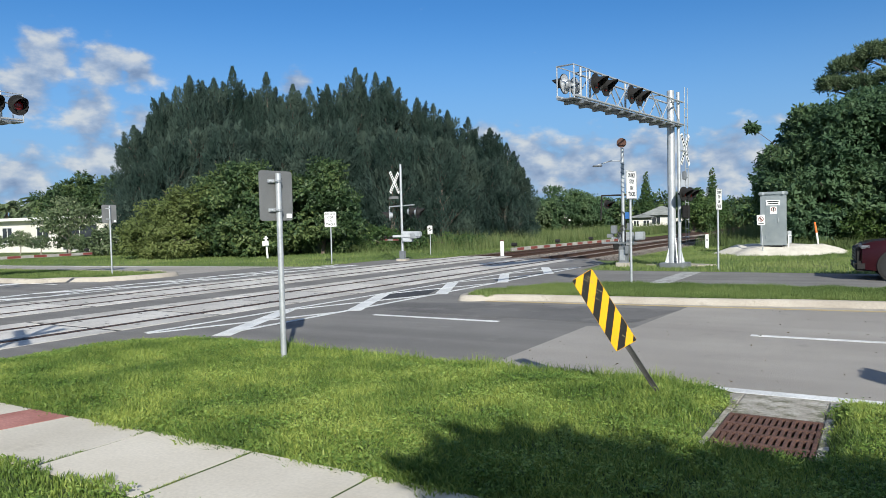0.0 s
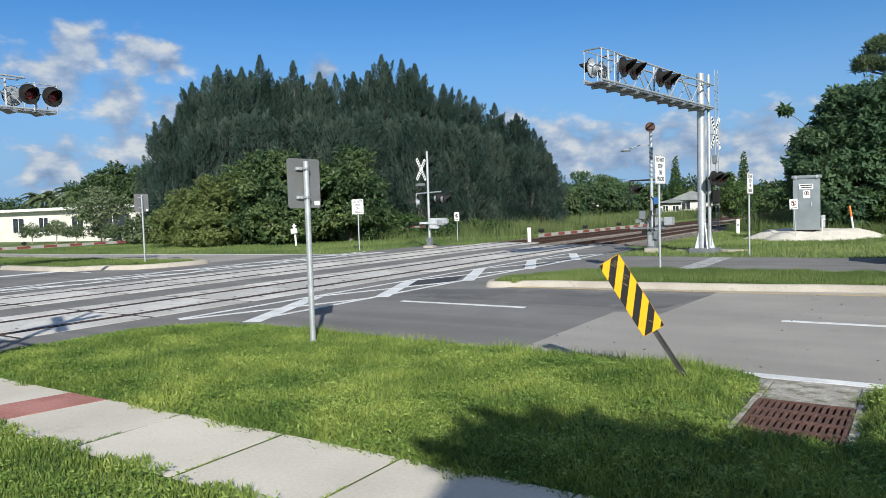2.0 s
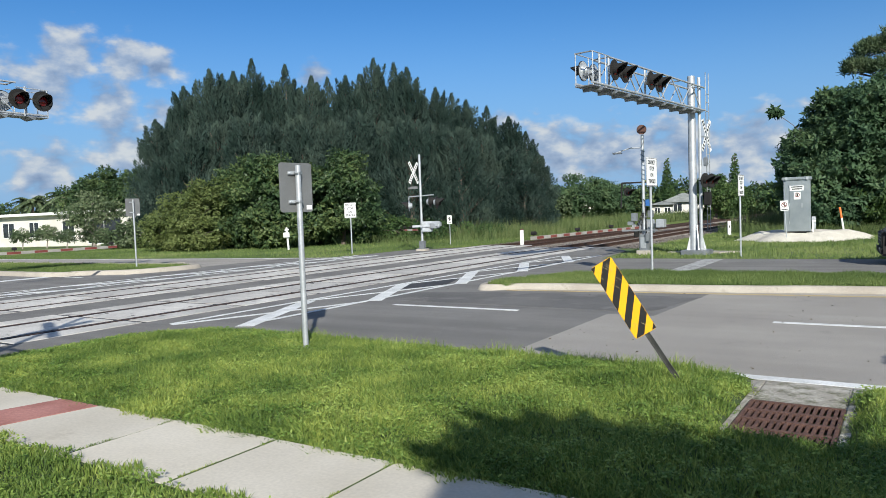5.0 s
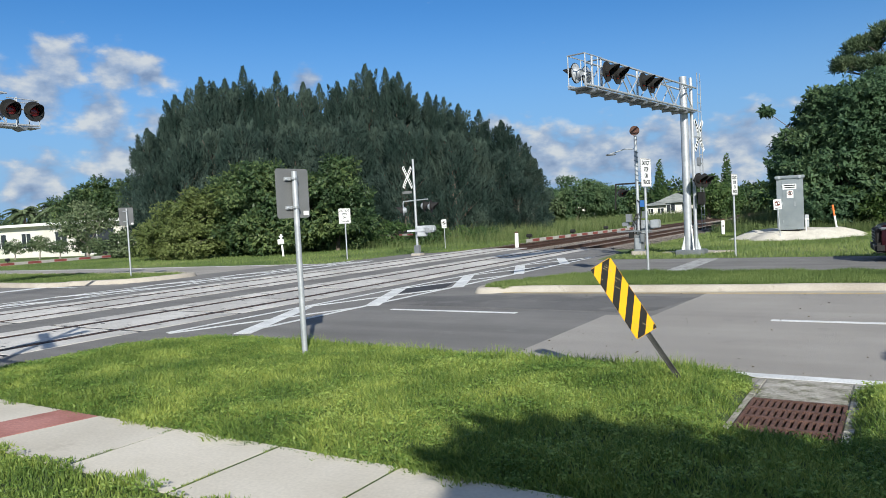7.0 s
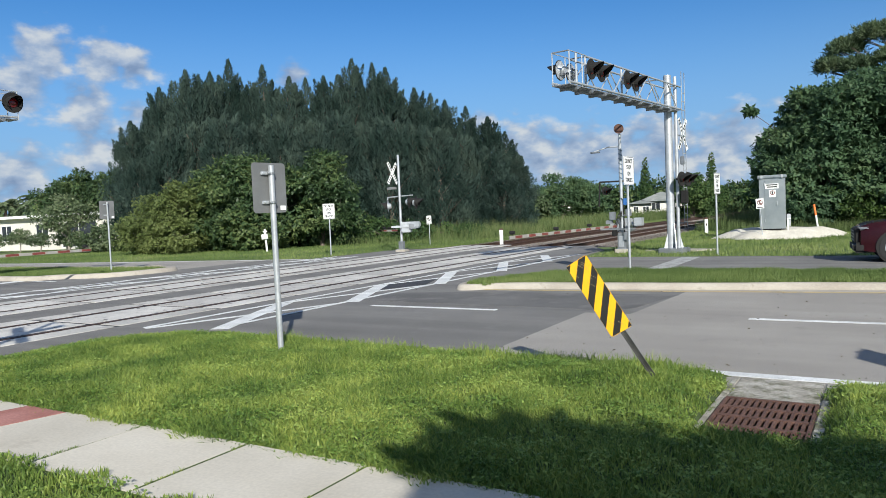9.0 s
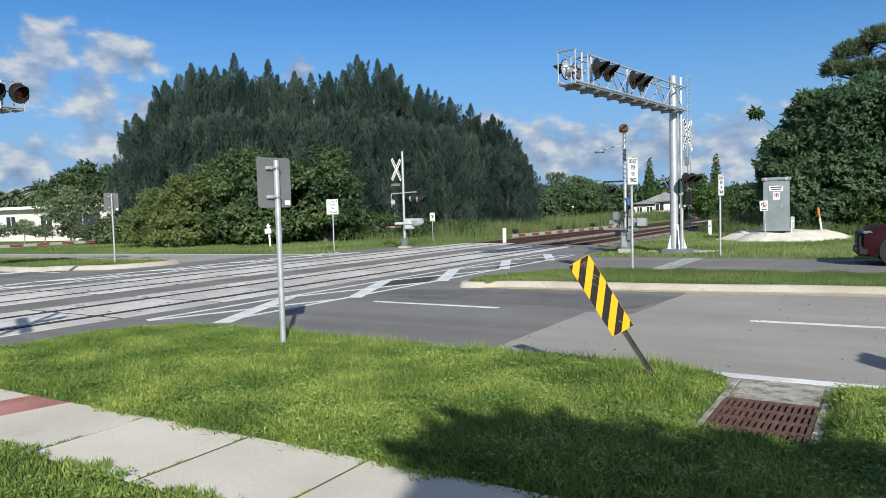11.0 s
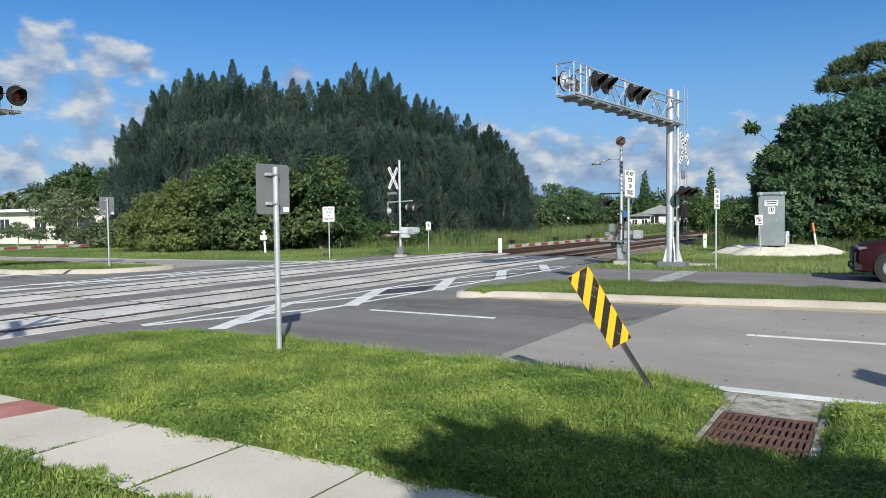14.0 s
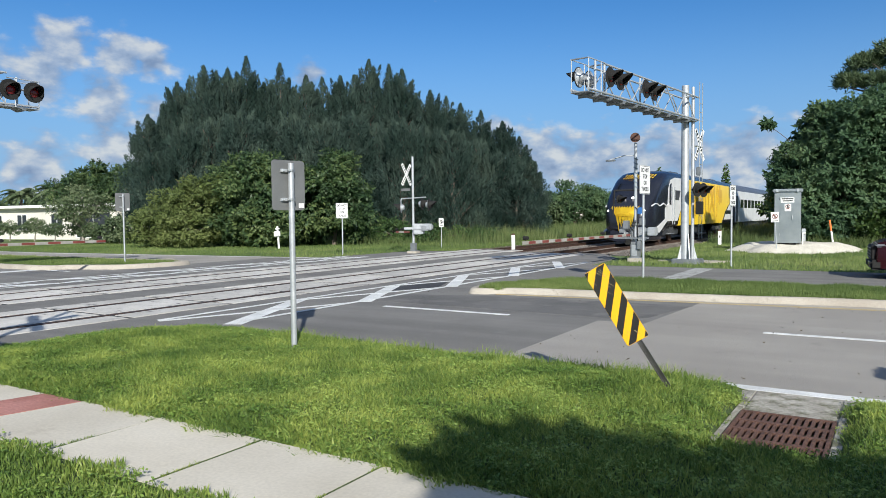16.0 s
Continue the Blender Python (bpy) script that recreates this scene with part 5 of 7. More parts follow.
def crossbuck(parent, at, yaw, size=1.2, ang=50, lettered=False):
    m = Matrix.Translation(at) @ Matrix.Rotation(radians(yaw), 4, "Z")
    for s in (-1, 1):
        k = m @ Matrix.Rotation(radians(s * ang), 4, "Y")
        b = part("crossbuck_blade", box(bmesh.new(), -size / 2, size / 2, -0.012 - 0.006 * s, -0.002 - 0.006 * s, -0.085, 0.085, 0.0, k), SIGN_WHITE, parent, "white crossbuck board")
        for i in range(9 if lettered else 0):
            x = -size * 0.45 + i * size * 0.1
            if abs(x + size * 0.035) < 0.1:
                continue
            part("lettering", box(bmesh.new(), x, x + size * 0.05, -0.015 - 0.006 * s, -0.0125 - 0.006 * s, -0.055, 0.055, 0.0, k), INK, b)


def gantry(at, yaw, length, zb, truss, heads, label, head_r=0.32, cage=0.3):
    """A cantilever flasher: twin-pole mast and a box truss arm with a walkway along -y."""
    t = thing("signal_gantry", label, "signal gantry", pose(*at, 0, 0, yaw), "railway crossing signals")
    zt = zb + truss
    part("foundation", box(bmesh.new(), -0.46, 0.42, -0.42, 0.42, -0.2, 0.2, 0.03), GALV_DULL, t, "dark base block")
    mast = part("mast", rod(bmesh.new(), (-0.12, 0, 0.2), (-0.12, 0, zt + 0.42), 0.14, 0.125, 20), GALV, t, "thick galvanised mast", True)
    part("mast", rod(bmesh.new(), (0.13, 0.06, 0.2), (0.13, 0.06, zt + 0.35), 0.06, 0.055, 16), GALV, t, "second galvanised mast", True)
    for a in range(4):
        bm = prism(bmesh.new(), [(0.0, 0.0), (0.24, 0.0), (0.03, 0.85), (0.0, 0.85)], -0.012, 0.012)
        bmesh.ops.transform(bm, matrix=Matrix.Translation((-0.04, 0.02, 0.2)) @ Matrix.Rotation(a * 1.571 + 0.6, 4, "Z") @ Matrix.Translation((0.1, 0, 0)) @ UPRIGHT, verts=bm.verts)
        part("gusset", bm, GALV, t)
    # ladder up the mast
    lad = part("ladder", rod(rod(bmesh.new(), (0.34, 0.1, 0.9), (0.34, 0.1, zt + 0.5), 0.014, seg=6), (0.34, 0.4, 0.9), (0.34, 0.4, zt + 0.5), 0.014, seg=6), GALV_DULL, t)
    for i in range(int((zt - 0.8) / 0.3)):
        part("rung", rod(bmesh.new(), (0.34, 0.1, 1.1 + i * 0.3), (0.34, 0.4, 1.1 + i * 0.3), 0.014, seg=6), GALV, lad)
    # chords
    for x in (-0.24, 0.24):
        for z, r in ((zb, 0.036), (zt, 0.03)):
            part("chord", rod(bmesh.new(), (x, 0.25, z), (x, -length + (0.95 if z == zt else 0.0), z), r, seg=10), GALV, t, "", True)
    n = 4
    for x in (-0.24, 0.24):
        for i in range(n):
            y0, y1 = -0.1 - i * (length - 1.1) / n, -0.1 - (i + 1) * (length - 1.1) / n
            ym = (y0 + y1) / 2
            part("web", rod(bmesh.new(), (x, y0, zb), (x, ym, zt), 0.02, seg=8), GALV, t)
            part("web", rod(bmesh.new(), (x, ym, zt), (x, y1, zb), 0.02, seg=8), GALV, t)
    for i in range(n + 1):
        y = -0.1 - i * (length - 1.1) / n
        part("strut", rod(bmesh.new(), (-0.24, y, zb), (0.24, y, zb), 0.025, seg=6), GALV_DULL, t)
        part("strut", rod(bmesh.new(), (-0.24, y, zt), (0.24, y, zt), 0.02, seg=6), GALV_DULL, t)
    # walkway of grating on brackets
    walkway = part("walkway", box(bmesh.new(), -0.26, 0.26, -length, 0.1, zb - 0.08, zb - 0.055), GALV_DULL, t, "grating walkway")
    for i in range(int(length / 0.85)):
        y = -length + 0.4 + i * 0.85
        bm = prism(bmesh.new(), [(y, 0), (y + 0.22, 0), (y + 0.06, -0.075), (y + 0.02, -0.075)], -0.26, 0.26)
        bmesh.ops.transform(bm, matrix=Matrix.Translation((0, 0, zb - 0.085)) @ Matrix(((0, 0, 1, 0), (1, 0, 0, 0), (0, 1, 0, 0), (0, 0, 0, 1))), verts=bm.verts)
        part("bracket", bm, GALV_DULL, walkway)
    # cage at the tip
    for x in (-cage, cage):
        for y in (-length + 0.03, -length + 0.75):
            part("stanchion", rod(bmesh.new(), (x, y, zb - 0.08), (x, y, zb + 0.8), 0.017, seg=8), GALV, t)
        part("handrail", rod(bmesh.new(), (x, -length, zb + 0.8), (x, -length + 1.0, zb + 0.8), 0.016, seg=8), GALV, t)
    part("handrail", rod(bmesh.new(), (-cage, -length + 0.03, zb + 0.8), (cage, -length + 0.03, zb + 0.8), 0.02, seg=8), GALV_DULL, t)
    for y, face in heads:
        part("bracket_arm", rod(bmesh.new(), (0.18 * face[0], y - 0.4, zb + 0.5), (0.18 * face[0], y + 0.4, zb + 0.5), 0.03, seg=8), GALV, t)
        part("hanger", rod(bmesh.new(), (0, y, zb - 0.05), (0, y, zb + 0.9), 0.035, seg=8), GALV, t)
        for dy in (-1.12 * head_r, 1.12 * head_r):
            for f in face:
                signal_head(t, (0.34 * f, y + dy, zb + 0.44), 90 * f, head_r)
    return t


right = gantry((-5.86, 25.75, -0.05), -7, 8.0, 5.05, 0.78, ((-7.1, (-1,)), (-6.55, (1,)), (-4.15, (1,))), "galvanised cantilever gantry with flashing lights over the lane", 0.275, 0.25)
crossbuck(right, (0.2, 0.5, 4.2), 84, 1.25, 60, True)
part("junction_box", box(bmesh.new(), 0.28, 0.4, -0.06, 0.08, 3.1, 3.4, 0.02), GALV_DULL, right)
part("sign_arm", rod(bmesh.new(), (0.14, 0.08, 4.15), (0.21, 0.52, 4.15), 0.03, seg=8), GALV, right)
for dy in (-0.28, 0.34):
    signal_head(right, (0.42, dy, 2.6), 75, 0.25)
part("lamp_arm", rod(bmesh.new(), (0.28, -0.4, 2.6), (0.28, 0.5, 2.6), 0.035, seg=8), BLACK_PAINT, right)
part("control_box", box(bmesh.new(), 0.3, 0.5, -0.16, 0.1, 1.75, 2.2, 0.02), BLACK_PAINT, right)
left = gantry((-23.2, 4.25, -0.05), 180, 8.35, 5.37, 0.95, ((-7.8, (-1,)), (-6.9, (1,)), (-5.6, (-1,)), (-3.6, (-1, 1))), "galvanised cantilever gantry over the approach lanes")


def gate_arm(parent, m, length, z, first=0.35):
    """A lowered barrier: tapering boards in red and white bands, with small lamps on top."""
    band, y, i = 0.41, first, 0
    arm = part("gate_arm", box(bmesh.new(), -0.015, 0.015, -length, -first, z - 0.045, z + 0.045, 0.0, m), STRIPE_WHITE, parent, "lowered red and white striped barrier arm")
    while y < length - 0.05:
        h = 0.037
        if i % 2 == 0:
            part("band", box(bmesh.new(), -0.019, 0.019, -min(y + band, length), -y, z - h, z + h, 0.0, m), SIGN_RED, arm)
        else:
            part("band", box(bmesh.new(), -0.018, 0.018, -min(y + band, length), -y, z - h, z + h, 0.0, m), STRIPE_WHITE, arm)
        y += band
        i += 1
    for f in (0.36, 0.66, 0.98):
        q = m @ Vector((0, -length * f, z + 0.13))
        part("arm_lamp", rod(bmesh.new(), q - Vector((0.07, 0, 0)), q + Vector((0.07, 0, 0)), 0.05, seg=12), BLACK_PAINT, arm)
        part("lamp_bracket", rod(bmesh.new(), q - Vector((0, 0, 0.13)), q, 0.014, seg=6), BLACK_PAINT, arm)
    return arm


def gate_machine(t, yaw, z=1.0):
    m = Matrix.Rotation(radians(yaw), 4, "Z")
    body = part("gate_machine", box(bmesh.new(), -0.25, 0.25, 0.05, 0.5, z - 0.28, z + 0.22, 0.03, m), GALV, t, "pale gate machine housing")
    part("cover", box(bmesh.new(), -0.2, 0.2, 0.5, 0.52, z - 0.2, z + 0.15, 0.005, m), GALV_DULL, body)
    for s in (-1, 1):
        part("support_arm", box(bmesh.new(), s * 0.29 - 0.02, s * 0.29 + 0.02, -0.4, 0.6, z - 0.05, z + 0.05, 0.005, m), GALV, body)
        part("counterweight", box(bmesh.new(), s * 0.29 - 0.05, s * 0.29 + 0.05, 0.45, 0.78, z - 0.12, z + 0.12, 0.015, m), GALV_DULL, body)
    return m


def signal_mast(at, yaw, label, height):
    t = thing("crossing_signal", label, "railway signal", pose(*at, 0, 0, yaw), "railway crossing signals")
    base = prism(bmesh.new(), rounded(0.5, 0.5, 0.05), -0.1, 0.12)
    part("foundation", base, KERB, t)
    bm = box(box(bmesh.new(), -0.12, 0.12, -0.12, 0.12, 0.13, 0.5, 0.015), -0.2, 0.2, -0.2, 0.2, 0.1, 0.135, 0.008)
    part("pedestal", bm, GALV_DULL, t, "grey steel pedestal on a flange")
    part("pole", rod(bmesh.new(), (0, 0, 0.2), (0, 0, height), 0.062, 0.055, 14), GALV, t, "", True)
    return t


# mast beside the far lane, with its barrier down
t = signal_mast((-7.8, 26.0, 0.0), 0, "crossing signal with lowered barrier, spiral-banded pole and rusty bell", 4.35)
m = gate_machine(t, -3.0, 1.02)
gate_arm(t, m, 8.7, 0.98, 0.6)
base = part("base_case", box(bmesh.new(), -0.15, 0.15, -0.16, 0.16, 0.1, 0.72, 0.02), GALV_DULL, t, "grey steel base case")
part("hatch", box(bmesh.new(), -0.1, 0.1, -0.172, -0.161, 0.2, 0.6, 0.005), GALV, base)
for z in (0.75, 1.32):
    part("mast_clamp", box(bmesh.new(), -0.1, 0.1, -0.1, 0.1, z, z + 0.07, 0.01), GALV, t)
for k in range(4):
    part("conduit", pipe(bmesh.new(), [(-0.2 + k * 0.05, -0.14, 0.75), (-0.22 + k * 0.06, -0.2, 1.0), (-0.05 + k * 0.03, -0.09, 1.5)], 0.012, 6), BLACK_PAINT, t)
bm = bmesh.new()
bmesh.ops.create_uvsphere(bm, u_segments=16, v_segments=10, radius=0.15, matrix=Matrix.Translation((0, 0, 4.53)) @ Matrix.Diagonal((1.1, 0.75, 1, 1)))
part("bell", bm, RUST, t, "rusty red bell", True)
part("bell_rim", rod(bmesh.new(), (0.02, -0.16, 4.53), (0.02, -0.1, 4.53), 0.175, seg=20), RUST, t)
for i in range(7):
    k = Matrix.Translation((0, 0, 2.75 + i * 0.17)) @ Matrix.Rotation(radians(32), 4, "Y")
    bm = rod(bmesh.new(), (0, 0, -0.022), (0, 0, 0.022), 0.082, seg=16)
    bmesh.ops.transform(bm, matrix=k, verts=bm.verts)
    part("spiral_band", bm, pbr("blue_grey_band", (0.12, 0.16, 0.22), (0.2, 0.25, 0.3), 5, 0.5) if i == 0 else bpy.data.materials["blue_grey_band"], t)
part("lamp_arm", pipe(bmesh.new(), [(0, 0, 3.88), (-0.4, -0.1, 3.9), (-0.95, -0.25, 3.74)], 0.022), GALV, t)
part("lamp_head", box(bmesh.new(), -1.05, -0.7, -0.3, -0.14, 3.7, 3.76, 0.02), GALV_DULL, t)
pipe_bm = pipe(bmesh.new(), [(-0.02, 0, 2.62), (-0.75, -0.15, 2.62), (-0.8, -0.15, 1.7)], 0.03)
part("lamp_arm", pipe(pipe_bm, [(0, 0, 2.62), (0.35, 0.1, 2.62)], 0.03), BLACK_PAINT, t, "black lamp bracket")
signal_head(t, (-0.62, 0.1, 2.3), 60, 0.17)
for x, y, z, w, h, mt in ((-0.3, -0.15, 1.35, 0.2, 0.3, GALV_DULL), (0.22, 0.1, 1.45, 0.18, 0.26, GALV_DULL), (-0.22, -0.2, 0.72, 0.16, 0.22, BLACK_PAINT), (0.18, -0.15, 0.6, 0.14, 0.3, GALV_DULL), (-0.45, -0.1, 1.12, 0.22, 0.14, GALV_DULL)):
    part("junction_box", box(bmesh.new(), x - w / 2, x + w / 2, y - 0.1, y + 0.1, z - h / 2, z + h / 2, 0.012), mt, t)
part("conduit", pipe(bmesh.new(), [(0.1, -0.08, 0.1), (0.1, -0.08, 1.9), (0.0, -0.06, 2.0)], 0.02), BLACK_PAINT, t)
part("crossbar", box(bmesh.new(), -0.75, 0.55, -0.25, -0.19, 0.83, 0.89), GALV_DULL, t)
part("blue_plate", box(bmesh.new(), 0.1, 0.28, -0.1, -0.09, 1.74, 1.98), SIGN_BLUE, t, "small blue information plate")
part("case", box(bmesh.new(), 0.45, 0.75, -0.1, 0.25, 0.95, 1.25, 0.02), GALV, t, "white equipment case")

# mast beyond the tracks
t = signal_mast((-19.06, 27.98, -0.02), 8, "crossing signal with crossbuck, twin flashers and gate machine", 4.6)
crossbuck(t, (-0.3, -0.08, 3.75), 80, 1.2, 55, True)
part("sign_plate", box(bmesh.new(), -0.6, -0.1, -0.1, -0.09, 2.98, 3.1), SIGN_BACK, t)
part("lamp_arm", pipe(bmesh.new(), [(-0.75, 0.15, 2.35), (-0.7, 0.15, 2.62), (0.75, -0.15, 2.66)], 0.03), GALV, t)
signal_head(t, (-0.72, 0.12, 2.2), -70, 0.29)
signal_head(t, (0.55, -0.1, 2.35), 100, 0.3)
signal_head(t, (0.95, -0.2, 2.3), 100, 0.3)
m = gate_machine(t, -75, 1.2)
part("crank_case", box(bmesh.new(), 0.3, 1.0, -0.15, 0.15, 1.12, 1.42, 0.06), GALV, t, "pale crank case")
gate_arm(t, Matrix.Rotation(radians(-115), 4, "Z"), 1.35, 1.02, 0.3)

# mast and barrier on the approach side
t = signal_mast((-22.7, 4.6, 0.0), 0, "crossing signal with lowered barrier across the approach lanes", 4.4)
m = gate_machine(t, 180, 1.0)
gate_arm(t, m, 9.95, 1.0, 0.6)
# signal on the near apron that throws its shadow on the panels
t = signal_mast((-7.5, 1.25, 0.05), 0, "crossing signal with crossbuck beside the near apron", 4.4)
crossbuck(t, (0, -0.08, 3.7), 35, 1.25, 50)
part("lamp_arm", rod(bmesh.new(), (-0.7, 0, 2.7), (0.7, 0, 2.7), 0.035, seg=8), GALV, t)
signal_head(t, (-0.6, 0.0, 2.4), 30, 0.3)
signal_head(t, (0.6, 0.0, 2.4), 30, 0.3)


# ---- small posts ----
def marker_post(at, h, label, lean=0):
    t = thing("marker_post", label, "marker post", pose(*at, 0, lean, 20))
    part("post", box(bmesh.new(), -0.085, 0.085, -0.085, 0.085, -0.1, h, 0.012), WHITE_PAINT, t)
    part("cap", box(bmesh.new(), -0.09, 0.09, -0.09, 0.09, h - 0.06, h + 0.03, 0.015), RUST, t, "rusty brown cap")
    return t


marker_post((-16.3, 33.1, -0.08), 0.86, "white concrete marker post with a brown cap")
t = marker_post((-7.8, 41.8, -0.03), 0.84, "white concrete marker post beside the ballast")
part("number_bar", box(bmesh.new(), -0.03, 0.03, -0.09, -0.086, 0.42, 0.55), INK, t)

t = thing("vent_pipe", "white pipe with a small box leaning in the grass", "pipe", pose(-29.6, 29.7, -0.03, 0, -5, 0))
part("pipe", rod(bmesh.new(), (0, 0, -0.1), (0, 0, 1.3), 0.06, seg=12), WHITE_PAINT, t, "", True)
part("box", box(bmesh.new(), -0.16, 0.16, -0.18, 0.05, 0.72, 1.02, 0.02), WHITE_PAINT, t)
part("valve", rod(bmesh.new(), (-0.14, 0, 1.16), (0.14, 0, 1.16), 0.045, seg=10), WHITE_PAINT, t)


def small_sign(at, yaw, z, w, h, label, lean=0, red=False):
    t = thing("notice_sign", label, "notice sign", pose(*at, 0, lean, yaw))
    sign_post(t, z + h / 2, 0.022)
    f = part("sign_plate", plate(w, h, 0.015, 0.024, 0.028, z), SIGN_WHITE, t)
    bm = bmesh.new()
    k = Matrix.Translation((0, 0, z + h * 0.08)) @ UPRIGHT
    r1, r0 = w * 0.36, w * 0.27
    for i in range(20):
        a, b = i / 20 * 6.2832, (i + 1) / 20 * 6.2832
        bm.faces.new([bm.verts.new(k @ Vector((r * math.cos(c), r * math.sin(c), 0.0295))) for r, c in ((r1, a), (r1, b), (r0, b), (r0, a))])
    part("ring", bm, SIGN_RED if red else INK, f)
    part("figure", box(bmesh.new(), -w * 0.07, w * 0.07, -0.0292, -0.0285, z - h * 0.1, z + h * 0.24), INK, f)
    k = Matrix.Translation((0, 0, z + h * 0.08)) @ Matrix.Rotation(radians(45), 4, "Y")
    part("slash", box(bmesh.new(), -w * 0.3, w * 0.3, -0.031, -0.0297, -0.02, 0.02, 0.0, k), SIGN_RED if red else INK, f)
    part("text_bar", box(bmesh.new(), -w * 0.36, w * 0.36, -0.0292, -0.0285, z - h * 0.42, z - h * 0.34), INK, f)
    return t


small_sign((-21.4, 34.25, -0.03), 15, 1.42, 0.28, 0.48, "small white notice sign with a black symbol")
small_sign((-3.98, 34.0, 0.0), 5, 1.55, 0.32, 0.44, "white no-trespassing sign with a red ring", -3, True)

t = thing("cable_marker", "orange and white cable marker post in crushed stone", "marker post", pose(-1.95, 36.5, 0.3, 0, -8, 0))
part("post", rod(bmesh.new(), (0, 0, -0.1), (0, 0, 0.6), 0.042, seg=10), WHITE_PAINT, t, "", True)
part("sleeve", rod(bmesh.new(), (0, 0, 0.6), (0, 0, 1.1), 0.044, seg=10), ORANGE, t, "orange upper sleeve", True)


# ---- equipment cabinet on its pad of crushed stone ----
bm = bmesh.new()
bmesh.ops.create_grid(bm, x_segments=60, y_segments=50, size=1)
for v in bm.verts:
    x, y = v.co.x, v.co.y
    r = math.hypot(x, y)
    a = math.atan2(y, x)
    e = 0.9 + 0.07 * math.sin(3 * a + 1) + 0.05 * math.sin(7 * a)
    k = max(0.0, 1 - r / e)
    z = 0.47 * min(1, k * 2.6) ** 0.8 + 0.035 * math.sin(x * 9) * math.sin(y * 8) * min(1, k * 6)
    v.co = Vector((x * 3.3, y * 2.7, z * 0.9 - 0.06))
bmesh.ops.transform(bm, matrix=pose(-3.5, 36.2, 0, 0, 0, 28), verts=bm.verts)
tagged(structure("stone_pad", bm, SAND, "pale heap of crushed limestone", smooth=True), "pale heap of crushed limestone round the cabinet")
cab = thing("equipment_cabinet", "tall grey metal equipment cabinet with white notices", "cabinet", pose(-3.66, 35.0, 0.28, 0, 0, 5))
CABM = pbr("cabinet_aluminium", (0.3, 0.335, 0.35), (0.4, 0.43, 0.44), 1.6, 0.36, 0.6, speck=0.05)
body = part("body", box(bmesh.new(), -0.53, 0.53, -0.5, 0.5, 0.12, 2.36, 0.012), CABM, cab)
part("plinth", box(bmesh.new(), -0.4, 0.36, -0.44, 0.44, -0.15, 0.12, 0.01), NEAR_BLACK, cab, "dark plinth")
part("roof", box(bmesh.new(), -0.6, 0.6, -0.57, 0.57, 2.36, 2.5, 0.03), CABM, cab, "overhanging roof")
door = part("door", box(bmesh.new(), -0.3, 0.26, -0.515, -0.502, 0.3, 2.28, 0.006), CABM, cab)
part("handle", box(bmesh.new(), 0.17, 0.21, -0.55, -0.515, 1.15, 1.35, 0.008), GALV, door, "bright handle")
for z in (0.5, 1.3, 2.1):
    part("hinge", rod(bmesh.new(), (-0.305, -0.52, z - 0.06), (-0.305, -0.52, z + 0.06), 0.014, seg=8), GALV, door)
for x in (-0.42, 0.4):
    part("lifting_lug", box(bmesh.new(), x - 0.05, x + 0.05, -0.595, -0.57, 2.36, 2.5, 0.01), GALV, cab)
n1 = part("notice", box(bmesh.new(), -0.28, 0.26, -0.521, -0.516, 1.9, 2.12), SIGN_WHITE, cab, "white notice plate")
for i, (a, b) in enumerate(((-0.24, 0.22), (-0.2, 0.2))):
    part("text_bar", box(bmesh.new(), a, b, -0.5235, -0.5212, 2.04 - i * 0.09, 2.09 - i * 0.09), INK, n1)
n2 = part("notice", box(bmesh.new(), -0.12, 0.14, -0.521, -0.516, 1.52, 1.84), SIGN_WHITE, cab, "white prohibition notice")
bm = bmesh.new()
for i in range(20):
    a, b = i / 20 * 6.2832, (i + 1) / 20 * 6.2832
    bm.faces.new([bm.verts.new((0.01 + r * math.cos(c), -0.5225, 1.72 + r * math.sin(c))) for r, c in ((0.1, a), (0.1, b), (0.07, b), (0.07, a))])
part("ring", bm, SIGN_RED, n2)
part("figure", box(bmesh.new(), -0.02, 0.04, -0.523, -0.5215, 1.66, 1.78), INK, n2)
for i in range(6):
    part("vent_slat", box(bmesh.new(), 0.53, 0.545, -0.3, 0.3, 0.5 + i * 0.06, 0.53 + i * 0.06), GALV_DULL, cab)
part("meter_box", box(bmesh.new(), 0.56, 0.72, -0.25, 0.05, 0.2, 0.75, 0.015), GALV, cab)
part("conduit", pipe(bmesh.new(), [(0.6, -0.3, -0.1), (0.6, -0.3, 0.55), (0.72, -0.3, 0.55)], 0.03), WHITE_PAINT, cab)
# low concrete pads beside the masts
structure("pad_1", slab([(-7.1, 26.5), (-5.2, 26.2), (-4.6, 26.9), (-6.6, 27.3)], -0.1, 0.03), KERB, "pale broken concrete at the mast")


# ---- vehicles ----
CAR_RED = pbr("dark_red_paint", (0.025, 0.0025, 0.004), (0.034, 0.0034, 0.006), 3, 0.25, 0.2, speck=0.03)
TYRE = pbr("tyre_rubber", (0.014, 0.014, 0.015), (0.022, 0.022, 0.023), 10, 0.85)
GLASS = pbr("dark_car_glass", (0.01, 0.012, 0.014), (0.016, 0.018, 0.02), 3, 0.06)
HEADLIGHT = pbr("headlight_lens", (0.12, 0.13, 0.15), (0.2, 0.21, 0.23), 12, 0.12)
RIM = pbr("alloy_rim", (0.4, 0.41, 0.43), (0.5, 0.51, 0.53), 6, 0.3, 0.7)


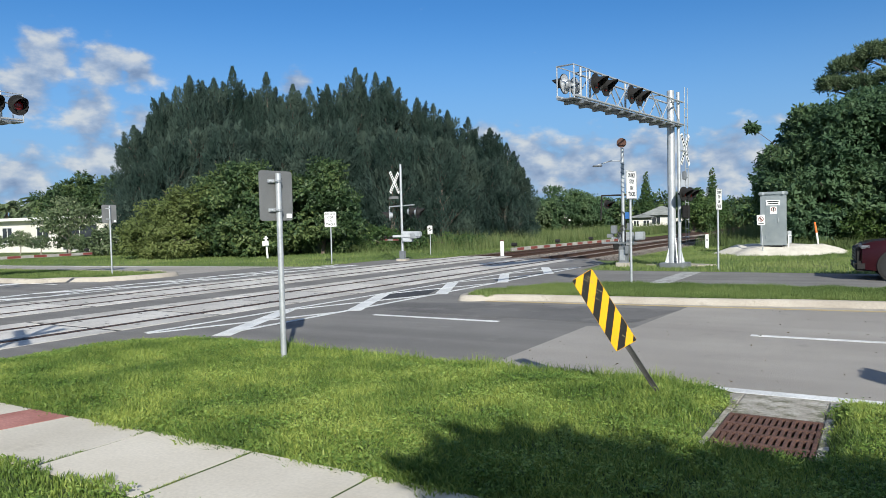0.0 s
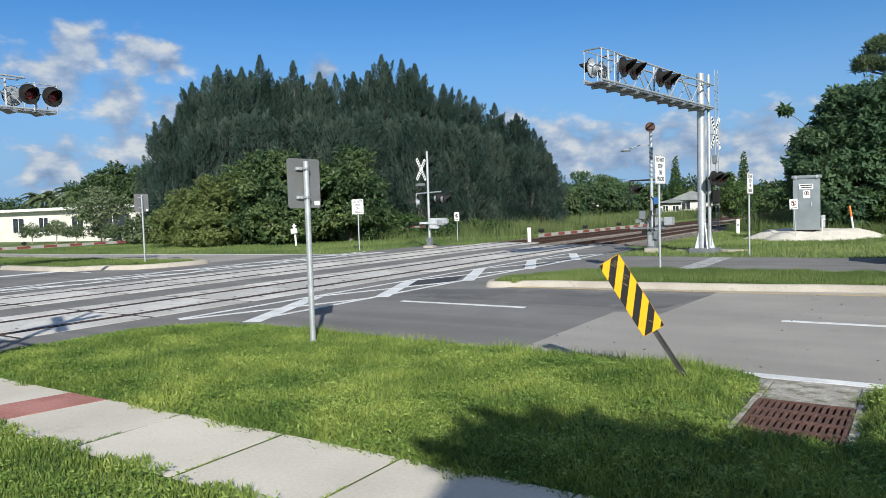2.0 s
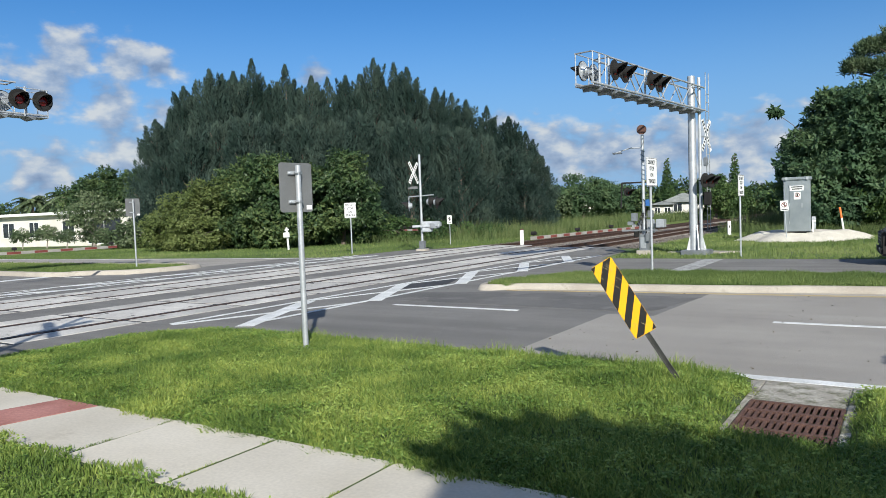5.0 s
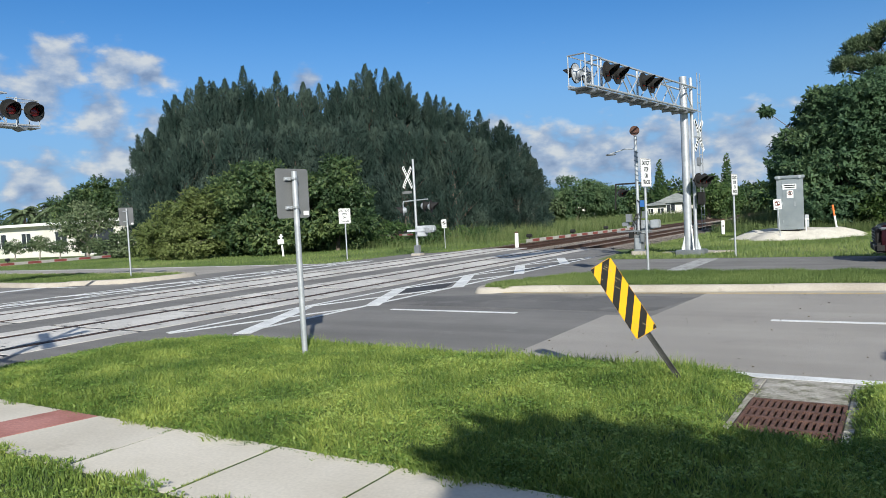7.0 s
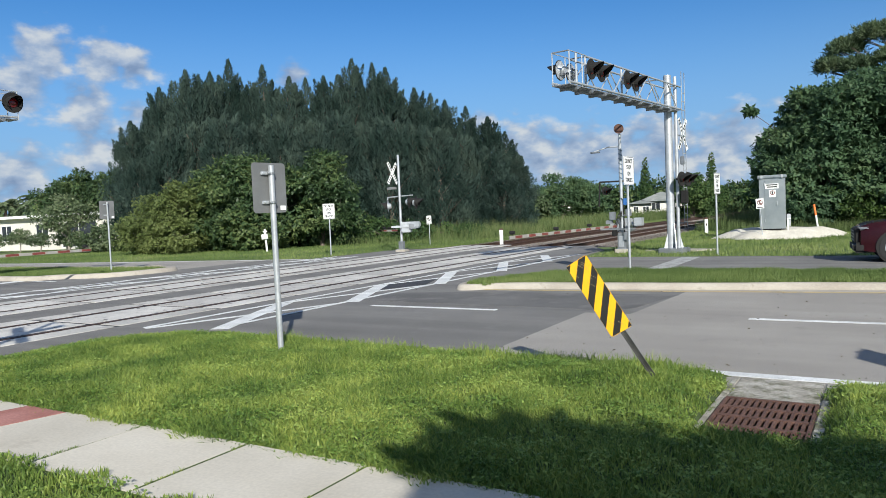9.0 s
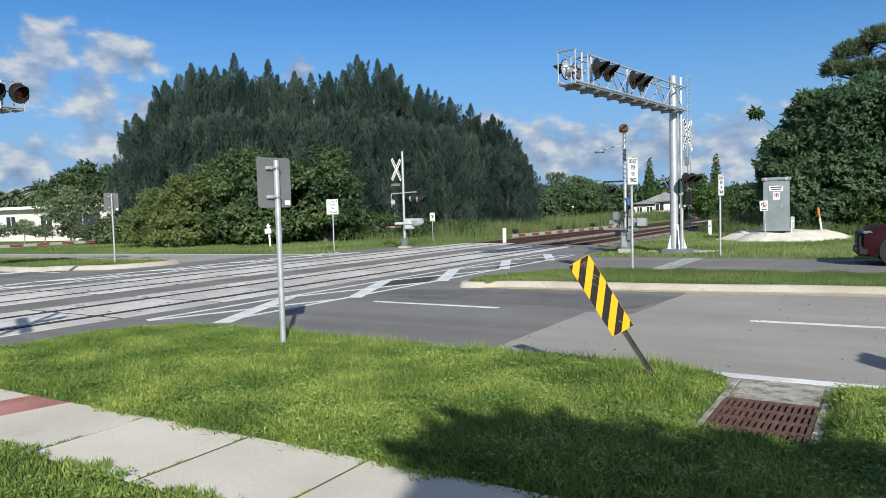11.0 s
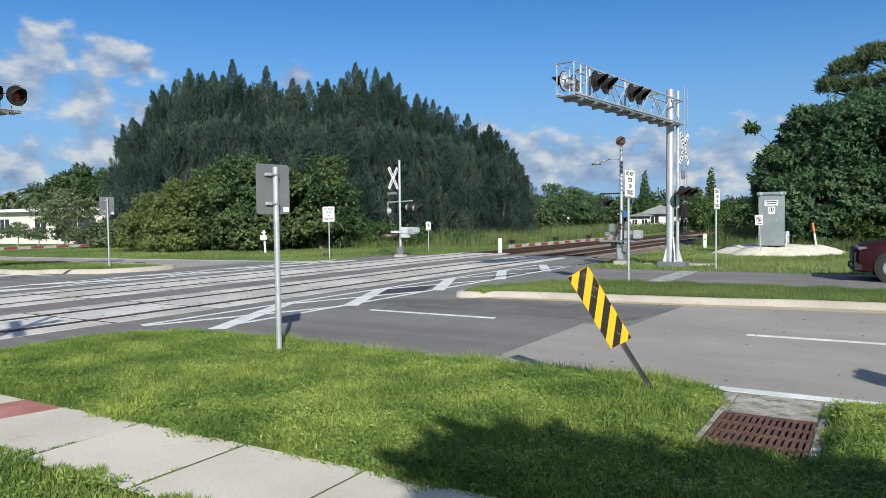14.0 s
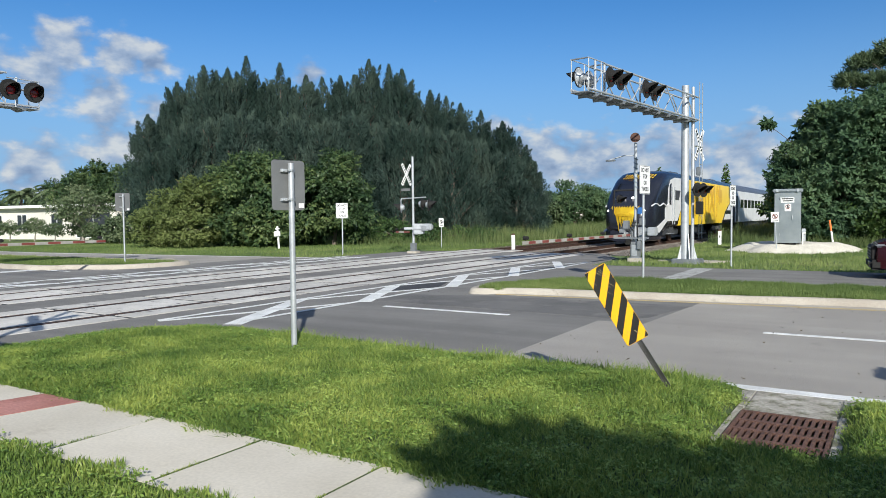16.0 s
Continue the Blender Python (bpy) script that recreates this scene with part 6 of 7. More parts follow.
def suv(at, yaw, label, paint):
    """A sport utility vehicle, nose along -x."""
    t = thing("car", label, "car", pose(*at, 0, 0, yaw))
    bm = bmesh.new()
    # stations along x: half width, floor, waist, hood
    st = [(0.0, 0.62, 0.42, 0.72), (0.1, 0.84, 0.3, 0.92), (0.35, 0.92, 0.26, 1.0), (0.95, 0.94, 0.26, 1.06), (1.35, 0.95, 0.26, 1.1), (2.6, 0.95, 0.26, 1.12), (4.0, 0.94, 0.28, 1.12), (4.55, 0.9, 0.34, 1.08), (4.7, 0.8, 0.46, 0.98)]
    rows = []
    for x, w, f, h in st:
        ring = []
        for a, b in ((-1, 0.0), (-1.0, 0.5), (-0.97, 0.85), (-0.86, 1.0), (0, 1.035), (0.86, 1.0), (0.97, 0.85), (1.0, 0.5), (1, 0.0)):
            ring.append(bm.verts.new((x, a * w, f + b * (h - f))))
        rows.append(ring)
    for r0, r1 in zip(rows, rows[1:]):
        for k in range(8):
            bm.faces.new((r0[k], r0[k + 1], r1[k + 1], r1[k]))
        bm.faces.new((r0[8], r0[0], r1[0], r1[8]))
    bm.faces.new(rows[0])
    bm.faces.new(rows[-1][::-1])
    bmesh.ops.subdivide_edges(bm, edges=[e for e in bm.edges], cuts=1, smooth=0.4, use_grid_fill=True)
    body = part("body", bm, paint, t, "", True)
    bm = bmesh.new()
    rows = []
    for x, w, z in ((1.25, 0.84, 1.08), (1.95, 0.74, 1.66), (2.6, 0.72, 1.74), (3.9, 0.71, 1.7), (4.45, 0.78, 1.1)):
        rows.append([bm.verts.new(q) for q in ((x, -w, min(z, 1.08) if z < 1.2 else z - 0.06), (x, -w * 0.8, z), (x, w * 0.8, z), (x, w, min(z, 1.08) if z < 1.2 else z - 0.06))])
    for r0, r1 in zip(rows, rows[1:]):
        for k in range(3):
            bm.faces.new((r0[k], r0[k + 1], r1[k + 1], r1[k]))
    part("cabin", bm, paint, t, "", True)
    for s in (-1, 1):
        bm = prism(bmesh.new(), [(1.5, 1.12), (2.05, 1.58), (3.75, 1.6), (4.3, 1.12)], -0.01, 0.0)
        bmesh.ops.transform(bm, matrix=Matrix.Translation((0, s * 0.82, 0)) @ UPRIGHT, verts=bm.verts)
        part("window", bm, GLASS, t)
        part("mirror", box(bmesh.new(), 1.55, 1.75, s * 1.02 - 0.1, s * 1.02 + 0.1, 1.1, 1.26, 0.04), BLACK_PAINT, t)
        hl = part("headlight", box(bmesh.new(), 0.05, 0.4, s * 0.74 - 0.13, s * 0.74 + 0.13, 0.82, 0.9, 0.03), HEADLIGHT, t, "clear headlight")
        for wx in (0.85, 3.75):
            wheel = part("wheel", rod(bmesh.new(), (wx, s * 0.74, 0.36), (wx, s * 0.965, 0.36), 0.36, seg=28), TYRE, t, "black tyre", True)
            part("rim", rod(bmesh.new(), (wx, s * 0.955, 0.36), (wx, s * 0.972, 0.36), 0.24, seg=24), RIM, wheel)
            for q in range(5):
                a = q * 1.2566
                part("spoke", rod(bmesh.new(), (wx, s * 0.976, 0.36), (wx + 0.22 * math.cos(a), s * 0.976, 0.36 + 0.22 * math.sin(a)), 0.022, seg=6), GALV, wheel)
            part("wheel_arch", rod(bmesh.new(), (wx, s * 0.9, 0.38), (wx, s * 0.957, 0.38), 0.43, seg=28), BLACK_PAINT, t)
    bm = bmesh.new()
    bm.faces.new([bm.verts.new(q) for q in ((1.3, -0.76, 1.12), (1.3, 0.76, 1.12), (1.93, 0.64, 1.63), (1.93, -0.64, 1.63))])
    bmesh.ops.solidify(bm, geom=bm.faces[:], thickness=-0.012)
    part("windscreen", bm, GLASS, t)
    grille = part("grille", box(bmesh.new(), -0.04, 0.12, -0.74, 0.74, 0.48, 0.86, 0.03), BLACK_PAINT, t, "dark grille")
    for i in range(4):
        part("grille_bar", box(bmesh.new(), -0.05, 0.0, -0.6, 0.6, 0.54 + i * 0.08, 0.555 + i * 0.08), GALV_DULL, grille)
    part("bumper", box(bmesh.new(), -0.07, 0.5, -0.86, 0.86, 0.24, 0.5, 0.06), BLACK_PAINT, t, "black lower bumper")
    for s in (-1, 1):
        part("fog_lamp", rod(bmesh.new(), (-0.085, s * 0.62, 0.42), (-0.06, s * 0.62, 0.42), 0.05, seg=12), HEADLIGHT, t)
    return t


suv((-0.3, 21.9, 0.0), 4, "dark red sport utility vehicle waiting at the crossing", CAR_RED)


# ---- houses ----
STUCCO = pbr("white_stucco", (0.6, 0.57, 0.51), (0.7, 0.67, 0.61), 0.8, 0.9, bump=0.3, fine=25, speck=0.06)
ROOF_GREY = pbr("grey_shingles", (0.19, 0.205, 0.19), (0.29, 0.3, 0.28), 1.2, 0.9, bump=0.4, fine=12, speck=0.2)
OPENING = pbr("opening_dark", (0.02, 0.025, 0.03), (0.04, 0.045, 0.05), 2, 0.1)


def house(at, yaw, w, d, h, roof, label, openings):
    t = thing("house", label, "house", pose(*at, 0, 0, yaw))
    wall = part("wall", box(bmesh.new(), -w / 2, w / 2, -d / 2, d / 2, -0.2, h), STUCCO, t)
    if roof == "flat":
        part("roof", box(bmesh.new(), -w / 2 - 0.5, w / 2 + 0.5, -d / 2 - 0.6, d / 2 + 0.4, h, h + 0.22, 0.02), WHITE_PAINT, t, "white flat roof")
        part("fascia", box(bmesh.new(), -w / 2 - 0.52, w / 2 + 0.52, -d / 2 - 0.64, -d / 2 - 0.6, h - 0.04, h + 0.2), WHITE_PAINT, t)
    else:
        bm = bmesh.new()
        q = [bm.verts.new(v) for v in ((-w / 2 - 0.6, -d / 2 - 0.6, h), (w / 2 + 0.6, -d / 2 - 0.6, h), (w / 2 + 0.6, d / 2 + 0.6, h), (-w / 2 - 0.6, d / 2 + 0.6, h), (-w / 2 + d * 0.4, 0, h + roof), (w / 2 - d * 0.4, 0, h + roof))]
        for f in ((0, 1, 5, 4), (1, 2, 5), (2, 3, 4, 5), (3, 0, 4), (3, 2, 1, 0)):
            bm.faces.new([q[i] for i in f])
        part("roof", bm, ROOF_GREY, t, "grey hipped roof")
    # dark panes for the windows, and for the white house's shaded porch
    for x0, x1, z0, z1 in openings:
        win = part("window", box(bmesh.new(), x0, x1, -d / 2 - 0.02, -d / 2 + 0.05, z0, z1), OPENING, t, "dark wall opening")
        part("frame", box(box(box(box(bmesh.new(), x0 - 0.06, x1 + 0.06, -d / 2 - 0.05, -d / 2 - 0.01, z1, z1 + 0.07), x0 - 0.06, x1 + 0.06, -d / 2 - 0.07, -d / 2 - 0.01, z0 - 0.07, z0), x0 - 0.06, x0, -d / 2 - 0.05, -d / 2 - 0.01, z0, z1), x1, x1 + 0.06, -d / 2 - 0.05, -d / 2 - 0.01, z0, z1), WHITE_PAINT, win)
        part("mullion", box(bmesh.new(), (x0 + x1) / 2 - 0.03, (x0 + x1) / 2 + 0.03, -d / 2 - 0.045, -d / 2 - 0.02, z0, z1), WHITE_PAINT, win)
    return t


# the last, widest opening is a flat dark panel painting the porch's shade
house((-70, 41.0, 0), 6, 24, 8, 3.0, "flat", "long low white house with a flat roof", ((-6.2, -4.4, 0.9, 2.3), (-2.0, -0.6, 0.9, 2.3), (3.0, 4.6, 0.9, 2.3), (6.5, 11.0, 0.2, 2.4)))
house((-26.0, 106, 0), 16, 5.9, 7, 2.2, 1.35, "pale house with a grey hipped roof far off", ((-1.5, -0.4, 0.9, 2.0), (0.6, 1.7, 0.9, 2.0)))
house((-26.1, 95, 0), 16, 2.7, 4, 1.9, 0.5, "small white outbuilding far off", ((-0.9, -0.3, 0.8, 1.5), (0.3, 1.0, 0.8, 1.5)))
house((-47, 108, 0), 30, 14, 8, 2.8, 1.0, "white house beyond the weeds", ((-4, -2.5, 0.9, 2.1), (2, 4, 0.9, 2.1)))
for x, y in ((-33.8, 92), (-21.2, 100)):
    t = thing("utility_pole", "pale utility pole far off", "pole", pose(x, y, 0))
    part("pole", rod(bmesh.new(), (0, 0, -0.2), (0, 0, 5.4), 0.11, 0.08, 10), GALV_DULL, t)
    part("cap", rod(bmesh.new(), (0, 0, 5.4), (0, 0, 5.55), 0.12, seg=8), GALV_DULL, t)


# ---- train ----
T_DARK = pbr("train_black", (0.012, 0.014, 0.022), (0.018, 0.02, 0.03), 1, 0.25, speck=0.05)
T_YELLOW = pbr("train_yellow", (0.84, 0.56, 0.03), (0.88, 0.6, 0.035), 1.5, 0.35, speck=0.03)
T_AMBER = pbr("train_amber", (0.62, 0.36, 0.012), (0.68, 0.4, 0.015), 1.5, 0.35, speck=0.03)
T_WHITE = pbr("train_silver", (0.62, 0.62, 0.62), (0.7, 0.7, 0.7), 1.5, 0.35, speck=0.03)
T_GREY = pbr("train_grey", (0.03, 0.032, 0.035), (0.055, 0.058, 0.062), 2, 0.6, speck=0.1)
T_ROOF = pbr("train_roof", (0.06, 0.075, 0.11), (0.09, 0.105, 0.14), 2, 0.45, speck=0.08)
T_TEAL = pbr("train_mint", (0.42, 0.56, 0.53), (0.5, 0.62, 0.6), 2, 0.4)
T_LIGHT = glow("train_headlight", (1.0, 0.98, 0.92), 3.0)


def vehicle_shell(stations, n=20):
    """Loft of rounded-box rings along y: (y, half width, floor, top, roundness)."""
    bm = bmesh.new()
    rings = []
    for y, w, f, h, e in stations:
        ring = []
        for i in range(n):
            a = 2 * math.pi * (i + 0.5) / n
            c, s = math.cos(a), math.sin(a)
            ring.append(bm.verts.new((w * math.copysign(abs(c) ** e, c), y, (f + h) / 2 + (h - f) / 2 * math.copysign(abs(s) ** e, s))))
        rings.append(ring)
    for a, b in zip(rings, rings[1:]):
        for i in range(n):
            bm.faces.new((a[i], a[(i + 1) % n], b[(i + 1) % n], b[i]))
    bm.faces.new(rings[0])
    bm.faces.new(rings[-1][::-1])
    return bm


def side_panel(parent, s, pts, material, name="livery_panel", x=1.5, t=0.012):
    """A painted panel on the side wall: outline (y, z), on side s."""
    bm = bmesh.new()
    a = [bm.verts.new((s * x, y, z)) for y, z in pts]
    b = [bm.verts.new((s * (x + t), y, z)) for y, z in pts]
    bm.faces.new(b)
    bm.faces.new(a[::-1])
    for i in range(len(pts)):
        j = (i + 1) % len(pts)
        bm.faces.new((a[i], a[j], b[j], b[i]))
    return part(name, bm, material, parent)


def bogie(parent, y, r=0.5):
    fr = part("bogie", box(bmesh.new(), -0.95, 0.95, y - 0.3, y + 0.3, 0.45, 0.8, 0.05), T_GREY, parent, "dark bogie frame")
    for s in (-1, 1):
        part("side_frame", box(bmesh.new(), s * 1.11 - 0.09, s * 1.11 + 0.09, y - 1.9, y + 1.9, 0.42, 0.82, 0.05), T_GREY, fr)
    for dy in (-1.25, 1.25):
        for s in (-1, 1):
            part("wheel", rod(bmesh.new(), (s * 0.7, y + dy, r), (s * 0.84, y + dy, r), r, seg=24), RAIL_STEEL, fr)
        part("axle", rod(bmesh.new(), (-0.9, y + dy, r), (0.9, y + dy, r), 0.09, seg=10), T_GREY, fr)
    for s in (-1, 1):
        for dy in (-0.45, 0.0, 0.45):
            part("spring", rod(bmesh.new(), (s * 1.16, y + dy, 0.5), (s * 1.16, y + dy, 0.95), 0.09, seg=10), T_GREY, fr)


def locomotive():
    t = thing("locomotive", "diesel locomotive with black nose and yellow drip livery", "train", pose(0, 0, 0))
    W, H, L = 1.5, 4.35, 25.2
    part("body", vehicle_shell([(0.0, 0.85, 0.9, 1.75, 0.6), (0.22, 1.12, 0.68, 2.12, 0.5), (0.65, 1.32, 0.55, 2.52, 0.42), (1.25, 1.43, 0.5, 2.98, 0.36), (1.95, 1.47, 0.5, 3.5, 0.34), (2.7, W, 0.5, 3.96, 0.32), (3.5, W, 0.55, 4.24, 0.3), (4.3, W, 0.9, H, 0.28), (L - 0.2, W, 0.9, H, 0.28), (L, 1.45, 0.95, 4.3, 0.28)], 28), T_DARK, t, "black body shell", True)

    def nose_y(z):
        return float(np.interp(z, [0.9, 1.75, 2.12, 2.52, 2.98, 3.5, 3.96, 4.24], [0.02, 0.0, 0.2, 0.62, 1.2, 1.9, 2.66, 3.45]))

    def nose_patch(name, pts, material, label, out=0.07):
        bm = bmesh.new()
        vs = []
        for x, z in pts:
            vs.append(bm.verts.new((x, nose_y(z) - out + 0.16 * (x / 0.9) ** 2, z)))
        bm.faces.new(vs)
        bmesh.ops.solidify(bm, geom=bm.faces[:], thickness=0.05)
        return part(name, bm, material, t, label)

    nose_patch("windscreen", ((-1.0, 3.05), (1.0, 3.05), (0.92, 3.55), (-0.92, 3.55)), GLASS, "dark windscreen", 0.12)
    for s in (-0.24, 0.24):
        y = nose_y(2.68)
        part("headlight", rod(bmesh.new(), (s, y - 0.16, 2.68), (s, y + 0.1, 2.68), 0.055, seg=14), T_LIGHT, t, "lit white headlight")
    for s in (-1, 1):
        part("ditch_light", rod(bmesh.new(), (s * 1.05, 0.2, 1.95), (s * 1.05, 0.4, 1.95), 0.045, seg=12), T_LIGHT, t, "lit ditch light")
    # yellow drips down the nose, yellow strokes over the brow
    rr = random.Random(8)
    bm = bmesh.new()
    rows = []
    for k in range(9):
        z = 1.62 + 0.5 * k / 8
        w = 0.5 + 0.34 * k / 8
        rows.append([bm.verts.new((w * c, nose_y(z) - 0.12 + 0.19 * (w * c / 0.9) ** 2, z)) for c in (-1, -0.66, -0.33, 0, 0.33, 0.66, 1)])
    for a, b in zip(rows, rows[1:]):
        for k in range(6):
            bm.faces.new((a[k], a[k + 1], b[k + 1], b[k]))
    bmesh.ops.solidify(bm, geom=bm.faces[:], thickness=0.05)
    part("livery_band", bm, T_YELLOW, t, "yellow band down the nose")
    for i in range(12):
        x = -0.86 + i * 0.156
        u = -0.5 + i * 0.09
        top, drop = 1.72, 0.45 + 0.5 * rr.random()
        nose_patch("livery_drip", ((u * 0.8 - 0.02, top - drop), (u * 0.8 + 0.012, top - drop), (u + 0.045, top), (u - 0.045, top)), T_YELLOW, "yellow paint drip on the nose")
        nose_patch("livery_tooth", ((x - 0.06, 2.08), (x + 0.07, 2.08), (x + 0.02, 2.24)), T_YELLOW, "yellow paint tooth")
        nose_patch("livery_stroke", ((x - 0.04, 3.86), (x + 0.04, 3.86), (x + 0.12, 4.14), (x + 0.03, 4.14)), T_YELLOW, "yellow stroke over the windscreen", 0.14)
    part("coupler_cover", box(bmesh.new(), -0.3, 0.3, -0.1, 0.3, 0.8, 1.1, 0.06), T_GREY, t)
    part("pilot", vehicle_shell([(0.12, 0.9, 0.18, 0.9, 0.5), (0.5, 1.28, 0.16, 0.95, 0.4), (2.4, 1.4, 0.16, 0.95, 0.3), (2.7, 1.4, 0.2, 0.95, 0.3)], 20), T_DARK, t, "black snow plough", True)
    for s in (-1, 1):
        side_panel(t, s, [(0.7, 0.75), (3.4, 1.6), (3.4, 1.3), (1.7, 0.66)], T_WHITE, "livery_swoosh", 1.36, 0.15)
        for k in range(5):
            y0 = 0.7 + k * 0.62
            x0, x1 = (1.34 + 0.17 * min(1, q / 3) for q in (k, k + 1))
            bm = rod(bmesh.new(), (s * x0, y0, 2.2 + 0.16 * (k % 2)), (s * x1, y0 + 0.62, 2.2 + 0.16 * ((k + 1) % 2)), 0.045, seg=6)
            part("livery_wave", bm, T_WHITE, t, "white zigzag line")
        side_panel(t, s, [(2.9, 1.3), (5.9, 1.3), (7.0, 2.2), (8.5, 3.98), (5.2, 3.98), (4.2, 3.8), (3.7, 3.3), (3.5, 2.2), (2.9, 2.1)], T_WHITE)
        side_panel(t, s, [(3.9, 2.3), (4.35, 2.3), (4.35, 3.6), (3.9, 3.5)], T_DARK, "cab_door", 1.513)
        side_panel(t, s, [(5.2, 2.6), (6.2, 2.6), (6.6, 3.2), (5.2, 3.2)], T_GREY, "cab_window", 1.513)
        for y in (4.5, 5.0):
            part("grab_rail", rod(bmesh.new(), (s * 1.56, y, 1.1), (s * 1.56, y, 3.4), 0.03, seg=8), GALV, t)
        side_panel(t, s, [(5.9, 1.0), (20.2, 1.0), (21.6, 1.9), (23.6, 2.6), (24.6, 3.3), (24.6, 3.98), (8.5, 3.98), (7.0, 2.2)], T_YELLOW, x=1.504)
        rr = random.Random(3)
        for k in range(11):
            y = 8.6 + k * 1.05
            z = 1.2 + 1.3 * rr.random()
            side_panel(t, s, [(y, z), (y + 0.25, z - 0.1), (y + 0.4, 3.9), (y - 0.06, 3.9)], T_AMBER, "livery_streak", 1.517)
        side_panel(t, s, [(15.0, 1.5), (15.5, 1.5), (17.2, 3.6), (16.7, 3.6)], T_AMBER, "livery_streak", 1.519)
        side_panel(t, s, [(17.3, 1.9), (16.8, 1.9), (15.4, 3.6), (15.9, 3.6)], T_AMBER, "livery_streak", 1.521)
        side_panel(t, s, [(18.6, 2.6), (20.0, 2.6), (20.0, 3.6), (18.6, 3.6)], T_AMBER, "grille", 1.519, 0.03)
        for k in range(9):
            side_panel(t, s, [(10.6 + k * 0.33, 2.35), (10.8 + k * 0.33, 2.35), (10.8 + k * 0.33, 2.85 + 0.16 * (k % 2)), (10.6 + k * 0.33, 2.85 + 0.16 * (k % 2))], T_AMBER, "letter_bar", 1.531, 0.004)
        side_panel(t, s, [(21.0, 1.25), (25.0, 1.25), (25.0, 1.7), (21.8, 1.7)], T_WHITE, x=1.51)
        side_panel(t, s, [(22.4, 2.0), (25.0, 2.0), (25.0, 2.5), (23.7, 2.5)], T_WHITE)
        part("fuel_tank", box(bmesh.new(), s * 0.7 - 0.55, s * 0.7 + 0.55, 9.6, 15.0, 0.35, 0.98, 0.1), T_GREY, t)
        part("step", box(bmesh.new(), s * 1.35 - 0.15, s * 1.35 + 0.15, 4.3, 5.2, 0.5, 0.56), GALV_DULL, t)
    part("roof_panel", box(bmesh.new(), -0.9, 0.9, 4.6, L - 0.3, H - 0.02, H + 0.05, 0.02), T_ROOF, t, "grey blue roof")
    for y in (7.5, 11.0, 15.0, 20.0):
        part("roof_vent", box(bmesh.new(), -0.7, 0.7, y, y + 1.9, H + 0.05, H + 0.16, 0.03), T_ROOF, t)
    bogie(t, 5.4)
    bogie(t, L - 5.0)
    return t


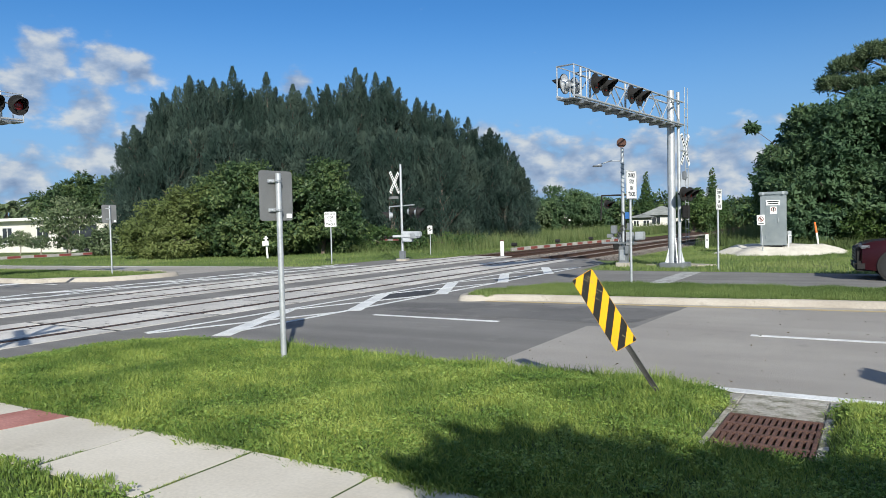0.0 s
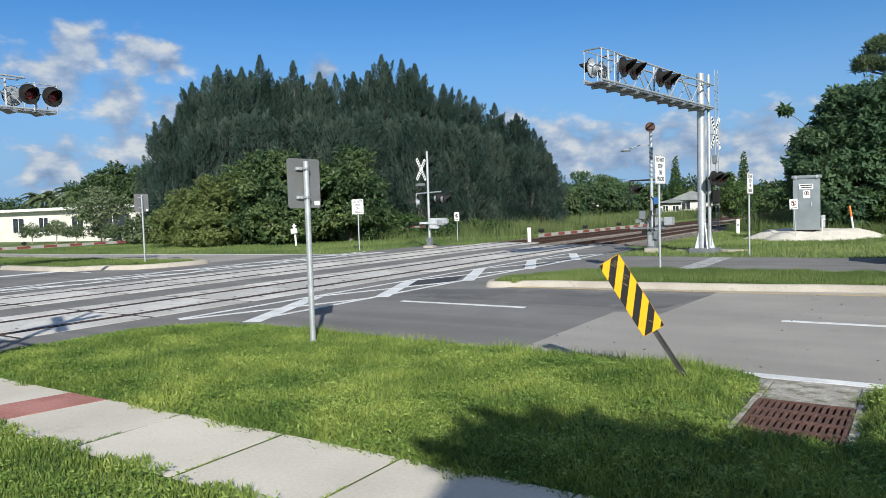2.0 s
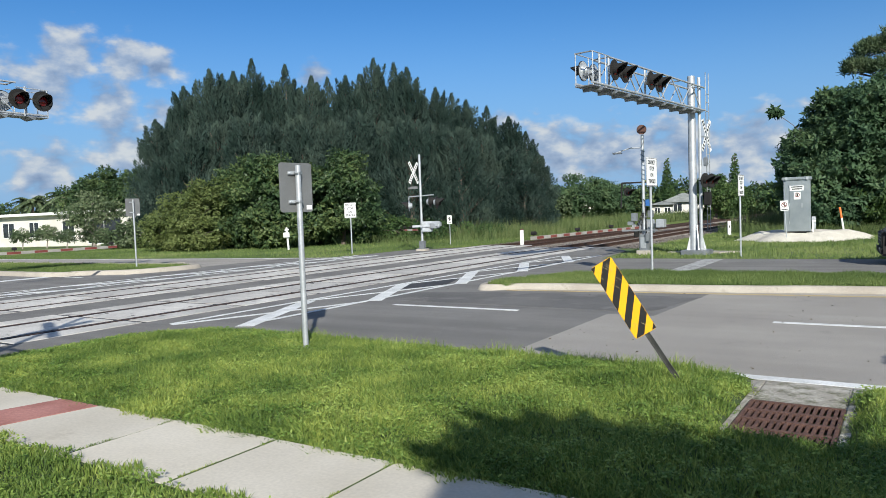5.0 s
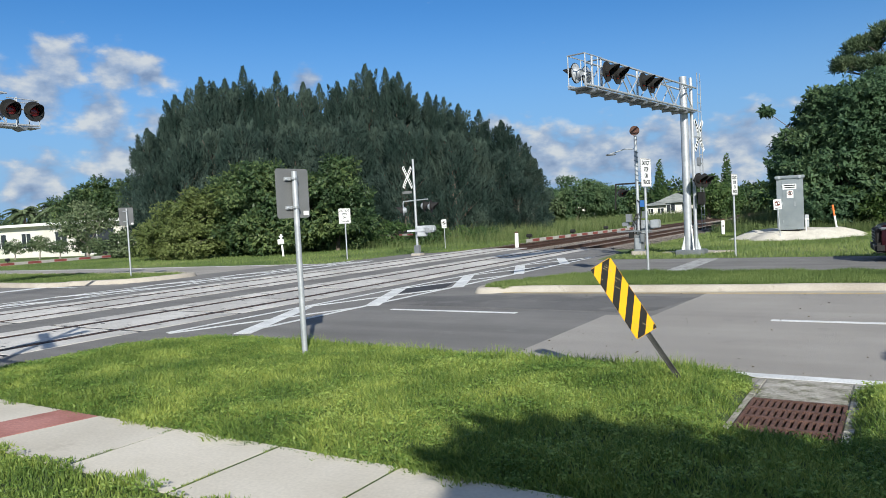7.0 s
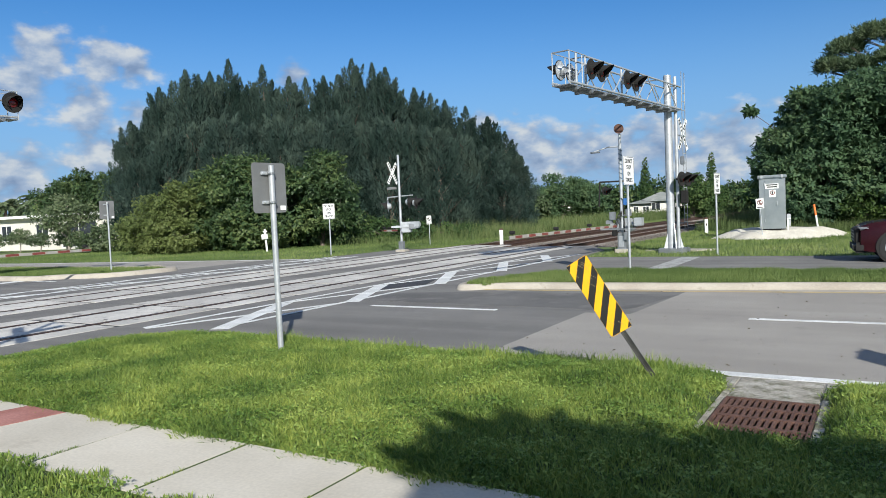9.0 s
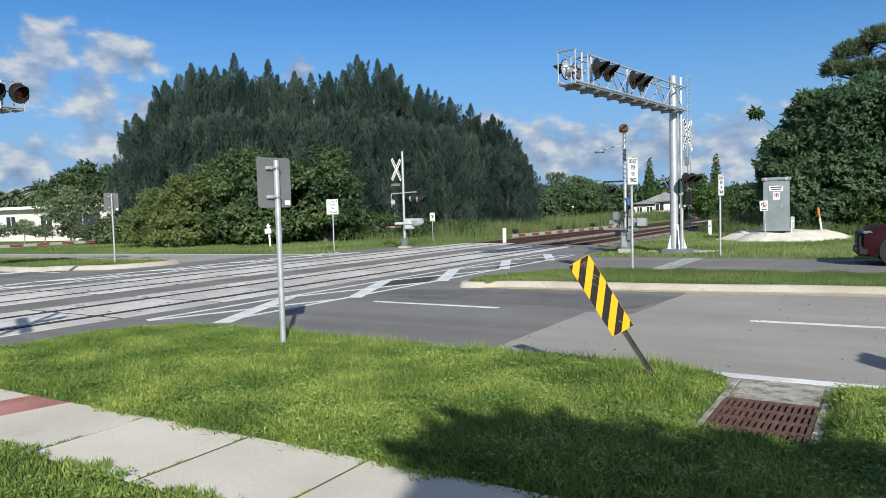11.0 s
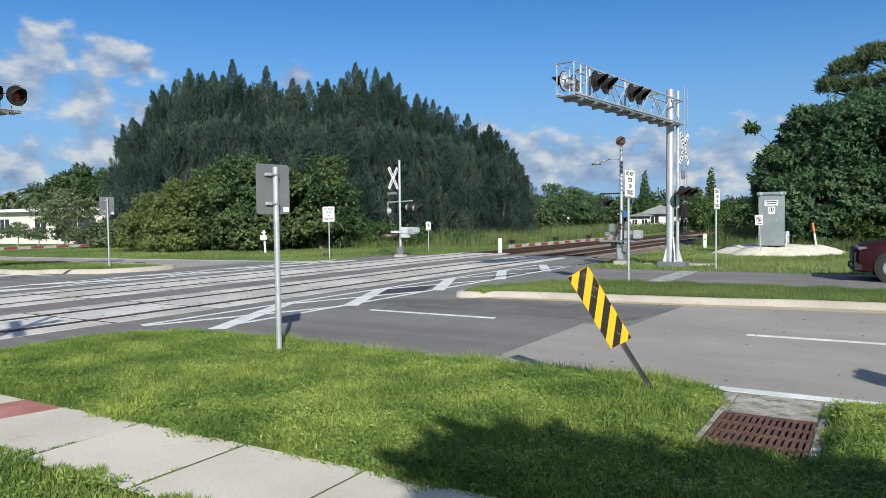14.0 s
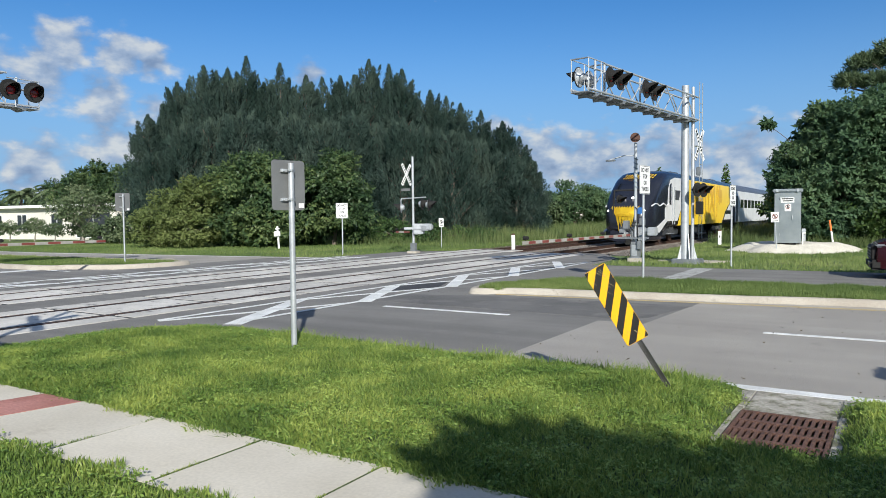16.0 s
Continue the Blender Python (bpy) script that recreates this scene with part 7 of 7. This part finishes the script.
def coach(name="coach"):
    t = thing(name, "silver passenger coach with a dark wall opening band", "train", pose(0, 0, 0), "passenger coaches")
    L, W = 25.5, 1.5
    part("body", vehicle_shell([(0.0, 1.42, 0.95, 4.2, 0.28), (0.2, W, 0.9, 4.3, 0.26), (L - 0.2, W, 0.9, 4.3, 0.26), (L, 1.42, 0.95, 4.2, 0.28)], 24), T_ROOF, t, "dark grey blue shell", True)
    for s in (-1, 1):
        side_panel(t, s, [(0.2, 0.98), (L - 0.2, 0.98), (L - 0.2, 3.72), (0.2, 3.72)], T_WHITE, "side_panel", 1.502)
        side_panel(t, s, [(0.4, 2.15), (L - 0.4, 2.15), (L - 0.4, 3.1), (0.4, 3.1)], T_DARK, "window_band")
        side_panel(t, s, [(2.2, 1.15), (L - 2.2, 1.15), (L - 2.2, 2.0), (2.2, 2.0)], T_TEAL)
        for k in range(10):
            y = 3.0 + k * 2.05
            side_panel(t, s, [(y, 2.25), (y + 1.6, 2.25), (y + 1.6, 3.0), (y, 3.0)], GLASS, "window", 1.513)
        for y in (0.7, L - 1.7):
            side_panel(t, s, [(y, 1.0), (y + 1.0, 1.0), (y + 1.0, 3.3), (y, 3.3)], T_GREY, "door", 1.514)
    part("roof_panel", box(bmesh.new(), -0.9, 0.9, 0.4, L - 0.4, 4.29, 4.35, 0.02), T_ROOF, t, "grey blue roof")
    part("underframe", box(bmesh.new(), -1.2, 1.2, 6.5, L - 6.5, 0.4, 0.95, 0.05), T_GREY, t)
    bogie(t, 4.0, 0.46)
    bogie(t, L - 4.0, 0.46)
    return t


# ---- crossing panels ----
crossing = structure("crossing", box(box(bmesh.new(), -13.96, -11.12, -12, 29.4, -0.18, 0.0025), -18.16, -15.32, -12, 31.5, -0.18, 0.0025), RUBBER, "concrete grade crossing over two tracks")
for ti, tx in enumerate(TRACKS):
    c0 = GAUGE / 2
    cols = ((-c0 - 0.68, -c0 - 0.125), (-c0 + 0.165, c0 - 0.165), (c0 + 0.125, c0 + 0.68))
    meshes = []
    for a, b in cols:
        bm = box(bmesh.new(), a, b, 0.045, 2.195, -0.03, 0.011, 0.006)
        ob = part("panel", bm, PANEL, crossing)
        meshes.append(ob.data)
        ob.location = (tx, -5.9, 0)
    y = -5.9
    end = ends[ti]
    while y + 2.2 < end - 2.25:
        y += 2.245
        for me in meshes:
            ob = new("panel", me)
            ob.parent = crossing
            ob.location = (tx, y, 0.0006 * random.randint(-4, 4))

# lifting slots in the panels
slot = box(bmesh.new(), -0.05, 0.05, -0.012, 0.012, 0.0, 0.0145)
first = part("lifting_slot", slot, RUBBER, crossing)
spots = [(tx + dx, y0 + dy) for ti, tx in enumerate(TRACKS) for k in range(8) for y0 in (3.08 + k * 2.245,) for dx in (-0.42, 0.42) for dy in (0.45, 1.75)]
for i, (x, y) in enumerate(spots):
    ob = first if i == 0 else new("lifting_slot", first.data)
    ob.parent = crossing
    ob.location = (x, y, 0)


# ---- what moves ----
def motions():
    """The train comes down the near track at a steady pace."""
    speed, nose = 60.0, 39.8
    loco = locomotive()
    first, second = coach(), coach()
    for ob, back in ((loco, 0.0), (first, 25.9), (second, 52.1)):
        walk(ob, [(t, pose(TRACKS[0], nose + back + speed * (16.0 - t), 0.012)) for t in (0.0, 4.0, 8.0, 12.0, 14.0, 15.0, 15.5, 16.0)])


motions()
